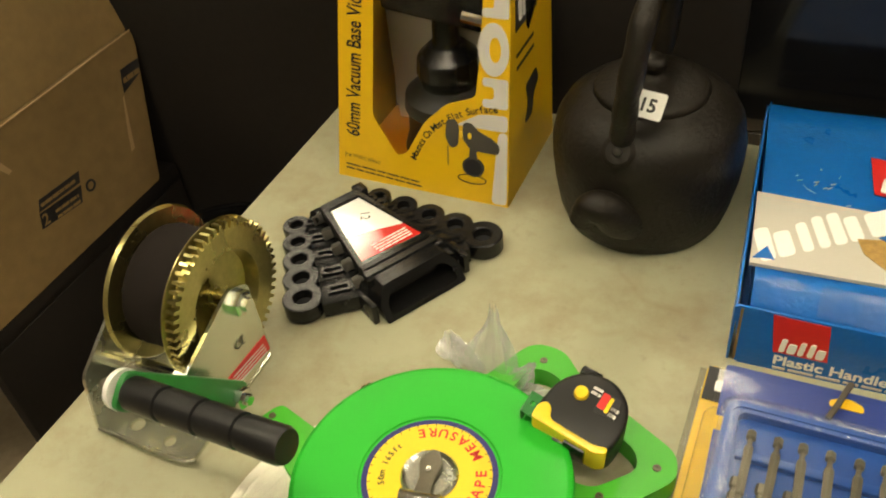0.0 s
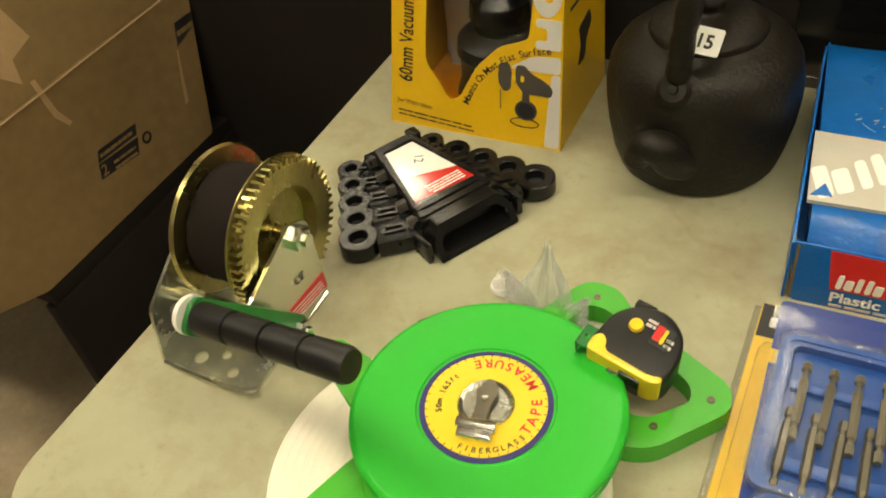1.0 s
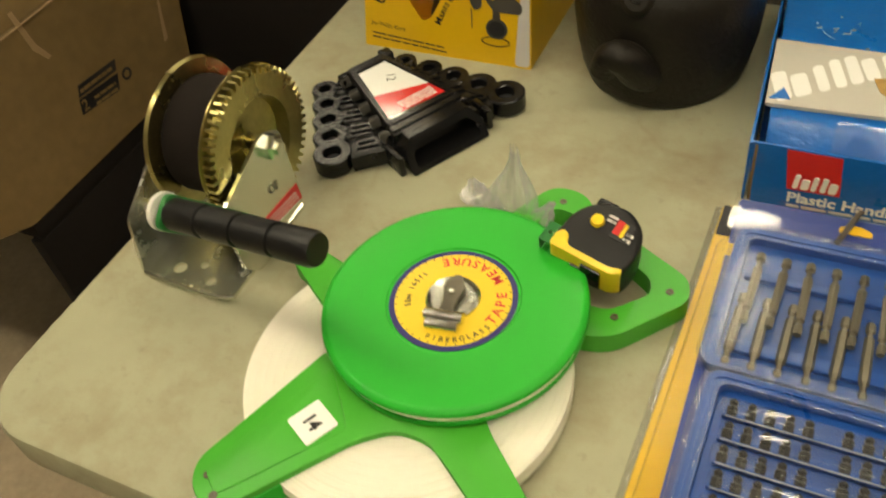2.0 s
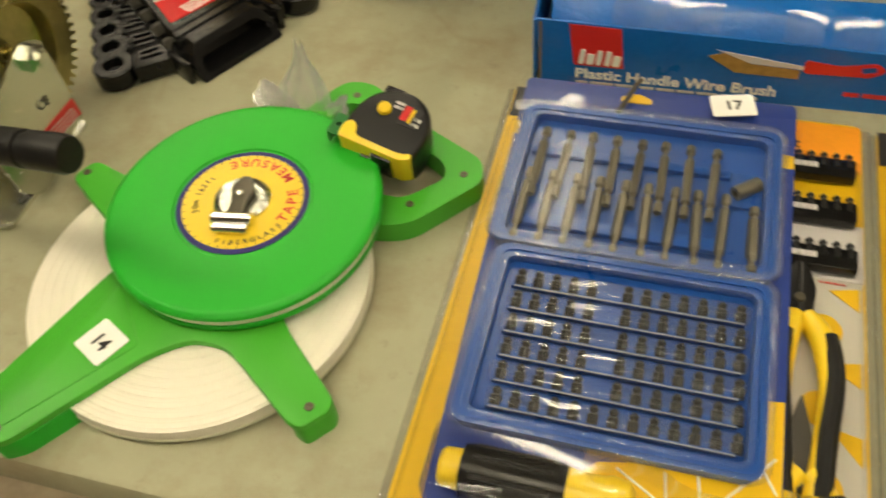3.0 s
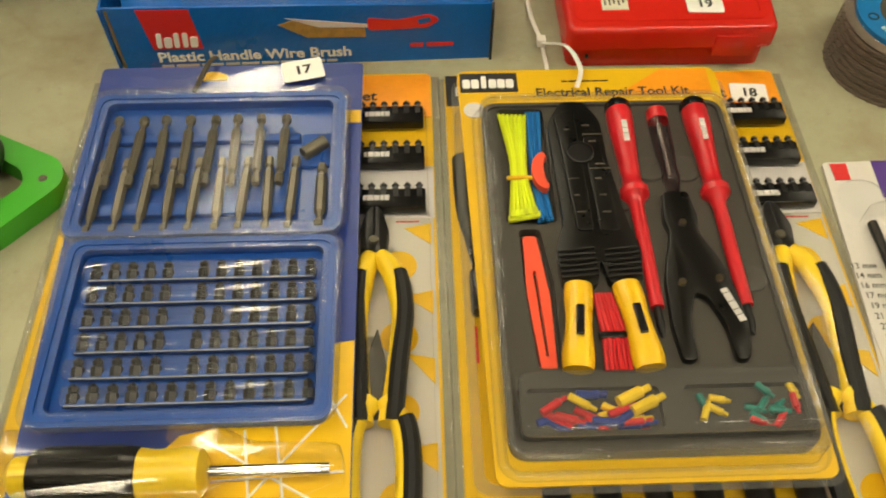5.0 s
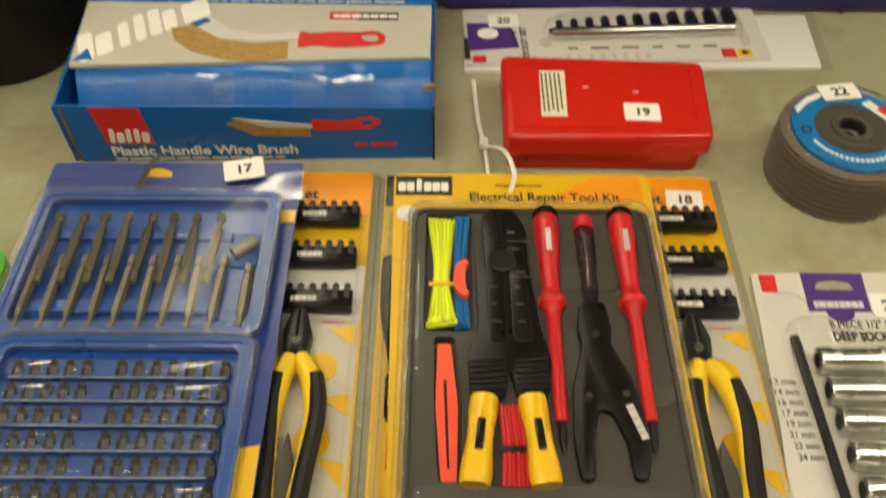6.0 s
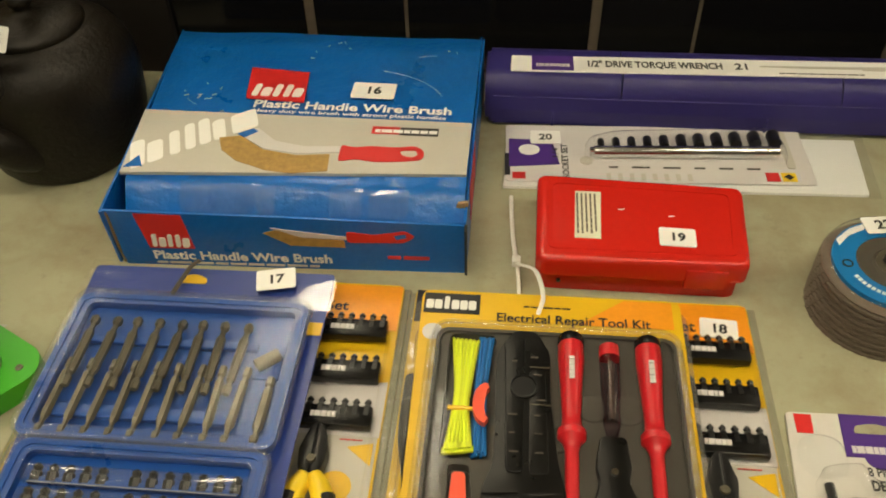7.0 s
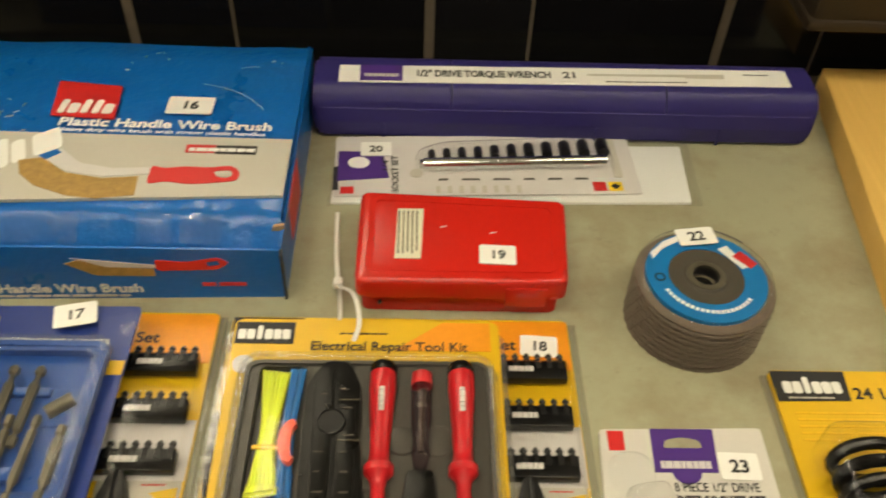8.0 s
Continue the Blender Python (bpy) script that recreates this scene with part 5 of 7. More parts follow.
part("brand_oval", prism(circle(0.040, 0.0125, 0.010, 24, 0.008), 0.0558, 0.0563), PURPLE, tc, "", ROT, smooth=False)
lettering("1/2\" DRIVE TORQUE WRENCH", 0.072, 0.0095, 0.0560, 0.0145, INK, tc, width=0.127, m=ROT, bold=0.035)
lot_label("21", 0.219, 0.0135, 0.0558, 0, tc, 0.030, 0.024, ROT, 0.0145)
patch("wrench_picture", [(0.236, 0.0145), (0.330, 0.0135), (0.330, 0.012), (0.368, 0.0115), (0.368, 0.0185), (0.330, 0.0175), (0.236, 0.0165)], 0.0556, GREY_PRINT, tc, "printed picture of the wrench", ROT)
bars("small_print", 0.252, 0.004, 0.33, 0.0075, 0.0556, 1, INK, tc, ROT, words=9, fill=0.4)
bars("small_print", 0.388, 0.018, 0.412, 0.021, 0.0556, 1, INK, tc, ROT, words=4, fill=0.4)

# ---- carded socket set on a white sheet ----
packet = thing("white_packet", (0.54, 0.70, 0), "flat white paper packet in crinkled clear wrap", "packet")
part("sheet", prism(rounded([(0.374, 0.657), (0.700, 0.665), (0.705, 0.745), (0.378, 0.738)], 0.002, 2), 0.0, 0.0028, bevel=0.0008), WHITE, packet, "white paper sheet")
wrap = bmesh.new()
bmesh.ops.create_grid(wrap, x_segments=60, y_segments=14, size=0.5)
for v in wrap.verts:
    x, y = v.co.x + 0.5, v.co.y + 0.5
    v.co = Vector((0.372 + x * 0.337 + 0.004 * y, 0.651 + 0.008 * x + y * 0.093, 0.0034 + (0.0018 * abs(noise.noise((x * 22, y * 7, 2))) + 0.0022 * abs(noise.noise((x * 9, y * 3, 6)))) * (1.0 if y < 0.12 or x > 0.88 else 0.1)))
part("wrap", wrap, FILM_RIDGE, packet, "crinkled clear wrap", angle=60)
c2 = thing("carded_socket_set", (0.51, 0.71, 0.0034), "pale grey carded set of small black sockets with a bar", "tool set")
SM = Matrix.Translation((0.3765, 0.662, 0.0008)) @ Matrix.Rotation(radians(2.2), 4, "Z")
part("backing_card", prism(rrect(0.0, 0.0, 0.280, 0.084, 0.003), 0.0036, 0.0046), PALE_GREY, c2, "pale grey printed card", SM, smooth=False)
patch("brand_panel", [(0.003, 0.020), (0.050, 0.024), (0.044, 0.060), (0.003, 0.062)], 0.0046, PURPLE, c2, "purple brand panel", SM)
part("brand_oval", prism(circle(0.022, 0.045, 0.010, 20, 0.008), 0.0047, 0.0055), WHITE, c2, "", SM, smooth=False)
patch("black_corner", [(-0.001, 0.008), (0.004, 0.008), (0.004, 0.040), (-0.001, 0.040)], 0.0042, INK, c2, "", SM)
patch("red_mark", [(0.006, 0.003), (0.018, 0.003), (0.018, 0.012), (0.006, 0.012)], 0.0046, RED_PAPER, c2, "", SM)
lettering("SOCKET SET", 0.058, 0.004, 0.0052, 0.0085, INK, c2, width=0.050, angle=90, m=SM, bold=0.02)
lettering("1/4\"", 0.049, 0.032, 0.0052, 0.0075, INK, c2, width=0.018, angle=90, m=SM, bold=0.02)
lot_label("20", 0.038, 0.064, 0.0053, 0, c2, 0.029, 0.020, SM, 0.0125)
part("brand_oval", prism(circle(0.075, 0.03, 0.006, 16), 0.0044, 0.0052), GREY_PRINT, c2, "", SM, smooth=False)
for i in range(11):
    r = 0.0034 + 0.00026 * i
    sk = lathe([(0, 0), (r, 0), (r, 0.011 + 0.0004 * i), (r * 0.85, 0.0125 + 0.0004 * i), (r * 0.75, 0.0125 + 0.0004 * i), (r * 0.70, 0.007), (0, 0.007)], 16)
    x = 0.092 + 0.0145 * i + 0.0004 * i * i * 0.6
    part("socket", sk, BLACK_STEEL, c2, "small black socket", SM @ Matrix.Translation((x * 0.955 + 0.002, 0.0445 + 0.0006 * i, 0.0048 + r)) @ pose(0, 0, 0, -90, 0, 0))
part("extension_bar", tube([(0.082, 0.0365, 0.0105), (0.252, 0.0395, 0.0105)], 0.0056, 14), CHROME, c2, "chrome extension bar", SM)
part("extension_bar", box(0.078, 0.034, 0.006, 0.086, 0.041, 0.013, 0.001), CHROME, c2, "", SM)
bars("small_print", 0.095, 0.020, 0.235, 0.0235, 0.0047, 1, GREY_TRAY, c2, SM, words=10, gap=0.9, fill=0.6)
for i in range(8):
    patch("size_print", [(0.092 + 0.0105 * i, 0.003), (0.096 + 0.0105 * i, 0.003), (0.096 + 0.0105 * i, 0.012), (0.092 + 0.0105 * i, 0.012)], 0.0046, GREY_PRINT, c2, "", SM)
patch("red_mark", [(0.236, 0.004), (0.248, 0.004), (0.248, 0.016), (0.236, 0.016)], 0.0046, RED_PAPER, c2, "", SM)
patch("yellow_mark", [(0.250, 0.004), (0.263, 0.004), (0.263, 0.016), (0.250, 0.016)], 0.0046, YELLOW_PLASTIC, c2, "", SM)
part("yellow_diamond", prism([(0.2565, 0.006), (0.261, 0.010), (0.2565, 0.014), (0.252, 0.010)], 0.0048, 0.0054), INK, c2, "", SM, smooth=False)
part("hang_slot", prism(rrect(0.258, 0.022, 0.266, 0.078, 0.003), 0.0047, 0.0053), GREY_PRINT, c2, "", SM, smooth=False)
blis = shell(rounded([(0.074, 0.018), (0.258, 0.022), (0.258, 0.046), (0.248, 0.070), (0.100, 0.062), (0.074, 0.050)], 0.010, 4), 0.0048, 0.0185, bevel=0.005)
part("blister", blis, FILM, c2, "clear blister", SM, angle=60)

# ---- flap discs ----
fd = thing("flap_disc_stack", (0.671, 0.531, 0), "shrink-wrapped stack of grey abrasive flap discs with a blue face", "grinding discs")
FM = Matrix.Translation((0.671, 0.531, 0)) @ Matrix.Diagonal((0.945, 0.945, 0.98, 1))
flap_bm = box(-0.004, 0.0, 0.0, 0.0105, 0.020, 0.0011, 0)
flap_me = mesh_from(flap_bm, ABRASIVE, smooth=False)
for layer in range(8):
    z = 0.0005 + layer * 0.0059
    part("abrasive_disc", lathe([(0.011, z), (0.051, z), (0.0545, z + 0.0014), (0.0555, z + 0.0036), (0.0540, z + 0.0050), (0.049, z + 0.0058), (0.011, z + 0.0058)], 60, m=FM), ABRASIVE, fd, "grey-brown abrasive disc", angle=60)
    for i in range(36):
        a = 360 * i / 36 + layer * 3
        piece("flap", flap_me, fd, FM @ Matrix.Rotation(radians(a), 4, "Z") @ Matrix.Translation((0.0, 0.0366, z + 0.0034)) @ pose(0, 0, 0, -10, 8, 0))
part("blue_face", prism(circle(0, 0, 0.0485, 56), 0.0474, 0.0515, [circle(0, 0, 0.0305, 40)]), SKY, fd, "bright blue printed ring", FM)
part("fibre_hub", lathe([(0.0112, 0.046), (0.0112, 0.0508), (0.016, 0.0512), (0.018, 0.0500), (0.0308, 0.0508), (0.0312, 0.046)], 44, m=FM), FIBRE, fd, "brown fibre hub")
part("hub_ring", lathe([(0.0105, 0.0500), (0.0108, 0.0525), (0.0155, 0.0522), (0.0158, 0.0500)], 36, m=FM), DULL_STEEL, fd, "pressed steel ring")
part("bore", lathe([(0.0110, 0.004), (0.0112, 0.05)], 32, m=FM), INK, fd)
for z in (0.012, 0.021, 0.030, 0.039):
    part("bore_ring", lathe([(0.0105, z), (0.0095, z + 0.001), (0.0105, z + 0.002)], 28, m=FM), DULL_STEEL, fd)
for i, a0 in enumerate((205, 211, 217, 223, 229, 235, 241, 247, 253, 259, 265, 271, 277, 283, 289, 295, 301, 307, 313, 319)):
    a = radians(a0)
    part("print_mark", box(-0.0014, -0.0016, 0.0514, 0.0014, 0.0016, 0.0519), WHITE, fd, "", FM @ Matrix.Translation((0.038 * math.cos(a), 0.038 * math.sin(a), 0)) @ Matrix.Rotation(a + math.pi / 2, 4, "Z"), smooth=False)
part("white_patch", prism([(-0.040, 0.018), (-0.030, 0.030), (-0.016, 0.038), (-0.012, 0.046), (-0.028, 0.038), (-0.041, 0.025)], 0.0513, 0.0519), WHITE, fd, "", FM, smooth=False)
part("red_patch", prism([(0.026, 0.022), (0.034, 0.028), (0.045, 0.014), (0.038, 0.008)], 0.0513, 0.0519), RED_PAPER, fd, "", FM, smooth=False)
part("white_patch", prism([(0.016, 0.030), (0.024, 0.034), (0.038, 0.010), (0.031, 0.008)], 0.0513, 0.0518), WHITE, fd, "", FM, smooth=False)
part("icon", prism(circle(-0.038, -0.002, 0.0045, 16), 0.0513, 0.0519, [circle(-0.038, -0.002, 0.003, 14)]), INK, fd, "", FM, smooth=False)
lot_label("22", 0.671, 0.571, 0.0525, 8, fd, 0.031, 0.018, size=0.0135)
part("shrink_wrap", lathe([(0.0566, 0.0008), (0.0568, 0.046), (0.054, 0.0525), (0.048, 0.0530), (0.030, 0.0527)], 64, m=FM), FILM, fd, "clear shrink wrap", angle=70)

# ---- two large carded tool sets, lying under other packs ----


def tool_card(x0, x1, y0, y1, label, knife):
    c = thing("carded_tool_set", ((x0 + x1) / 2, (y0 + y1) / 2, 0), label, "tool set", "large carded tool sets")
    part("backing_card", prism(rrect(x0, y0, x1, y1, 0.006), 0.001, 0.003), YELLOW, c, "yellow printed backing card", smooth=False)
    w = x1 - x0
    part("grey_area", prism(rounded([(x0 + 0.20, y0 + 0.002), (x1 - 0.002, y0 + 0.002), (x1 - 0.002, y1 - 0.140), (x1 - 0.058, y1 - 0.140)], 0.003, 2), 0.0028, 0.0035), GREY_PRINT, c, "grey printed area", smooth=False)
    patch("orange_area", [(x1 - 0.062, y1 - 0.048), (x1 - 0.001, y1 - 0.048), (x1 - 0.001, y1 - 0.002), (x1 - 0.062, y1 - 0.002)], 0.0032, ORANGE, c, "flame orange print")
    patch("pale_area", [(x1 - 0.062, y1 - 0.145), (x1 - 0.001, y1 - 0.145), (x1 - 0.001, y1 - 0.098), (x1 - 0.062, y1 - 0.098)], 0.0034, PALE_GREY, c)
    patch("black_corner", [(x0 + 0.001, y1 - 0.034), (x0 + 0.055, y1 - 0.034), (x0 + 0.055, y1 - 0.001), (x0 + 0.001, y1 - 0.001)], 0.003, INK, c, "black brand panel")
    logo_bars(x0 + 0.008, y1 - 0.024, x0 + 0.050, y1 - 0.010, 0.0036, WHITE, c, n=6, tall=(2,))
    lettering("Set", x1 - 0.060, y1 - 0.030, 0.0042, 0.014, INK, c, bold=0.02)
    for k in range(3):
        yb = y1 - 0.036 - 0.040 * k
        strip = part("bit_strip", box(x1 - 0.066, yb - 0.027, 0.006, x1 - 0.007, yb - 0.0105, 0.014, 0.001), BLACK, c, "black rubber bit holder")
        bars("strip_print", x1 - 0.050, yb - 0.021, x1 - 0.032, yb - 0.0155, 0.0141, 1, PALE_GREY, strip, words=5, fill=0.8)
        for i in range(7):
            piece("bit", BIT_SMALL, c, Matrix.Translation((x1 - 0.061 + 0.0083 * i, yb - 0.012, 0.0115)) @ pose(0, 0, 0, -90, 0, 0))
    # sun-ray print round the pliers
    for k, (yy, s) in enumerate(((-0.150, 1), (-0.205, 1), (-0.255, -1), (-0.310, 1))):
        patch("ray_print", [(x1 - 0.004, y1 + yy), (x1 - 0.022, y1 + yy - 0.004 * s), (x1 - 0.004, y1 + yy - 0.018)], 0.0036, YELLOW, c)
        part("dot_print", prism(circle(x1 - 0.026, y1 + yy - 0.035, 0.012, 20), 0.0034, 0.004), YELLOW, c, "", smooth=False)
    bars("red_print", x1 - 0.028, y1 - 0.1485, x1 - 0.012, y1 - 0.147, 0.0037, 1, RED_PAPER, c, words=4)
    # pliers
    px, py = x1 - 0.042, y1 - 0.168
    for s in (-1, 1):
        part("jaw", prism(rounded([(0.0, -0.016), (s * 0.008, -0.012), (s * 0.010, 0.004), (s * 0.005, 0.022), (0.0, 0.026)], 0.002, 2), 0.006, 0.016, bevel=0.002), BLACK_STEEL, c, "dark steel plier jaw", Matrix.Translation((px, py, 0)))
        s *= 1.0 if s > 0 else 0.5
        line = smooth_line([(px + s * 0.004, py - 0.016, 0.014), (px + s * 0.013, py - 0.032, 0.015), (px + s * 0.017, py - 0.060, 0.015), (px + s * 0.013, py - 0.100, 0.015), (px + s * 0.010, py - 0.135, 0.015)], 5)
        part("plier_handle", tube(line, [0.006 + 0.0015 * math.sin(i / 3) for i in range(len(line))], 12), YELLOW_PLASTIC, c, "yellow plier grip")
        line2 = [Vector(p) + Vector((s * 0.003, 0, 0.003)) for p in line[5:]]
        part("grip_inlay", tube(line2, 0.0057, 10), RUBBER, c, "black rubber inlay")
    part("pivot", lathe([(0, 0), (0.0035, 0), (0.003, 0.0015), (0, 0.0017)], 16, m=Matrix.Translation((px, py - 0.004, 0.016))), DULL_STEEL, c, "")
    px2, py2 = px + 0.004, py - 0.098
    part("cutter_jaw", prism(rounded([(px2 - 0.010, py2 - 0.03), (px2 + 0.008, py2 - 0.03), (px2 + 0.004, py2 + 0.006), (px2 - 0.001, py2 + 0.028), (px2 - 0.008, py2 + 0.004)], 0.003, 2), 0.006, 0.0155, bevel=0.002), GREY_TRAY, c, "grey cutter blades")
    for s in (-1, 1):
        line = smooth_line([(px2 + s * 0.004, py2 - 0.022, 0.015), (px2 + s * 0.014, py2 - 0.040, 0.016), (px2 + s * 0.016, py2 - 0.075, 0.016), (px2 + s * 0.012, py2 - 0.125, 0.016)], 5)
        part("plier_handle", tube(line, 0.0065, 12), YELLOW_PLASTIC, c, "yellow cutter grip")
        part("grip_inlay", tube([Vector(p) + Vector((s * 0.003, 0, 0.003)) for p in line[4:]], 0.0057, 10), RUBBER, c, "")
    # knife and long screwdriver, where the other margin lies open
    if knife:
        kx = x0 + 0.0065
        line = smooth_line([(kx + 0.0035, y1 - 0.098, 0.0138), (kx + 0.003, y1 - 0.125, 0.0138), (kx + 0.004, y1 - 0.150, 0.0138), (kx + 0.008, y1 - 0.172, 0.0138), (kx + 0.011, y1 - 0.196, 0.015)], 6)
        part("knife_handle", tube(line, [0.0078 - 0.0024 * i / (len(line) - 1) for i in range(len(line))], 12), FORGED, c, "curved black rubber handle")
        part("knife_end", box(kx + 0.003, y1 - 0.226, 0.006, kx + 0.018, y1 - 0.194, 0.019, 0.003), BLACK, c, "")
        part("screwdriver_shaft", tube([(kx + 0.014, y1 - 0.212, 0.010), (kx + 0.022, y1 - 0.300, 0.010)], 0.0024, 10), CHROME, c, "bright screwdriver shaft")
        part("screwdriver_tip", tube([(kx + 0.0205, y1 - 0.300, 0.010), (kx + 0.0235, y1 - 0.328, 0.010)], [0.0034, 0.0028], 10), CHROME, c, "")
        bars("red_print", 0, 0, 0.026, 0.003, 0.0035, 1, RED_PAPER, c, Matrix.Translation((kx + 0.005, y1 - 0.23, 0)) @ Matrix.Rotation(radians(-90), 4, "Z"), words=5)
    # row of black handles towards the near end
    for i in range(6):
        hx = x0 + 0.050 + 0.028 * i
        part("screwdriver_handle", tube([(hx, y0 + 0.004, 0.012), (hx, y0 + 0.078, 0.012), (hx, y0 + 0.084, 0.012)], [0.0075, 0.0078, 0.004], 12), RUBBER, c, "black screwdriver handle")
    part("blister", shell(rrect(x0 + 0.006, y0 + 0.004, x1 - 0.005, y1 - 0.050, 0.008), 0.0036, 0.0202, bevel=0.004), FILM_SOFT, c, "clear blister", angle=60)
    part("blister_flange", box(x0 - 0.005, y0, 0.0004, x0 + 0.001, y1 - 0.004, 0.0032, 0.0008), FILM_EDGE, c, "clear plastic rim")
    part("blister_flange", box(x1 - 0.001, y0, 0.0004, x1 + 0.006, y1 - 0.004, 0.0032, 0.0008), FILM_EDGE, c, "clear plastic rim")
    return c


BIT_SMALL = mesh_from(lathe([(0, -0.006), (0.0032, -0.006), (0.0032, 0.002), (0.0018, 0.004), (0.0028, 0.006), (0.0012, 0.0085), (0, 0.009)], 6), BLACK_STEEL, angle=25)
tool_card(0.0435, 0.300, 0.115, 0.527, "yellow carded tool set with pliers and bits, half covered", False)
tool_card(0.3100, 0.570, 0.108, 0.524, "yellow carded tool set lying under another tool kit", True)
lot_label("18", 0.5455, 0.4975, 0.0042, -4, bpy.data.objects["carded_tool_set.001"], 0.0285, 0.0195, size=0.0125)

# ---- blue security bit set ----
bs = thing("security_bit_set", (0.155, 0.33, 0.020), "blue carded security bit set in clear plastic with a screwdriver", "tool set")
part("backing_card", prism(rounded([(0.057, 0.507), (0.249, 0.509), (0.249, 0.130), (0.070, 0.130)], 0.004, 2), 0.0295, 0.0315), BLUE_PACK, bs, "dark blue backing card", smooth=False)
part("card_support", prism(rounded([(0.075, 0.49), (0.24, 0.49), (0.24, 0.14), (0.085, 0.14)], 0.01), 0.0205, 0.0292), BLUE_PACK, bs, "folded card underside")
part("yellow_print", prism([(0.155, 0.213), (0.200, 0.222), (0.235, 0.268), (0.2485, 0.270), (0.2485, 0.131), (0.120, 0.131), (0.110, 0.165)], 0.0313, 0.0319), DARK_YELLOW, bs, "yellow printed area", smooth=False)
for k, (xa, ya, xb, yb) in enumerate(((0.165, 0.212, 0.245, 0.165), (0.185, 0.165, 0.245, 0.235), (0.205, 0.228, 0.215, 0.165), (0.15, 0.185, 0.245, 0.19), (0.226, 0.25, 0.246, 0.215), (0.19, 0.215, 0.197, 0.165))):
    part("line_print", tube([(xa, ya, 0.0318), (xb, yb, 0.0318)], 0.0008, 6), WHITE, bs)
patch("yellow_tab", [(0.238, 0.447), (0.2485, 0.447), (0.2485, 0.459), (0.238, 0.459)], 0.0315, YELLOW, bs)
patch("yellow_tab", [(0.058, 0.447), (0.066, 0.447), (0.066, 0.459), (0.058, 0.459)], 0.0315, YELLOW, bs)
bars("brand_print", 0.098, 0.4725, 0.130, 0.4775, 0.0314, 1, PALE_GREY, bs, words=5, fill=0.9)
lettering("59PCS SECURITY BIT SET & HOLDER", 0.134, 0.4725, 0.0320, 0.0072, WHITE, bs, width=0.100, bold=0.02)
part("hang_hole", prism(rounded([(0.128, 0.492), (0.150, 0.492), (0.150, 0.497), (0.142, 0.501), (0.136, 0.501), (0.128, 0.497)], 0.002, 2), 0.0313, 0.0322), DARK_YELLOW, bs, "yellow hanging slot", smooth=False)
part("tag_string", tube(smooth_line([(0.128, 0.478, 0.034), (0.133, 0.490, 0.038), (0.137, 0.502, 0.040), (0.140, 0.512, 0.037)], 5), 0.0022, 8, flat=0.5), FIBRE, bs, "brown twisted tie")


def recessed_tray(x0, y0, x1, y1, name):
    t = part(name, prism(rrect(x0, y0, x1, y1, 0.008), 0.0316, 0.0415, [rrect(x0 + 0.007, y0 + 0.006, x1 - 0.007, y1 - 0.006, 0.006)]), BLUE_TRAY, bs, "blue moulded tray")
    part("tray_floor", prism(rrect(x0 + 0.006, y0 + 0.005, x1 - 0.006, y1 - 0.005, 0.006), 0.0316, 0.0345), BLUE_TRAY, t)
    part("tray_lip", prism(rrect(x0 - 0.002, y0 - 0.002, x1 + 0.002, y1 + 0.002, 0.009), 0.0405, 0.0425, [rrect(x0 + 0.0025, y0 + 0.0025, x1 - 0.0025, y1 - 0.0025, 0.007)]), BLUE_TRAY, t)
    return t


t1 = recessed_tray(0.066, 0.345, 0.237, 0.466, "upper_tray")
t2 = recessed_tray(0.074, 0.217, 0.236, 0.339, "lower_tray")
part("ridge", box(0.076, 0.425, 0.0344, 0.208, 0.432, 0.0385, 0.001), BLUE_TRAY, t1)
part("ridge", box(0.076, 0.362, 0.0344, 0.208, 0.372, 0.0385, 0.001), BLUE_TRAY, t1)
long_bit = mesh_from(lathe([(0, -0.031), (0.0026, -0.031), (0.0030, -0.029), (0.0030, -0.024), (0.0018, -0.0225), (0.0019, -0.0205), (0.0031, -0.019), (0.0034, 0.016), (0.0019, 0.0195), (0.0018, 0.0235), (0.0035, 0.0255), (0.0033, 0.030), (0.0016, 0.032), (0, 0.032)], 6), DULL_STEEL, angle=20)
for i in range(8):
    piece("long_bit", long_bit, t1, Matrix.Translation((0.0835 + 0.0163 * i, 0.4145, 0.0415)) @ pose(0, 0, 0, -90, 0, 0) @ pose(0, 0, 0, 0, 1.5 * math.sin(i * 2), 30))
for i in range(9):
    piece("long_bit", long_bit, t1, Matrix.Translation((0.0795 + 0.0158 * i, 0.3765, 0.0400)) @ pose(0, 0, 0, 90, 0, 0) @ pose(0, 0, 0, 0, 2 * math.sin(i * 3), 0))
piece("long_bit", long_bit, t1, Matrix.Translation((0.2245, 0.374, 0.0400)) @ pose(0, 0, 0, 90, 0, 0) @ Matrix.Diagonal((1.1, 1.1, 0.85, 1)))
part("socket", lathe([(0.003, -0.009), (0.0048, -0.009), (0.0048, 0.009), (0.003, 0.009), (0.0028, -0.009)], 20), DULL_STEEL, t1, "short steel socket", Matrix.Translation((0.2185, 0.4155, 0.0405)) @ pose(0, 0, 0, 0, 90, 40))
part("socket_nest", box(0.209, 0.402, 0.0344, 0.230, 0.432, 0.0370, 0.002), BLUE_TRAY, t1)
short_bit = mesh_from(lathe([(0, 0.0), (0.0030, 0.0), (0.0030, 0.0055), (0.0020, 0.0065), (0.0026, 0.009), (0.0010, 0.0112), (0, 0.0113)], 6), BLACK_STEEL, angle=25)
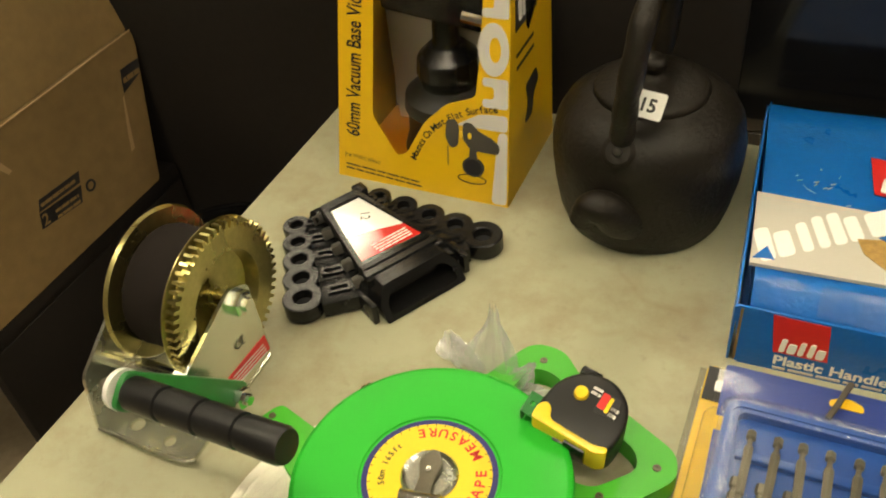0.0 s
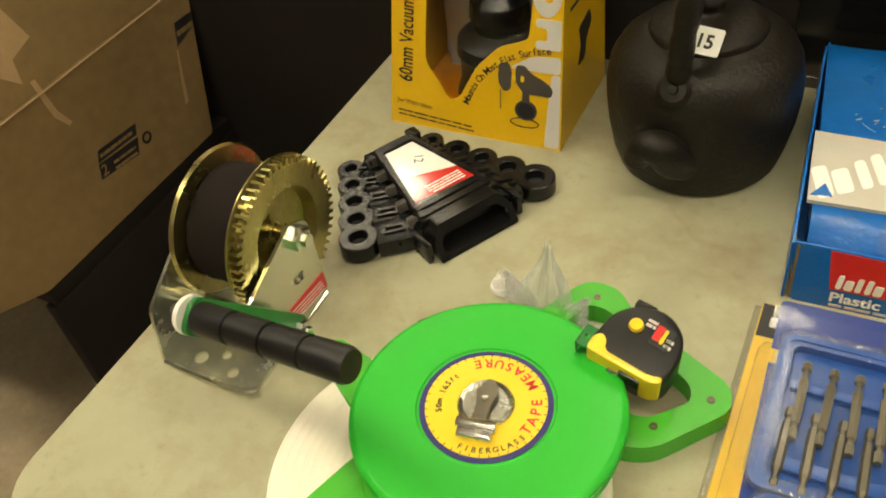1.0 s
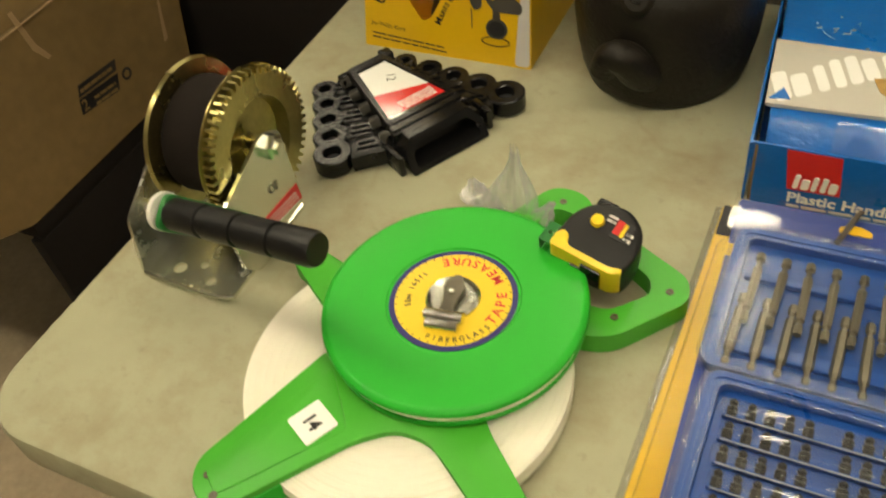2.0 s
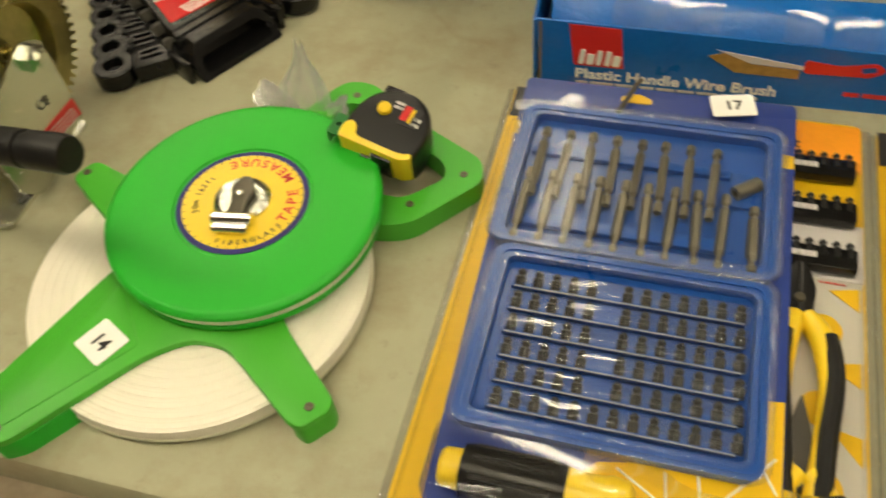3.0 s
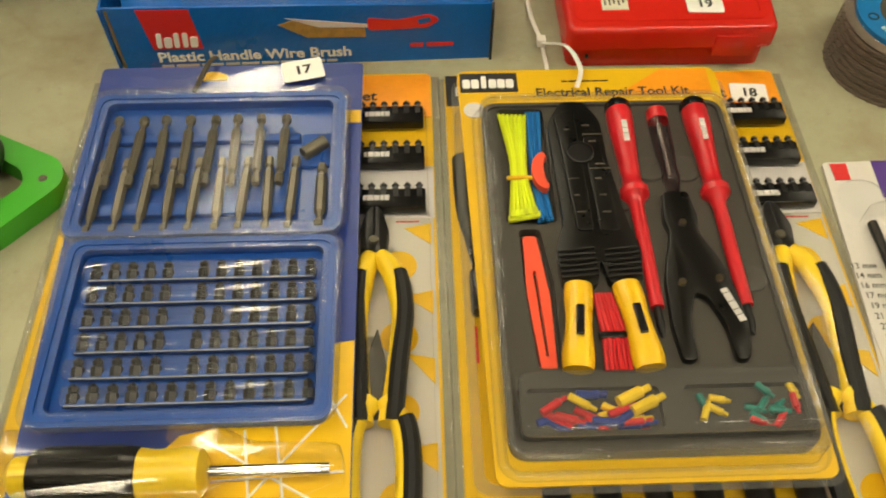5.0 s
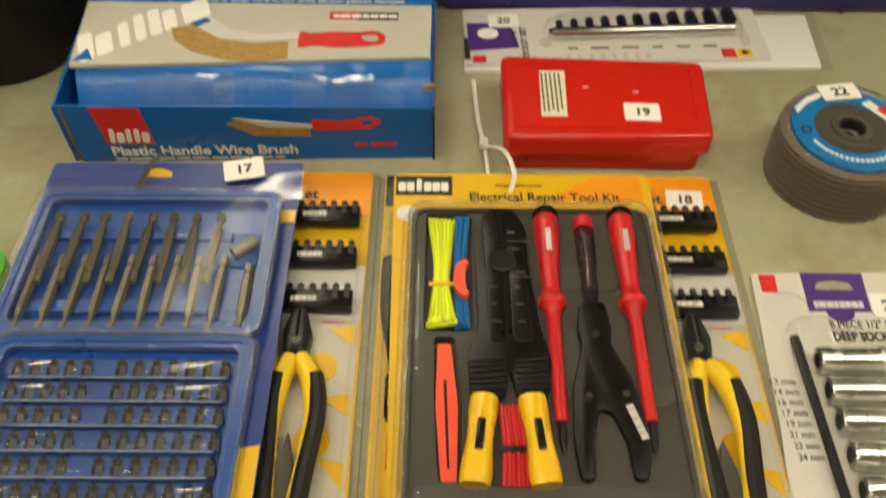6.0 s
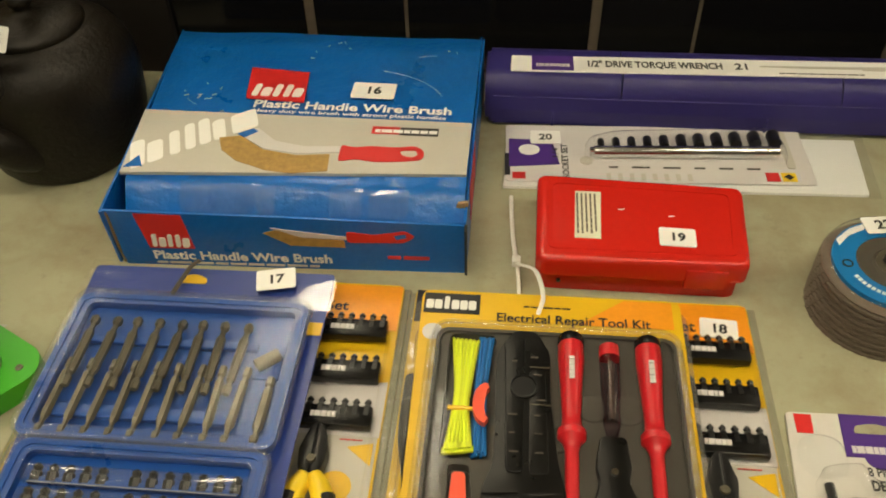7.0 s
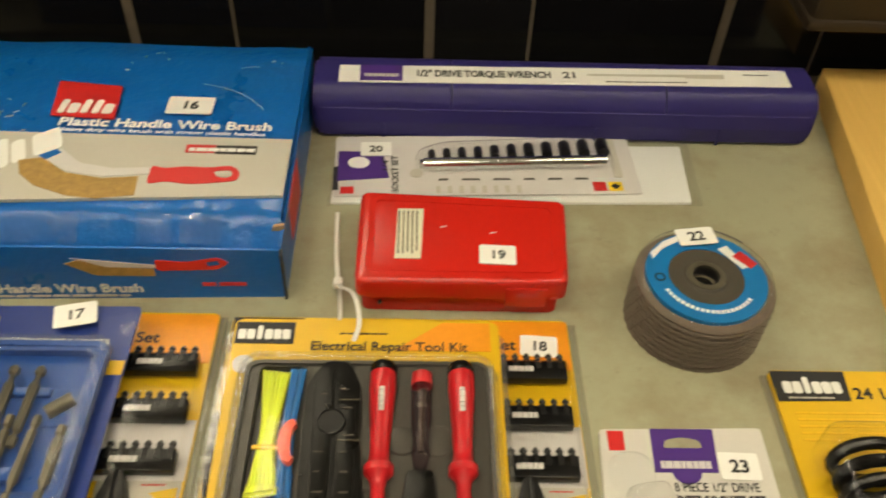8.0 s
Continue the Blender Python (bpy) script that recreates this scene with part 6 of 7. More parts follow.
for r in range(6):
    yy = 0.3165 - 0.0165 * r
    xl = 0.0885 + 0.0006 * r
    part("rack_bar", box(xl - 0.002, yy - 0.0045, 0.0344, 0.2235, yy - 0.0005, 0.0385, 0.0006), BLUE_TRAY, t2)
    # thin pale line: the highlight on the ridge's lower edge, built as a bar
    part("ridge_glint", tube([(xl, yy - 0.0055, 0.0400), (0.223, yy - 0.0055, 0.0400)], 0.00055, 6), RIDGE_GLINT, t2, "pale rail")
    part("row_blister", shell(rrect(xl - 0.004 + 0.002 * (r % 2), yy - 0.0062, 0.2262, yy + 0.0052, 0.003), 0.0350, 0.0462, bevel=0.0032, seg=4), FILM_RIDGE, t2, "clear ridge over a row", angle=70)
    for i in range(13):
        if r < 5 and i == 5:
            continue
        piece("bit", short_bit, t2, Matrix.Translation((xl + 0.003 + 0.0108 * i, yy - 0.003, 0.0368)) @ pose(0, 0, 0, -72, 0, 0) @ pose(0, 0, 0, 0, 0, 30) @ Matrix.Diagonal((1.2, 1.2, 1.0, 1)))
# screwdriver below the trays
DR = axis_pose((0.076, 0.187, 0.0445), (0.24, 0.1865, 0.0445))
drv = part("screwdriver", lathe([(0, 0.012), (0.0140, 0.012), (0.0148, 0.016), (0.0148, 0.060), (0.0138, 0.066), (0, 0.066)], 18, m=DR), BLACK, bs, "black and yellow screwdriver")
part("end_cap", lathe([(0, 0.0), (0.0085, 0.0), (0.0105, 0.002), (0.0110, 0.012), (0, 0.012)], 24, m=DR), YELLOW_PLASTIC, drv, "yellow end cap")
part("collar", lathe([(0, 0.0655), (0.0135, 0.0655), (0.0125, 0.072), (0.0125, 0.084), (0.0140, 0.088), (0.0125, 0.097), (0.008, 0.100), (0, 0.100)], 24, m=DR), YELLOW_PLASTIC, drv, "yellow collar")
part("shaft", lathe([(0, 0.099), (0.0034, 0.099), (0.0034, 0.163), (0, 0.163)], 16, m=DR), CHROME, drv, "chrome shaft")
for i in range(9):
    a = 2 * math.pi * i / 9
    part("grip_rib", tube([(0.0146 * math.cos(a), 0.0146 * math.sin(a), 0.018), (0.0146 * math.cos(a), 0.0146 * math.sin(a), 0.058)], 0.0011, 6), RUBBER, drv, "", DR)
part("blister", shell(rrect(0.063, 0.341, 0.2405, 0.4695, 0.010), 0.0322, 0.0478, bevel=0.004, seg=4), FILM_RIPPLED, bs, "clear blister over the trays", angle=70)
for x0, y0, x1, y1 in ((0.064, 0.343, 0.2395, 0.4685), (0.0715, 0.2145, 0.2385, 0.3405)):
    rim = rrect(x0, y0, x1, y1, 0.010, 6)
    part("blister_rim", tube([(x, y, 0.0436) for x, y in rim + rim[:2]], 0.0030, 12), FILM_RIDGE, bs, "rounded clear plastic rim", angle=80)
    rim = rrect(x0 + 0.008, y0 + 0.0075, x1 - 0.008, y1 - 0.0075, 0.007, 6)
    part("blister_rim", tube([(x, y, 0.0412) for x, y in rim + rim[:2]], 0.0022, 10), FILM_RIDGE, bs, "", angle=80)
head = bmesh.new()
bmesh.ops.create_grid(head, x_segments=40, y_segments=14, size=0.5)
for v in head.verts:
    x, y = v.co.x, v.co.y
    v.co = Vector((0.153 + x * 0.198, 0.4905 + y * 0.042, 0.0330 + 0.0035 * (0.25 - y * y) + 0.0022 * math.exp(-((x + 0.28) / 0.22) ** 2) * (1 - 3 * y * y) + 0.0010 * noise.noise((x * 4, y * 2, 4))))
part("header_film", head, FILM_HEADER, bs, "clear bulged plastic header", angle=60)
part("driver_blister", shell(rounded([(0.070, 0.166), (0.182, 0.166), (0.200, 0.176), (0.246, 0.178), (0.246, 0.196), (0.200, 0.198), (0.182, 0.208), (0.070, 0.208)], 0.006), 0.032, 0.0605, bevel=0.005), FILM_HEADER, bs, "clear blister", angle=60)
lot_label("17", 0.2055, 0.4955, 0.0372, 13, bs, 0.030, 0.021, size=0.0125)

# ---- electrical repair tool kit ----
ek = thing("electrical_tool_kit", (0.42, 0.35, 0.020), "yellow carded electrical repair tool kit in a clear blister", "tool set")
part("backing_card", prism(rounded([(0.3225, 0.508), (0.3300, 0.186), (0.5165, 0.186), (0.5165, 0.508)], 0.008), 0.0205, 0.0225), YELLOW, ek, "yellow printed backing card", smooth=False)
patch("orange_print", [(0.44, 0.480), (0.510, 0.480), (0.510, 0.506), (0.475, 0.506)], 0.0225, ORANGE, ek)
patch("brand_panel", [(0.3245, 0.485), (0.367, 0.485), (0.367, 0.5045), (0.3245, 0.5045)], 0.0226, INK, ek, "black brand panel")
logo_bars(0.326, 0.4885, 0.3645, 0.5010, 0.0231, WHITE, ek, n=6, tall=(2,))
lettering("Electrical Repair Tool Kit", 0.3795, 0.4790, 0.0234, 0.0118, INK, ek, width=0.113, bold=0.02)
bars("small_print", 0.40, 0.4945, 0.435, 0.4965, 0.0226, 1, INK, ek, words=5)
part("seal", prism(circle(0.3335, 0.4665, 0.0075, 24), 0.0224, 0.0232), PALE_GREY, ek, "round silver seal", smooth=False)
tie_well = rrect(0.3505, 0.356, 0.3835, 0.4590, 0.005)
strip_well = rounded([(0.3575, 0.352), (0.371, 0.352), (0.376, 0.310), (0.375, 0.252), (0.361, 0.252), (0.358, 0.310)], 0.004)
part("tool_tray", prism(rrect(0.343, 0.203, 0.508, 0.4610, 0.008), 0.0165, 0.0245, [tie_well, strip_well]), GREY_TRAY, ek, "dark grey moulded tray", smooth=False)
part("well_floor", prism(rrect(0.345, 0.206, 0.506, 0.4590, 0.008), 0.0155, 0.0170), GREY_TRAY, ek, "", smooth=False)
part("tray_wall", prism(rrect(0.3405, 0.200, 0.5105, 0.4635, 0.010), 0.0165, 0.0265, [rrect(0.3435, 0.203, 0.5075, 0.4605, 0.008)]), GREY_TRAY, ek, "raised tray rim")
for nx, ny, nr in ((0.426, 0.375, 0.011), (0.428, 0.31, 0.009), (0.473, 0.40, 0.012), (0.450, 0.40, 0.011), (0.497, 0.31, 0.010)):
    part("finger_nest", lathe([(0, 0.0240), (nr, 0.0244), (nr * 0.92, 0.0258), (nr * 0.8, 0.0262), (0, 0.0263)], 24, m=Matrix.Translation((nx, ny, 0))), GREY_TRAY, ek)
# cable ties
for i in range(13):
    a = (i - 6) / 6
    k = (i * 7) % 13 / 13
    part("cable_tie", tube(smooth_line([(0.3550 + 0.0088 * a + 0.001 * k, 0.4505 - 0.007 * k, 0.0252 + 0.004 * k), (0.3560 + 0.0052 * a, 0.410, 0.0270 + 0.0035 * k), (0.3555 + 0.0048 * a, 0.388, 0.0270 + 0.0035 * k), (0.3560 + 0.0085 * a, 0.3555 + 0.004 * k, 0.0262 + 0.004 * k)], 3), 0.0012, 6), NEON, ek, "neon yellow cable tie")
    part("tie_head", box(-0.0019, -0.0022, -0.0012, 0.0019, 0.0022, 0.0016, 0.0004), NEON, ek, "", Matrix.Translation((0.3560 + 0.0085 * a, 0.3550 + 0.004 * k, 0.0262 + 0.004 * k)))
for i in range(8):
    k = (i * 5) % 8 / 8
    part("cable_tie", tube(smooth_line([(0.3655 + 0.0013 * i, 0.4525 - 0.005 * k, 0.0255 + 0.003 * k), (0.3645 + 0.0010 * i, 0.40, 0.0255 + 0.003 * k), (0.3655 + 0.0012 * i, 0.352 + 0.004 * k, 0.0255 + 0.003 * k)], 3), 0.0011, 6), BLUE_NYLON, ek, "blue cable tie")
part("tie_band", tube([(0.347, 0.3865, 0.0305), (0.364, 0.3865, 0.0305)], 0.0016, 8), DARK_YELLOW, ek)
# crimping tool
part("crimper_body", prism(rounded([(0.396, 0.460), (0.412, 0.460), (0.4215, 0.440), (0.4215, 0.405), (0.427, 0.352), (0.432, 0.332), (0.429, 0.304), (0.409, 0.304), (0.4055, 0.325), (0.402, 0.304), (0.380, 0.304), (0.379, 0.332), (0.386, 0.352), (0.385, 0.405), (0.3845, 0.440)], 0.006, 4), 0.0240, 0.0305, bevel=0.0025), FORGED, ek, "black steel crimping tool")
part("crimper_cheek", prism(rounded([(0.390, 0.445), (0.4035, 0.452), (0.4045, 0.345), (0.394, 0.345)], 0.003, 3), 0.0303, 0.0318, bevel=0.0006), FORGED, ek)
part("crimper_cheek", prism(rounded([(0.4075, 0.425), (0.418, 0.425), (0.421, 0.345), (0.4085, 0.345)], 0.003, 3), 0.0303, 0.0314, bevel=0.0006), FORGED, ek)
for k, (mx, my) in enumerate(((0.411, 0.436), (0.4135, 0.421), (0.398, 0.432), (0.397, 0.388), (0.398, 0.374), (0.3985, 0.360), (0.414, 0.388), (0.4145, 0.374), (0.415, 0.360), (0.4155, 0.4005))):
    bars("crimper_print", mx - 0.003, my - 0.001, mx + 0.003, my + 0.0012, 0.0316, 1, TAUPE, ek, words=2, seed=50 + k, fill=0.5)
# two thin pale bars stand in for horizontal glints on the black steel
part("crimper_die", tube([(0.4075, 0.4275, 0.0312), (0.4215, 0.4275, 0.0312)], 0.0005, 6), DULL_STEEL, ek)
part("crimper_die", tube([(0.4085, 0.3965, 0.0312), (0.4225, 0.3965, 0.0312)], 0.0005, 6), DULL_STEEL, ek)
for k in range(6):
    part("grip_ridge", tube([(0.380, 0.310 + 0.004 * k, 0.0305), (0.402, 0.310 + 0.004 * k, 0.0335)], 0.0012, 6), RUBBER, ek)
    part("grip_ridge", tube([(0.409, 0.310 + 0.004 * k, 0.0305), (0.429, 0.310 + 0.004 * k, 0.0335)], 0.0012, 6), RUBBER, ek)
part("crimper_pivot", lathe([(0, 0.0316), (0.0095, 0.0316), (0.0095, 0.0328), (0.0085, 0.0332), (0.0082, 0.0326), (0, 0.0326)], 28, m=Matrix.Translation((0.4035, 0.410, 0))), BLACK_STEEL, ek)
for (a, b) in (((0.389, 0.303), (0.382, 0.247)), ((0.4175, 0.303), (0.423, 0.247))):
    ln = smooth_line([(a[0], a[1], 0.0315), ((a[0] * 2 + b[0]) / 3 + 0.0, (a[1] * 2 + b[1]) / 3, 0.033), ((a[0] + 2 * b[0]) / 3, (a[1] + 2 * b[1]) / 3, 0.033), (b[0], b[1], 0.0315)], 4)
    part("grip", tube(ln, [0.0086, 0.0088, 0.0088, 0.0084, 0.0080, 0.0078, 0.0078, 0.0080, 0.0085, 0.0090, 0.0094, 0.0095, 0.0088], 16, flat=0.75), DARK_YELLOW, ek, "yellow rubber grip")
    mx, my = (a[0] + b[0]) / 2, (a[1] + b[1]) / 2
    part("grip_inlay", box(mx - 0.0025, my - 0.010, 0.0385, mx + 0.0025, my + 0.010, 0.0412, 0.001), BLACK, ek, "black inlay", Matrix.Translation((mx, my, 0)) @ Matrix.Rotation(math.atan2(b[0] - a[0], a[1] - b[1]), 4, "Z") @ Matrix.Translation((-mx, -my, 0)))
part("red_crescent", prism([(0.379 + 0.009 * math.cos(radians(a)), 0.397 + 0.016 * math.sin(radians(a))) for a in range(90, 271, 15)] + [(0.381 + 0.003 * math.cos(radians(a)), 0.397 + 0.012 * math.sin(radians(a))) for a in range(270, 89, -20)], 0.0245, 0.0300), CORAL, ek, "coral plastic loop")
for k in range(6):
    part("lead", tube(smooth_line([(0.4035 + 0.002 * k - 0.005, 0.300, 0.0275), (0.406 + 0.0025 * k - 0.006, 0.272, 0.028 + 0.001 * (k % 2)), (0.404 + 0.0028 * k - 0.005, 0.248, 0.0275)], 5), 0.0013, 8), RED_TOOL, ek, "red test lead")
part("lead_band", box(0.397, 0.268, 0.0265, 0.414, 0.2725, 0.0305, 0.001), BLACK, ek)
# coral stripper
part("stripper", prism(rounded([(0.3535, 0.345), (0.362, 0.345), (0.3665, 0.300), (0.3655, 0.247), (0.3565, 0.247), (0.3525, 0.300)], 0.003), 0.0250, 0.0290, [rounded([(0.3575, 0.318), (0.3595, 0.318), (0.3615, 0.258), (0.3598, 0.258)], 0.0006, 1)]), CORAL, ek, "coral plastic wire stripper")
# screwdrivers
for sx in (0.4360, 0.4895):
    S = axis_pose((sx, 0.457, 0.0285), (sx - 0.001, 0.287, 0.0275))
    part("screwdriver_handle", lathe([(0, 0.0), (0.0078, 0.0), (0.0088, 0.002), (0.0090, 0.020), (0.0072, 0.046), (0.0062, 0.066), (0.0066, 0.074), (0.0095, 0.078), (0.0095, 0.083), (0.0060, 0.087), (0.0045, 0.092), (0.0042, 0.168), (0, 0.168)], 18, m=S), RED_TOOL, ek, "red insulated screwdriver")
    part("screwdriver_tip", lathe([(0, 0.167), (0.0026, 0.167), (0.0024, 0.182), (0.0008, 0.188), (0, 0.188)], 10, m=S), BLACK_STEEL, ek)
    bars("handle_print", 0.0, -0.002, 0.018, 0.002, 0.0, 1, PALE_GREY, ek, Matrix.Translation((sx, 0.434, 0.0377)) @ Matrix.Rotation(radians(-90), 4, "Z") @ pose(0, 0, 0, 0, 4, 0), words=5, fill=0.9)
    part("end_cap", lathe([(0, -0.0010), (0.0078, -0.0010), (0.0092, 0.001), (0.0093, 0.0065), (0.0088, 0.0070), (0, 0.0070)], 18, m=S), BLACK, ek, "black end cap")
S = axis_pose((0.4625, 0.450, 0.0285), (0.461, 0.30, 0.0285))
part("tester_cap", lathe([(0, 0), (0.0068, 0), (0.0072, 0.010), (0, 0.010)], 18, m=S), RED_TOOL, ek, "red tester cap")
part("tester_body", lathe([(0, 0.010), (0.0072, 0.010), (0.0066, 0.040), (0.0052, 0.055), (0.0062, 0.062), (0.004, 0.072), (0, 0.072)], 16, m=S), AMBER, ek, "clear tester body")
part("tester_spring", tube([(0.463, 0.438, 0.0285), (0.462, 0.390, 0.0285)], 0.0018, 8), DULL_STEEL, ek)
# black wire strippers
part("cutter_body", prism(rounded([(0.4535, 0.377), (0.4705, 0.377), (0.4730, 0.354), (0.4705, 0.344), (0.480, 0.322), (0.484, 0.305), (0.487, 0.275), (0.482, 0.252), (0.474, 0.252), (0.473, 0.275), (0.466, 0.295), (0.459, 0.298), (0.453, 0.280), (0.452, 0.252), (0.443, 0.252), (0.441, 0.275), (0.443, 0.310), (0.4525, 0.344), (0.4500, 0.354)], 0.004, 3), 0.0250, 0.0300, bevel=0.0015), FORGED, ek, "black wire cutters")
for rx, ry in ((0.4615, 0.350), (0.4525, 0.305), (0.4755, 0.307)):
    part("rivet", lathe([(0, 0.0300), (0.0030, 0.0300), (0.0024, 0.0318), (0, 0.0321)], 14, m=Matrix.Translation((rx, ry, 0))), CHROME, ek, "bright rivet")
bars("handle_print", 0, -0.0025, 0.024, 0.0025, 0.0300, 1, PALE_GREY, ek, Matrix.Translation((0.4765, 0.300, 0)) @ Matrix.Rotation(radians(-73), 4, "Z"), words=5, fill=0.9)
# terminal compartment
rnd = random.Random(9)
part("compartment", prism(rrect(0.346, 0.206, 0.508, 0.2385, 0.004), 0.0224, 0.0295, [rrect(0.350, 0.2095, 0.424, 0.235, 0.003), rrect(0.438, 0.2095, 0.504, 0.235, 0.003)]), GREY_TRAY, ek, "terminal compartment")
crimp = {}
for nm, mt in (("red", RED_TOOL), ("blue", BLUE_PACK), ("yellow", YELLOW_PLASTIC), ("teal", TEAL)):
    crimp[nm] = mesh_from(lathe([(0, -0.008), (0.0022, -0.008), (0.0024, 0.004), (0.0014, 0.005), (0.0014, 0.009), (0, 0.009)], 10), mt)
for i in range(22):
    nm = ("red", "blue", "red", "blue", "yellow")[i % 5]
    piece("crimp_terminal", crimp[nm], ek, Matrix.Translation((rnd.uniform(0.357, 0.414), rnd.uniform(0.2125, 0.232), 0.0255 + 0.002 * (i % 4))) @ pose(0, 0, 0, 90, 0, rnd.uniform(50, 130)))
for x, y in ((0.408, 0.2275), (0.415, 0.222)):
    piece("crimp_terminal", crimp["yellow"], ek, Matrix.Translation((x, y, 0.034)) @ pose(0, 0, 0, 90, 0, 115) @ Matrix.Diagonal((1.5, 1.5, 1.2, 1)))
for i in range(14):
    nm = ("teal", "yellow", "teal", "red")[i % 4]
    piece("fuse", crimp[nm], ek, Matrix.Translation((rnd.uniform(0.443, 0.500), rnd.uniform(0.2125, 0.232), 0.0255 + 0.0015 * (i % 3))) @ pose(0, 0, 0, 90, 0, rnd.uniform(0, 180)) @ Matrix.Diagonal((0.9, 0.9, 0.7, 1)))
part("blister", shell(rrect(0.338, 0.192, 0.512, 0.4630, 0.012), 0.0165, 0.0370, bevel=0.006), FILM_SOFT, ek, "clear blister over the tools", angle=60)
for x0, y0, x1, y1, z, rad in ((0.3405, 0.1945, 0.5095, 0.4605, 0.0352, 0.0026), (0.3365, 0.1905, 0.5135, 0.4645, 0.0190, 0.0030)):
    rim = rrect(x0, y0, x1, y1, 0.011, 6)
    part("blister_rim", tube([(x, y, z) for x, y in rim + rim[:2]], rad, 10), FILM_RIDGE, ek, "rounded clear plastic rim", angle=80)
part("terminal_blister", shell(rrect(0.345, 0.204, 0.509, 0.241, 0.006), 0.0265, 0.0410, bevel=0.003), FILM_RIDGE, ek, "", angle=60)
part("card_edge", prism(rrect(0.318, 0.182, 0.5205, 0.500, 0.010), 0.0200, 0.0206, [rrect(0.324, 0.188, 0.5145, 0.497, 0.008)]), FILM_EDGE, ek, "clear plastic rim", smooth=False)
part("card_support", prism(rrect(0.334, 0.20, 0.508, 0.49, 0.01), 0.0155, 0.0204), YELLOW, ek, "folded card underside")
# the stiff card lies 5 mm above the pack beneath it, and the moulded tray stands 1 cm proud of the card
CARD = ("backing_card", "card_support", "orange_print", "brand_panel", "logo", "lettering", "small_print", "seal", "card_edge")
TIES = ("cable_tie", "tie_head", "tie_band")
ENDS = ("compartment", "crimp_terminal", "fuse", "terminal_blister")
for ob in ek.children:
    kind_of = ob.name.split(".")[0]
    if kind_of in CARD:
        ob.location += Vector((-0.0040, -0.0060, 0.0050))
    elif kind_of in TIES:
        ob.location += Vector((0.0, 0.001, 0.0070))
    elif kind_of == "stripper":
        ob.location += Vector((0.0, -0.003, 0.0045))
    elif kind_of in ENDS:
        ob.location += Vector((-0.005, -0.004, 0.0110))
    else:
        ob.location += Vector((-0.0065, -0.006, 0.0110))
tie = thing("white_cable_tie", (0.389, 0.56, 0.0), "translucent white nylon cable tie hanging from the tool kit", "cable tie")
part("strap", tube(smooth_line([(0.4065, 0.481, 0.0290), (0.410, 0.495, 0.035), (0.404, 0.525, 0.030), (0.392, 0.545, 0.016), (0.389, 0.553, 0.010)], 6), 0.0018, 8, flat=0.4), NYLON, tie)
part("strap", tube(smooth_line([(0.389, 0.553, 0.012), (0.385, 0.590, 0.006), (0.382, 0.640, 0.006)], 6), 0.0018, 8, flat=0.4), NYLON, tie)
part("strap", tube(smooth_line([(0.390, 0.552, 0.008), (0.392, 0.530, 0.004), (0.392, 0.512, 0.004)], 6), 0.0016, 8, flat=0.4), NYLON, tie)
part("head", box(0.3855, 0.549, 0.008, 0.3925, 0.557, 0.015, 0.001), NYLON, tie, "ratchet head")

# ---- carded deep sockets ----
ds = thing("carded_deep_socket_set", (0.64, 0.33, 0), "white carded set of chrome deep sockets", "tool set")
part("backing_card", prism(rounded([(0.582, 0.425), (0.698, 0.427), (0.696, 0.165), (0.558, 0.165), (0.574, 0.30)], 0.003, 2), 0.001, 0.0035), OFF_WHITE, ds, "white printed backing card", smooth=False)
patch("purple_panel", [(0.616, 0.391), (0.660, 0.391), (0.663, 0.4255), (0.618, 0.4255)], 0.0035, PURPLE, ds, "purple brand panel")
bars("brand_print", 0.621, 0.394, 0.656, 0.401, 0.0039, 1, PALE_GREY, ds, words=8, fill=0.8)
part("brand_oval", prism(circle(0.638, 0.391, 0.010, 24, 0.009), 0.0037, 0.0041), PURPLE, ds, "", smooth=False)
part("hang_slot", prism(rounded([(0.625, 0.410), (0.653, 0.410), (0.651, 0.416), (0.642, 0.418), (0.636, 0.418), (0.627, 0.416)], 0.002, 2), 0.0037, 0.0044), LAMINATE, ds, "hanging slot", smooth=False)
patch("red_corner", [(0.587, 0.408), (0.598, 0.408), (0.599, 0.4235), (0.587, 0.4235)], 0.0035, RED_PAPER, ds, "red corner print")
lettering("8 PIECE 1/2\" DRIVE", 0.627, 0.3765, 0.0043, 0.0095, INK, ds, width=0.058, bold=0.015)
lettering("DEEP SOCKET SET", 0.627, 0.366, 0.0043, 0.0105, INK, ds, width=0.060, bold=0.04)
lot_label("23", 0.675, 0.3955, 0.0045, -2, ds, 0.028, 0.021, size=0.0135)
for i, tx in enumerate(("13", "14", "16", "17", "19", "21", "22", "24")):
    lettering(tx + " mm", 0.574 + 0.0008 * i, 0.331 - 0.0078 * i, 0.0042, 0.0065, INK, ds, width=0.016, bold=0.01)
chrome_socket = mesh_from(lathe([(0.0055, 0.0), (0.0088, 0.0), (0.0092, 0.001), (0.0092, 0.012), (0.0086, 0.013), (0.0086, 0.034), (0.0100, 0.037), (0.0100, 0.068), (0.0094, 0.070), (0.0070, 0.070), (0.0065, 0.060), (0.0, 0.060)], 28), SATIN, angle=18)
for i in range(8):
    piece("deep_socket", chrome_socket, ds, Matrix.Translation((0.606 + 0.0006 * i, 0.344 - 0.0228 * i, 0.0135)) @ pose(0, 0, 0, 0, 90, 0) @ Matrix.Diagonal((1.0, 1.0, 1.15, 1)))
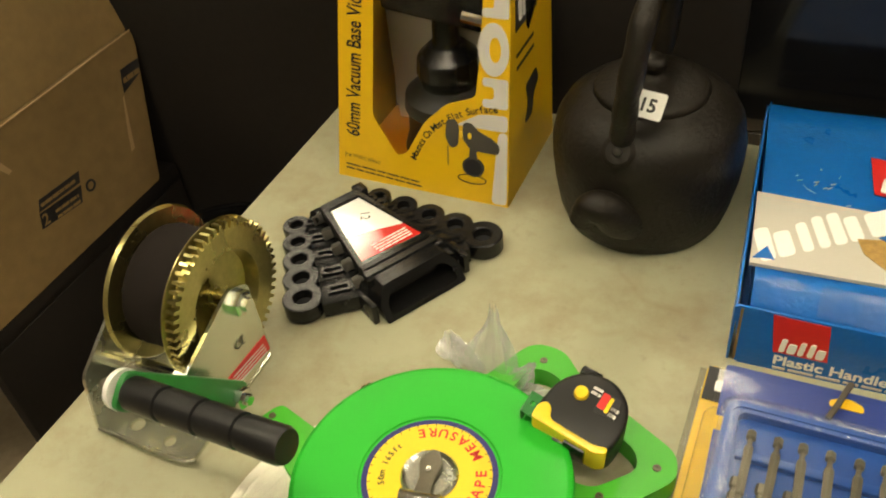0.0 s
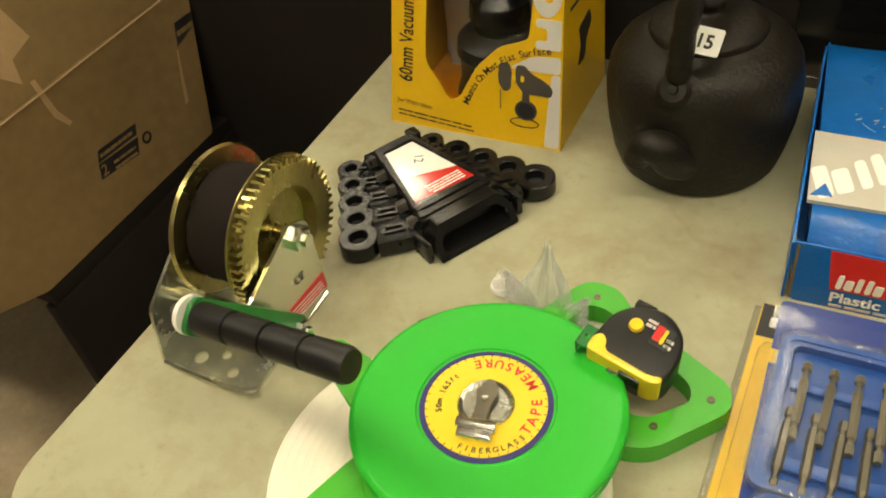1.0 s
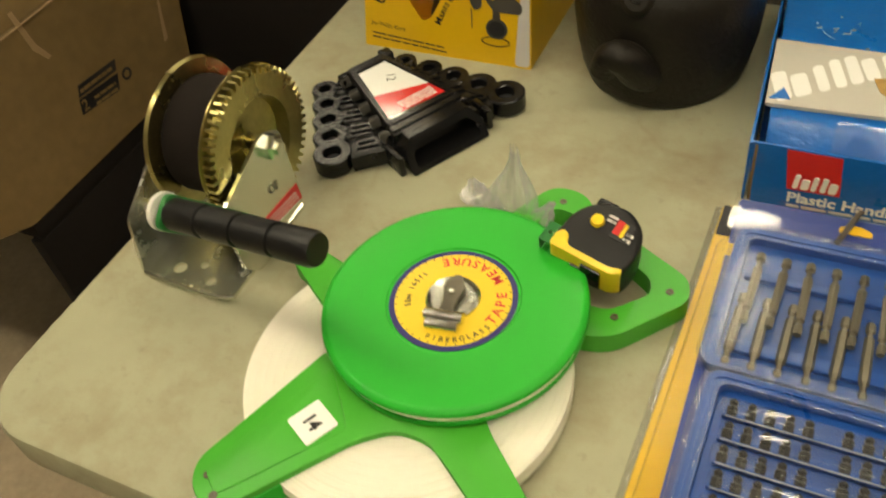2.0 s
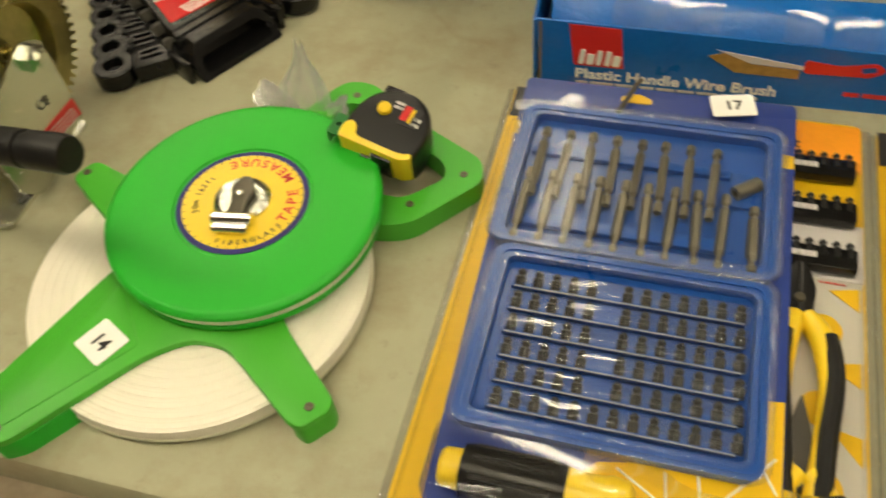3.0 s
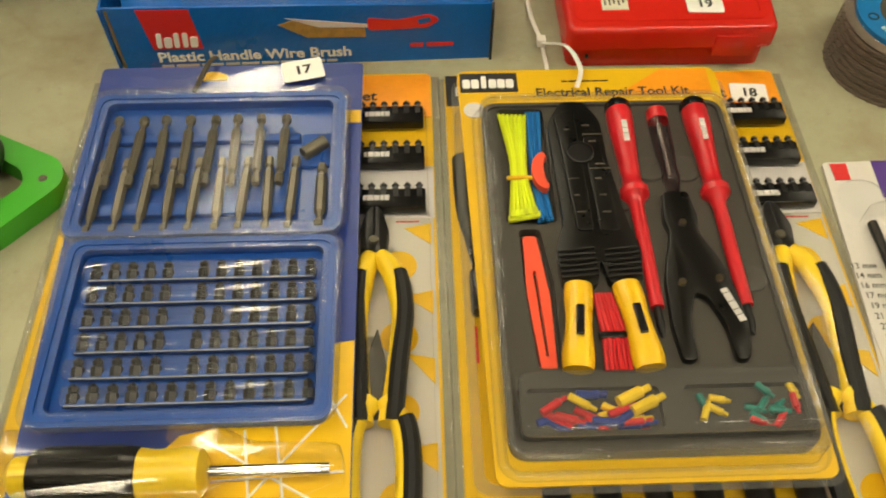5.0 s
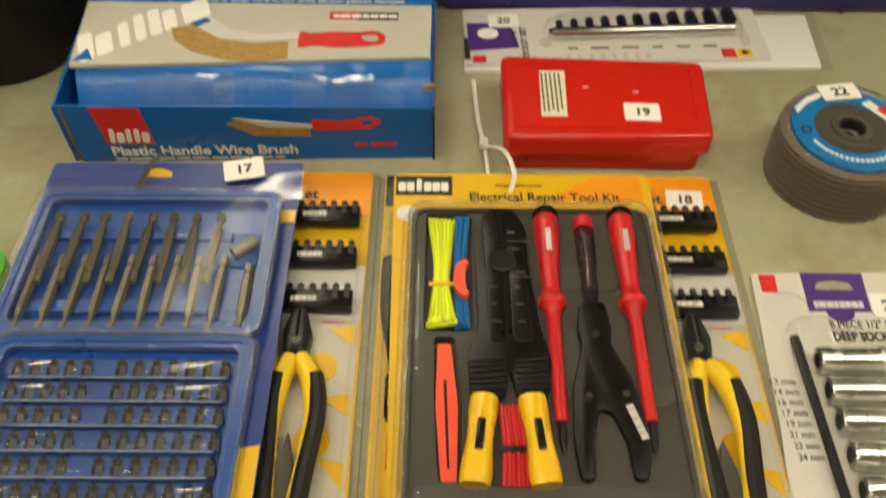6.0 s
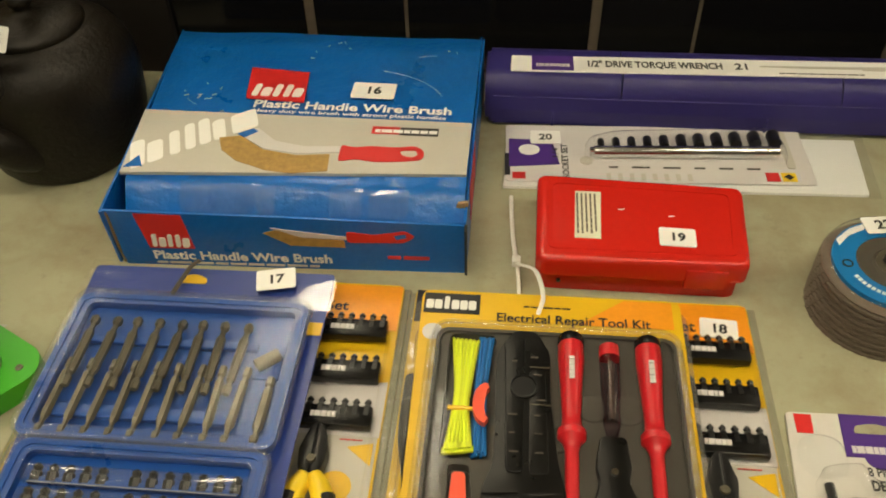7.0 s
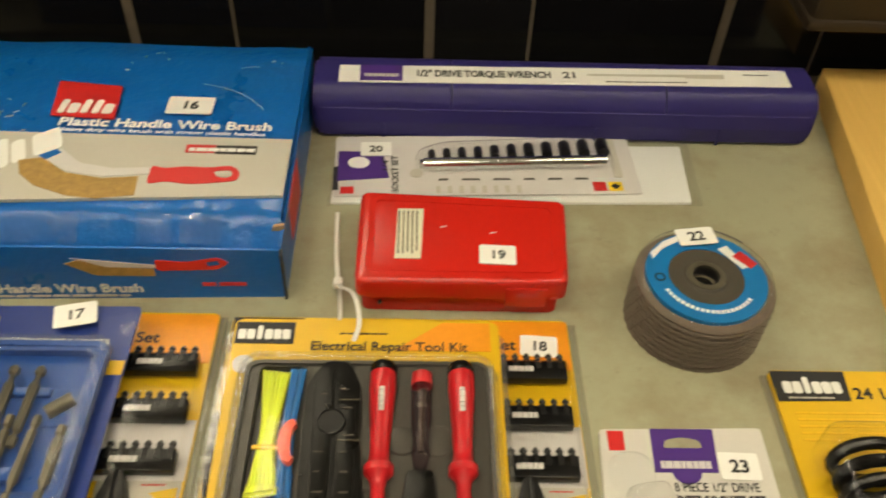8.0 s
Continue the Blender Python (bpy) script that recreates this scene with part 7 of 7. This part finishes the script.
part("holder_rail", tube([(0.598, 0.366, 0.008), (0.600, 0.24, 0.008), (0.604, 0.168, 0.008)], 0.0032, 10), BLACK_STEEL, ds, "dark steel rail")
part("blister", shell(rounded([(0.590, 0.372), (0.618, 0.376), (0.622, 0.362), (0.694, 0.360), (0.694, 0.168), (0.590, 0.168)], 0.008), 0.0040, 0.026, bevel=0.006), FILM, ds, "clear blister", angle=60)
part("corner_film", shell(rrect(0.584, 0.372, 0.616, 0.406, 0.014), 0.0036, 0.0095, bevel=0.005), FILM_RIPPLED, ds, "", angle=60)

# ---- carded lock ----
lk = thing("carded_cable_lock", (0.77, 0.40, 0), "yellow carded coil lock with a black brand panel", "lock")
part("backing_card", prism(rrect(0.7165, 0.235, 0.826, 0.477, 0.004), 0.001, 0.005), YELLOW, lk, "yellow printed card", smooth=False)
patch("brand_panel", [(0.7175, 0.449), (0.772, 0.450), (0.774, 0.4762), (0.7175, 0.4762)], 0.005, INK, lk, "black brand panel")
logo_bars(0.7235, 0.456, 0.768, 0.4705, 0.0056, WHITE, lk, n=6, tall=(2,))
bars("brand_line", 0.726, 0.4515, 0.760, 0.4540, 0.0054, 1, GREY_PRINT, lk, words=3)
lettering("24", 0.7755, 0.4515, 0.0058, 0.014, INK, lk, bold=0.02)
lettering("L", 0.795, 0.4515, 0.0058, 0.014, INK, lk, bold=0.02)
bars("small_print", 0.727, 0.416, 0.822, 0.444, 0.0050, 5, DARK_YELLOW, lk, fill=0.3, words=8, seed=3)
coil = [(0.757 + 0.024 * math.cos(a), 0.398 - 0.0021 * a + 0.004 * math.sin(a), 0.019 + 0.012 * math.sin(a)) for a in [i * 2 * math.pi / 22 for i in range(22 * 9)]]
part("coil", tube(coil, 0.0046, 10), BLACK, lk, "coiled black cable")
part("blister", shell(rrect(0.728, 0.240, 0.806, 0.414, 0.012), 0.0052, 0.040, bevel=0.008), FILM, lk, "clear blister", angle=60)
part("card_rim", box(0.7105, 0.236, 0.0004, 0.7165, 0.474, 0.003, 0.0008), FILM_EDGE, lk, "clear plastic rim")

# ---- tiles of the low wall: wide and narrow by turns ----
wide_tile = mesh_from(box(-0.0966, -0.008, -0.0988, 0.0966, 0.0, 0.0988, 0.0006, 1), TILE, smooth=False)
narrow_tile = mesh_from(box(-0.0490, -0.008, -0.0988, 0.0490, 0.0, 0.0988, 0.0006, 1), TILE, smooth=False)
rnd = random.Random(2)
for ix in range(0, 6):
    for iz in range(-2, 2):
        for me, cx in ((wide_tile, 0.0540 + 0.3055 * ix), (narrow_tile, 0.2100 + 0.3055 * ix)):
            piece("tile", me, wall, Matrix.Translation((cx, WALL_Y + 0.0122 + rnd.uniform(-0.0003, 0.0003), 0.080 + 0.2 * iz)) @ pose(0, 0, 0, rnd.uniform(-0.4, 0.4), 0, rnd.uniform(-0.4, 0.4)))
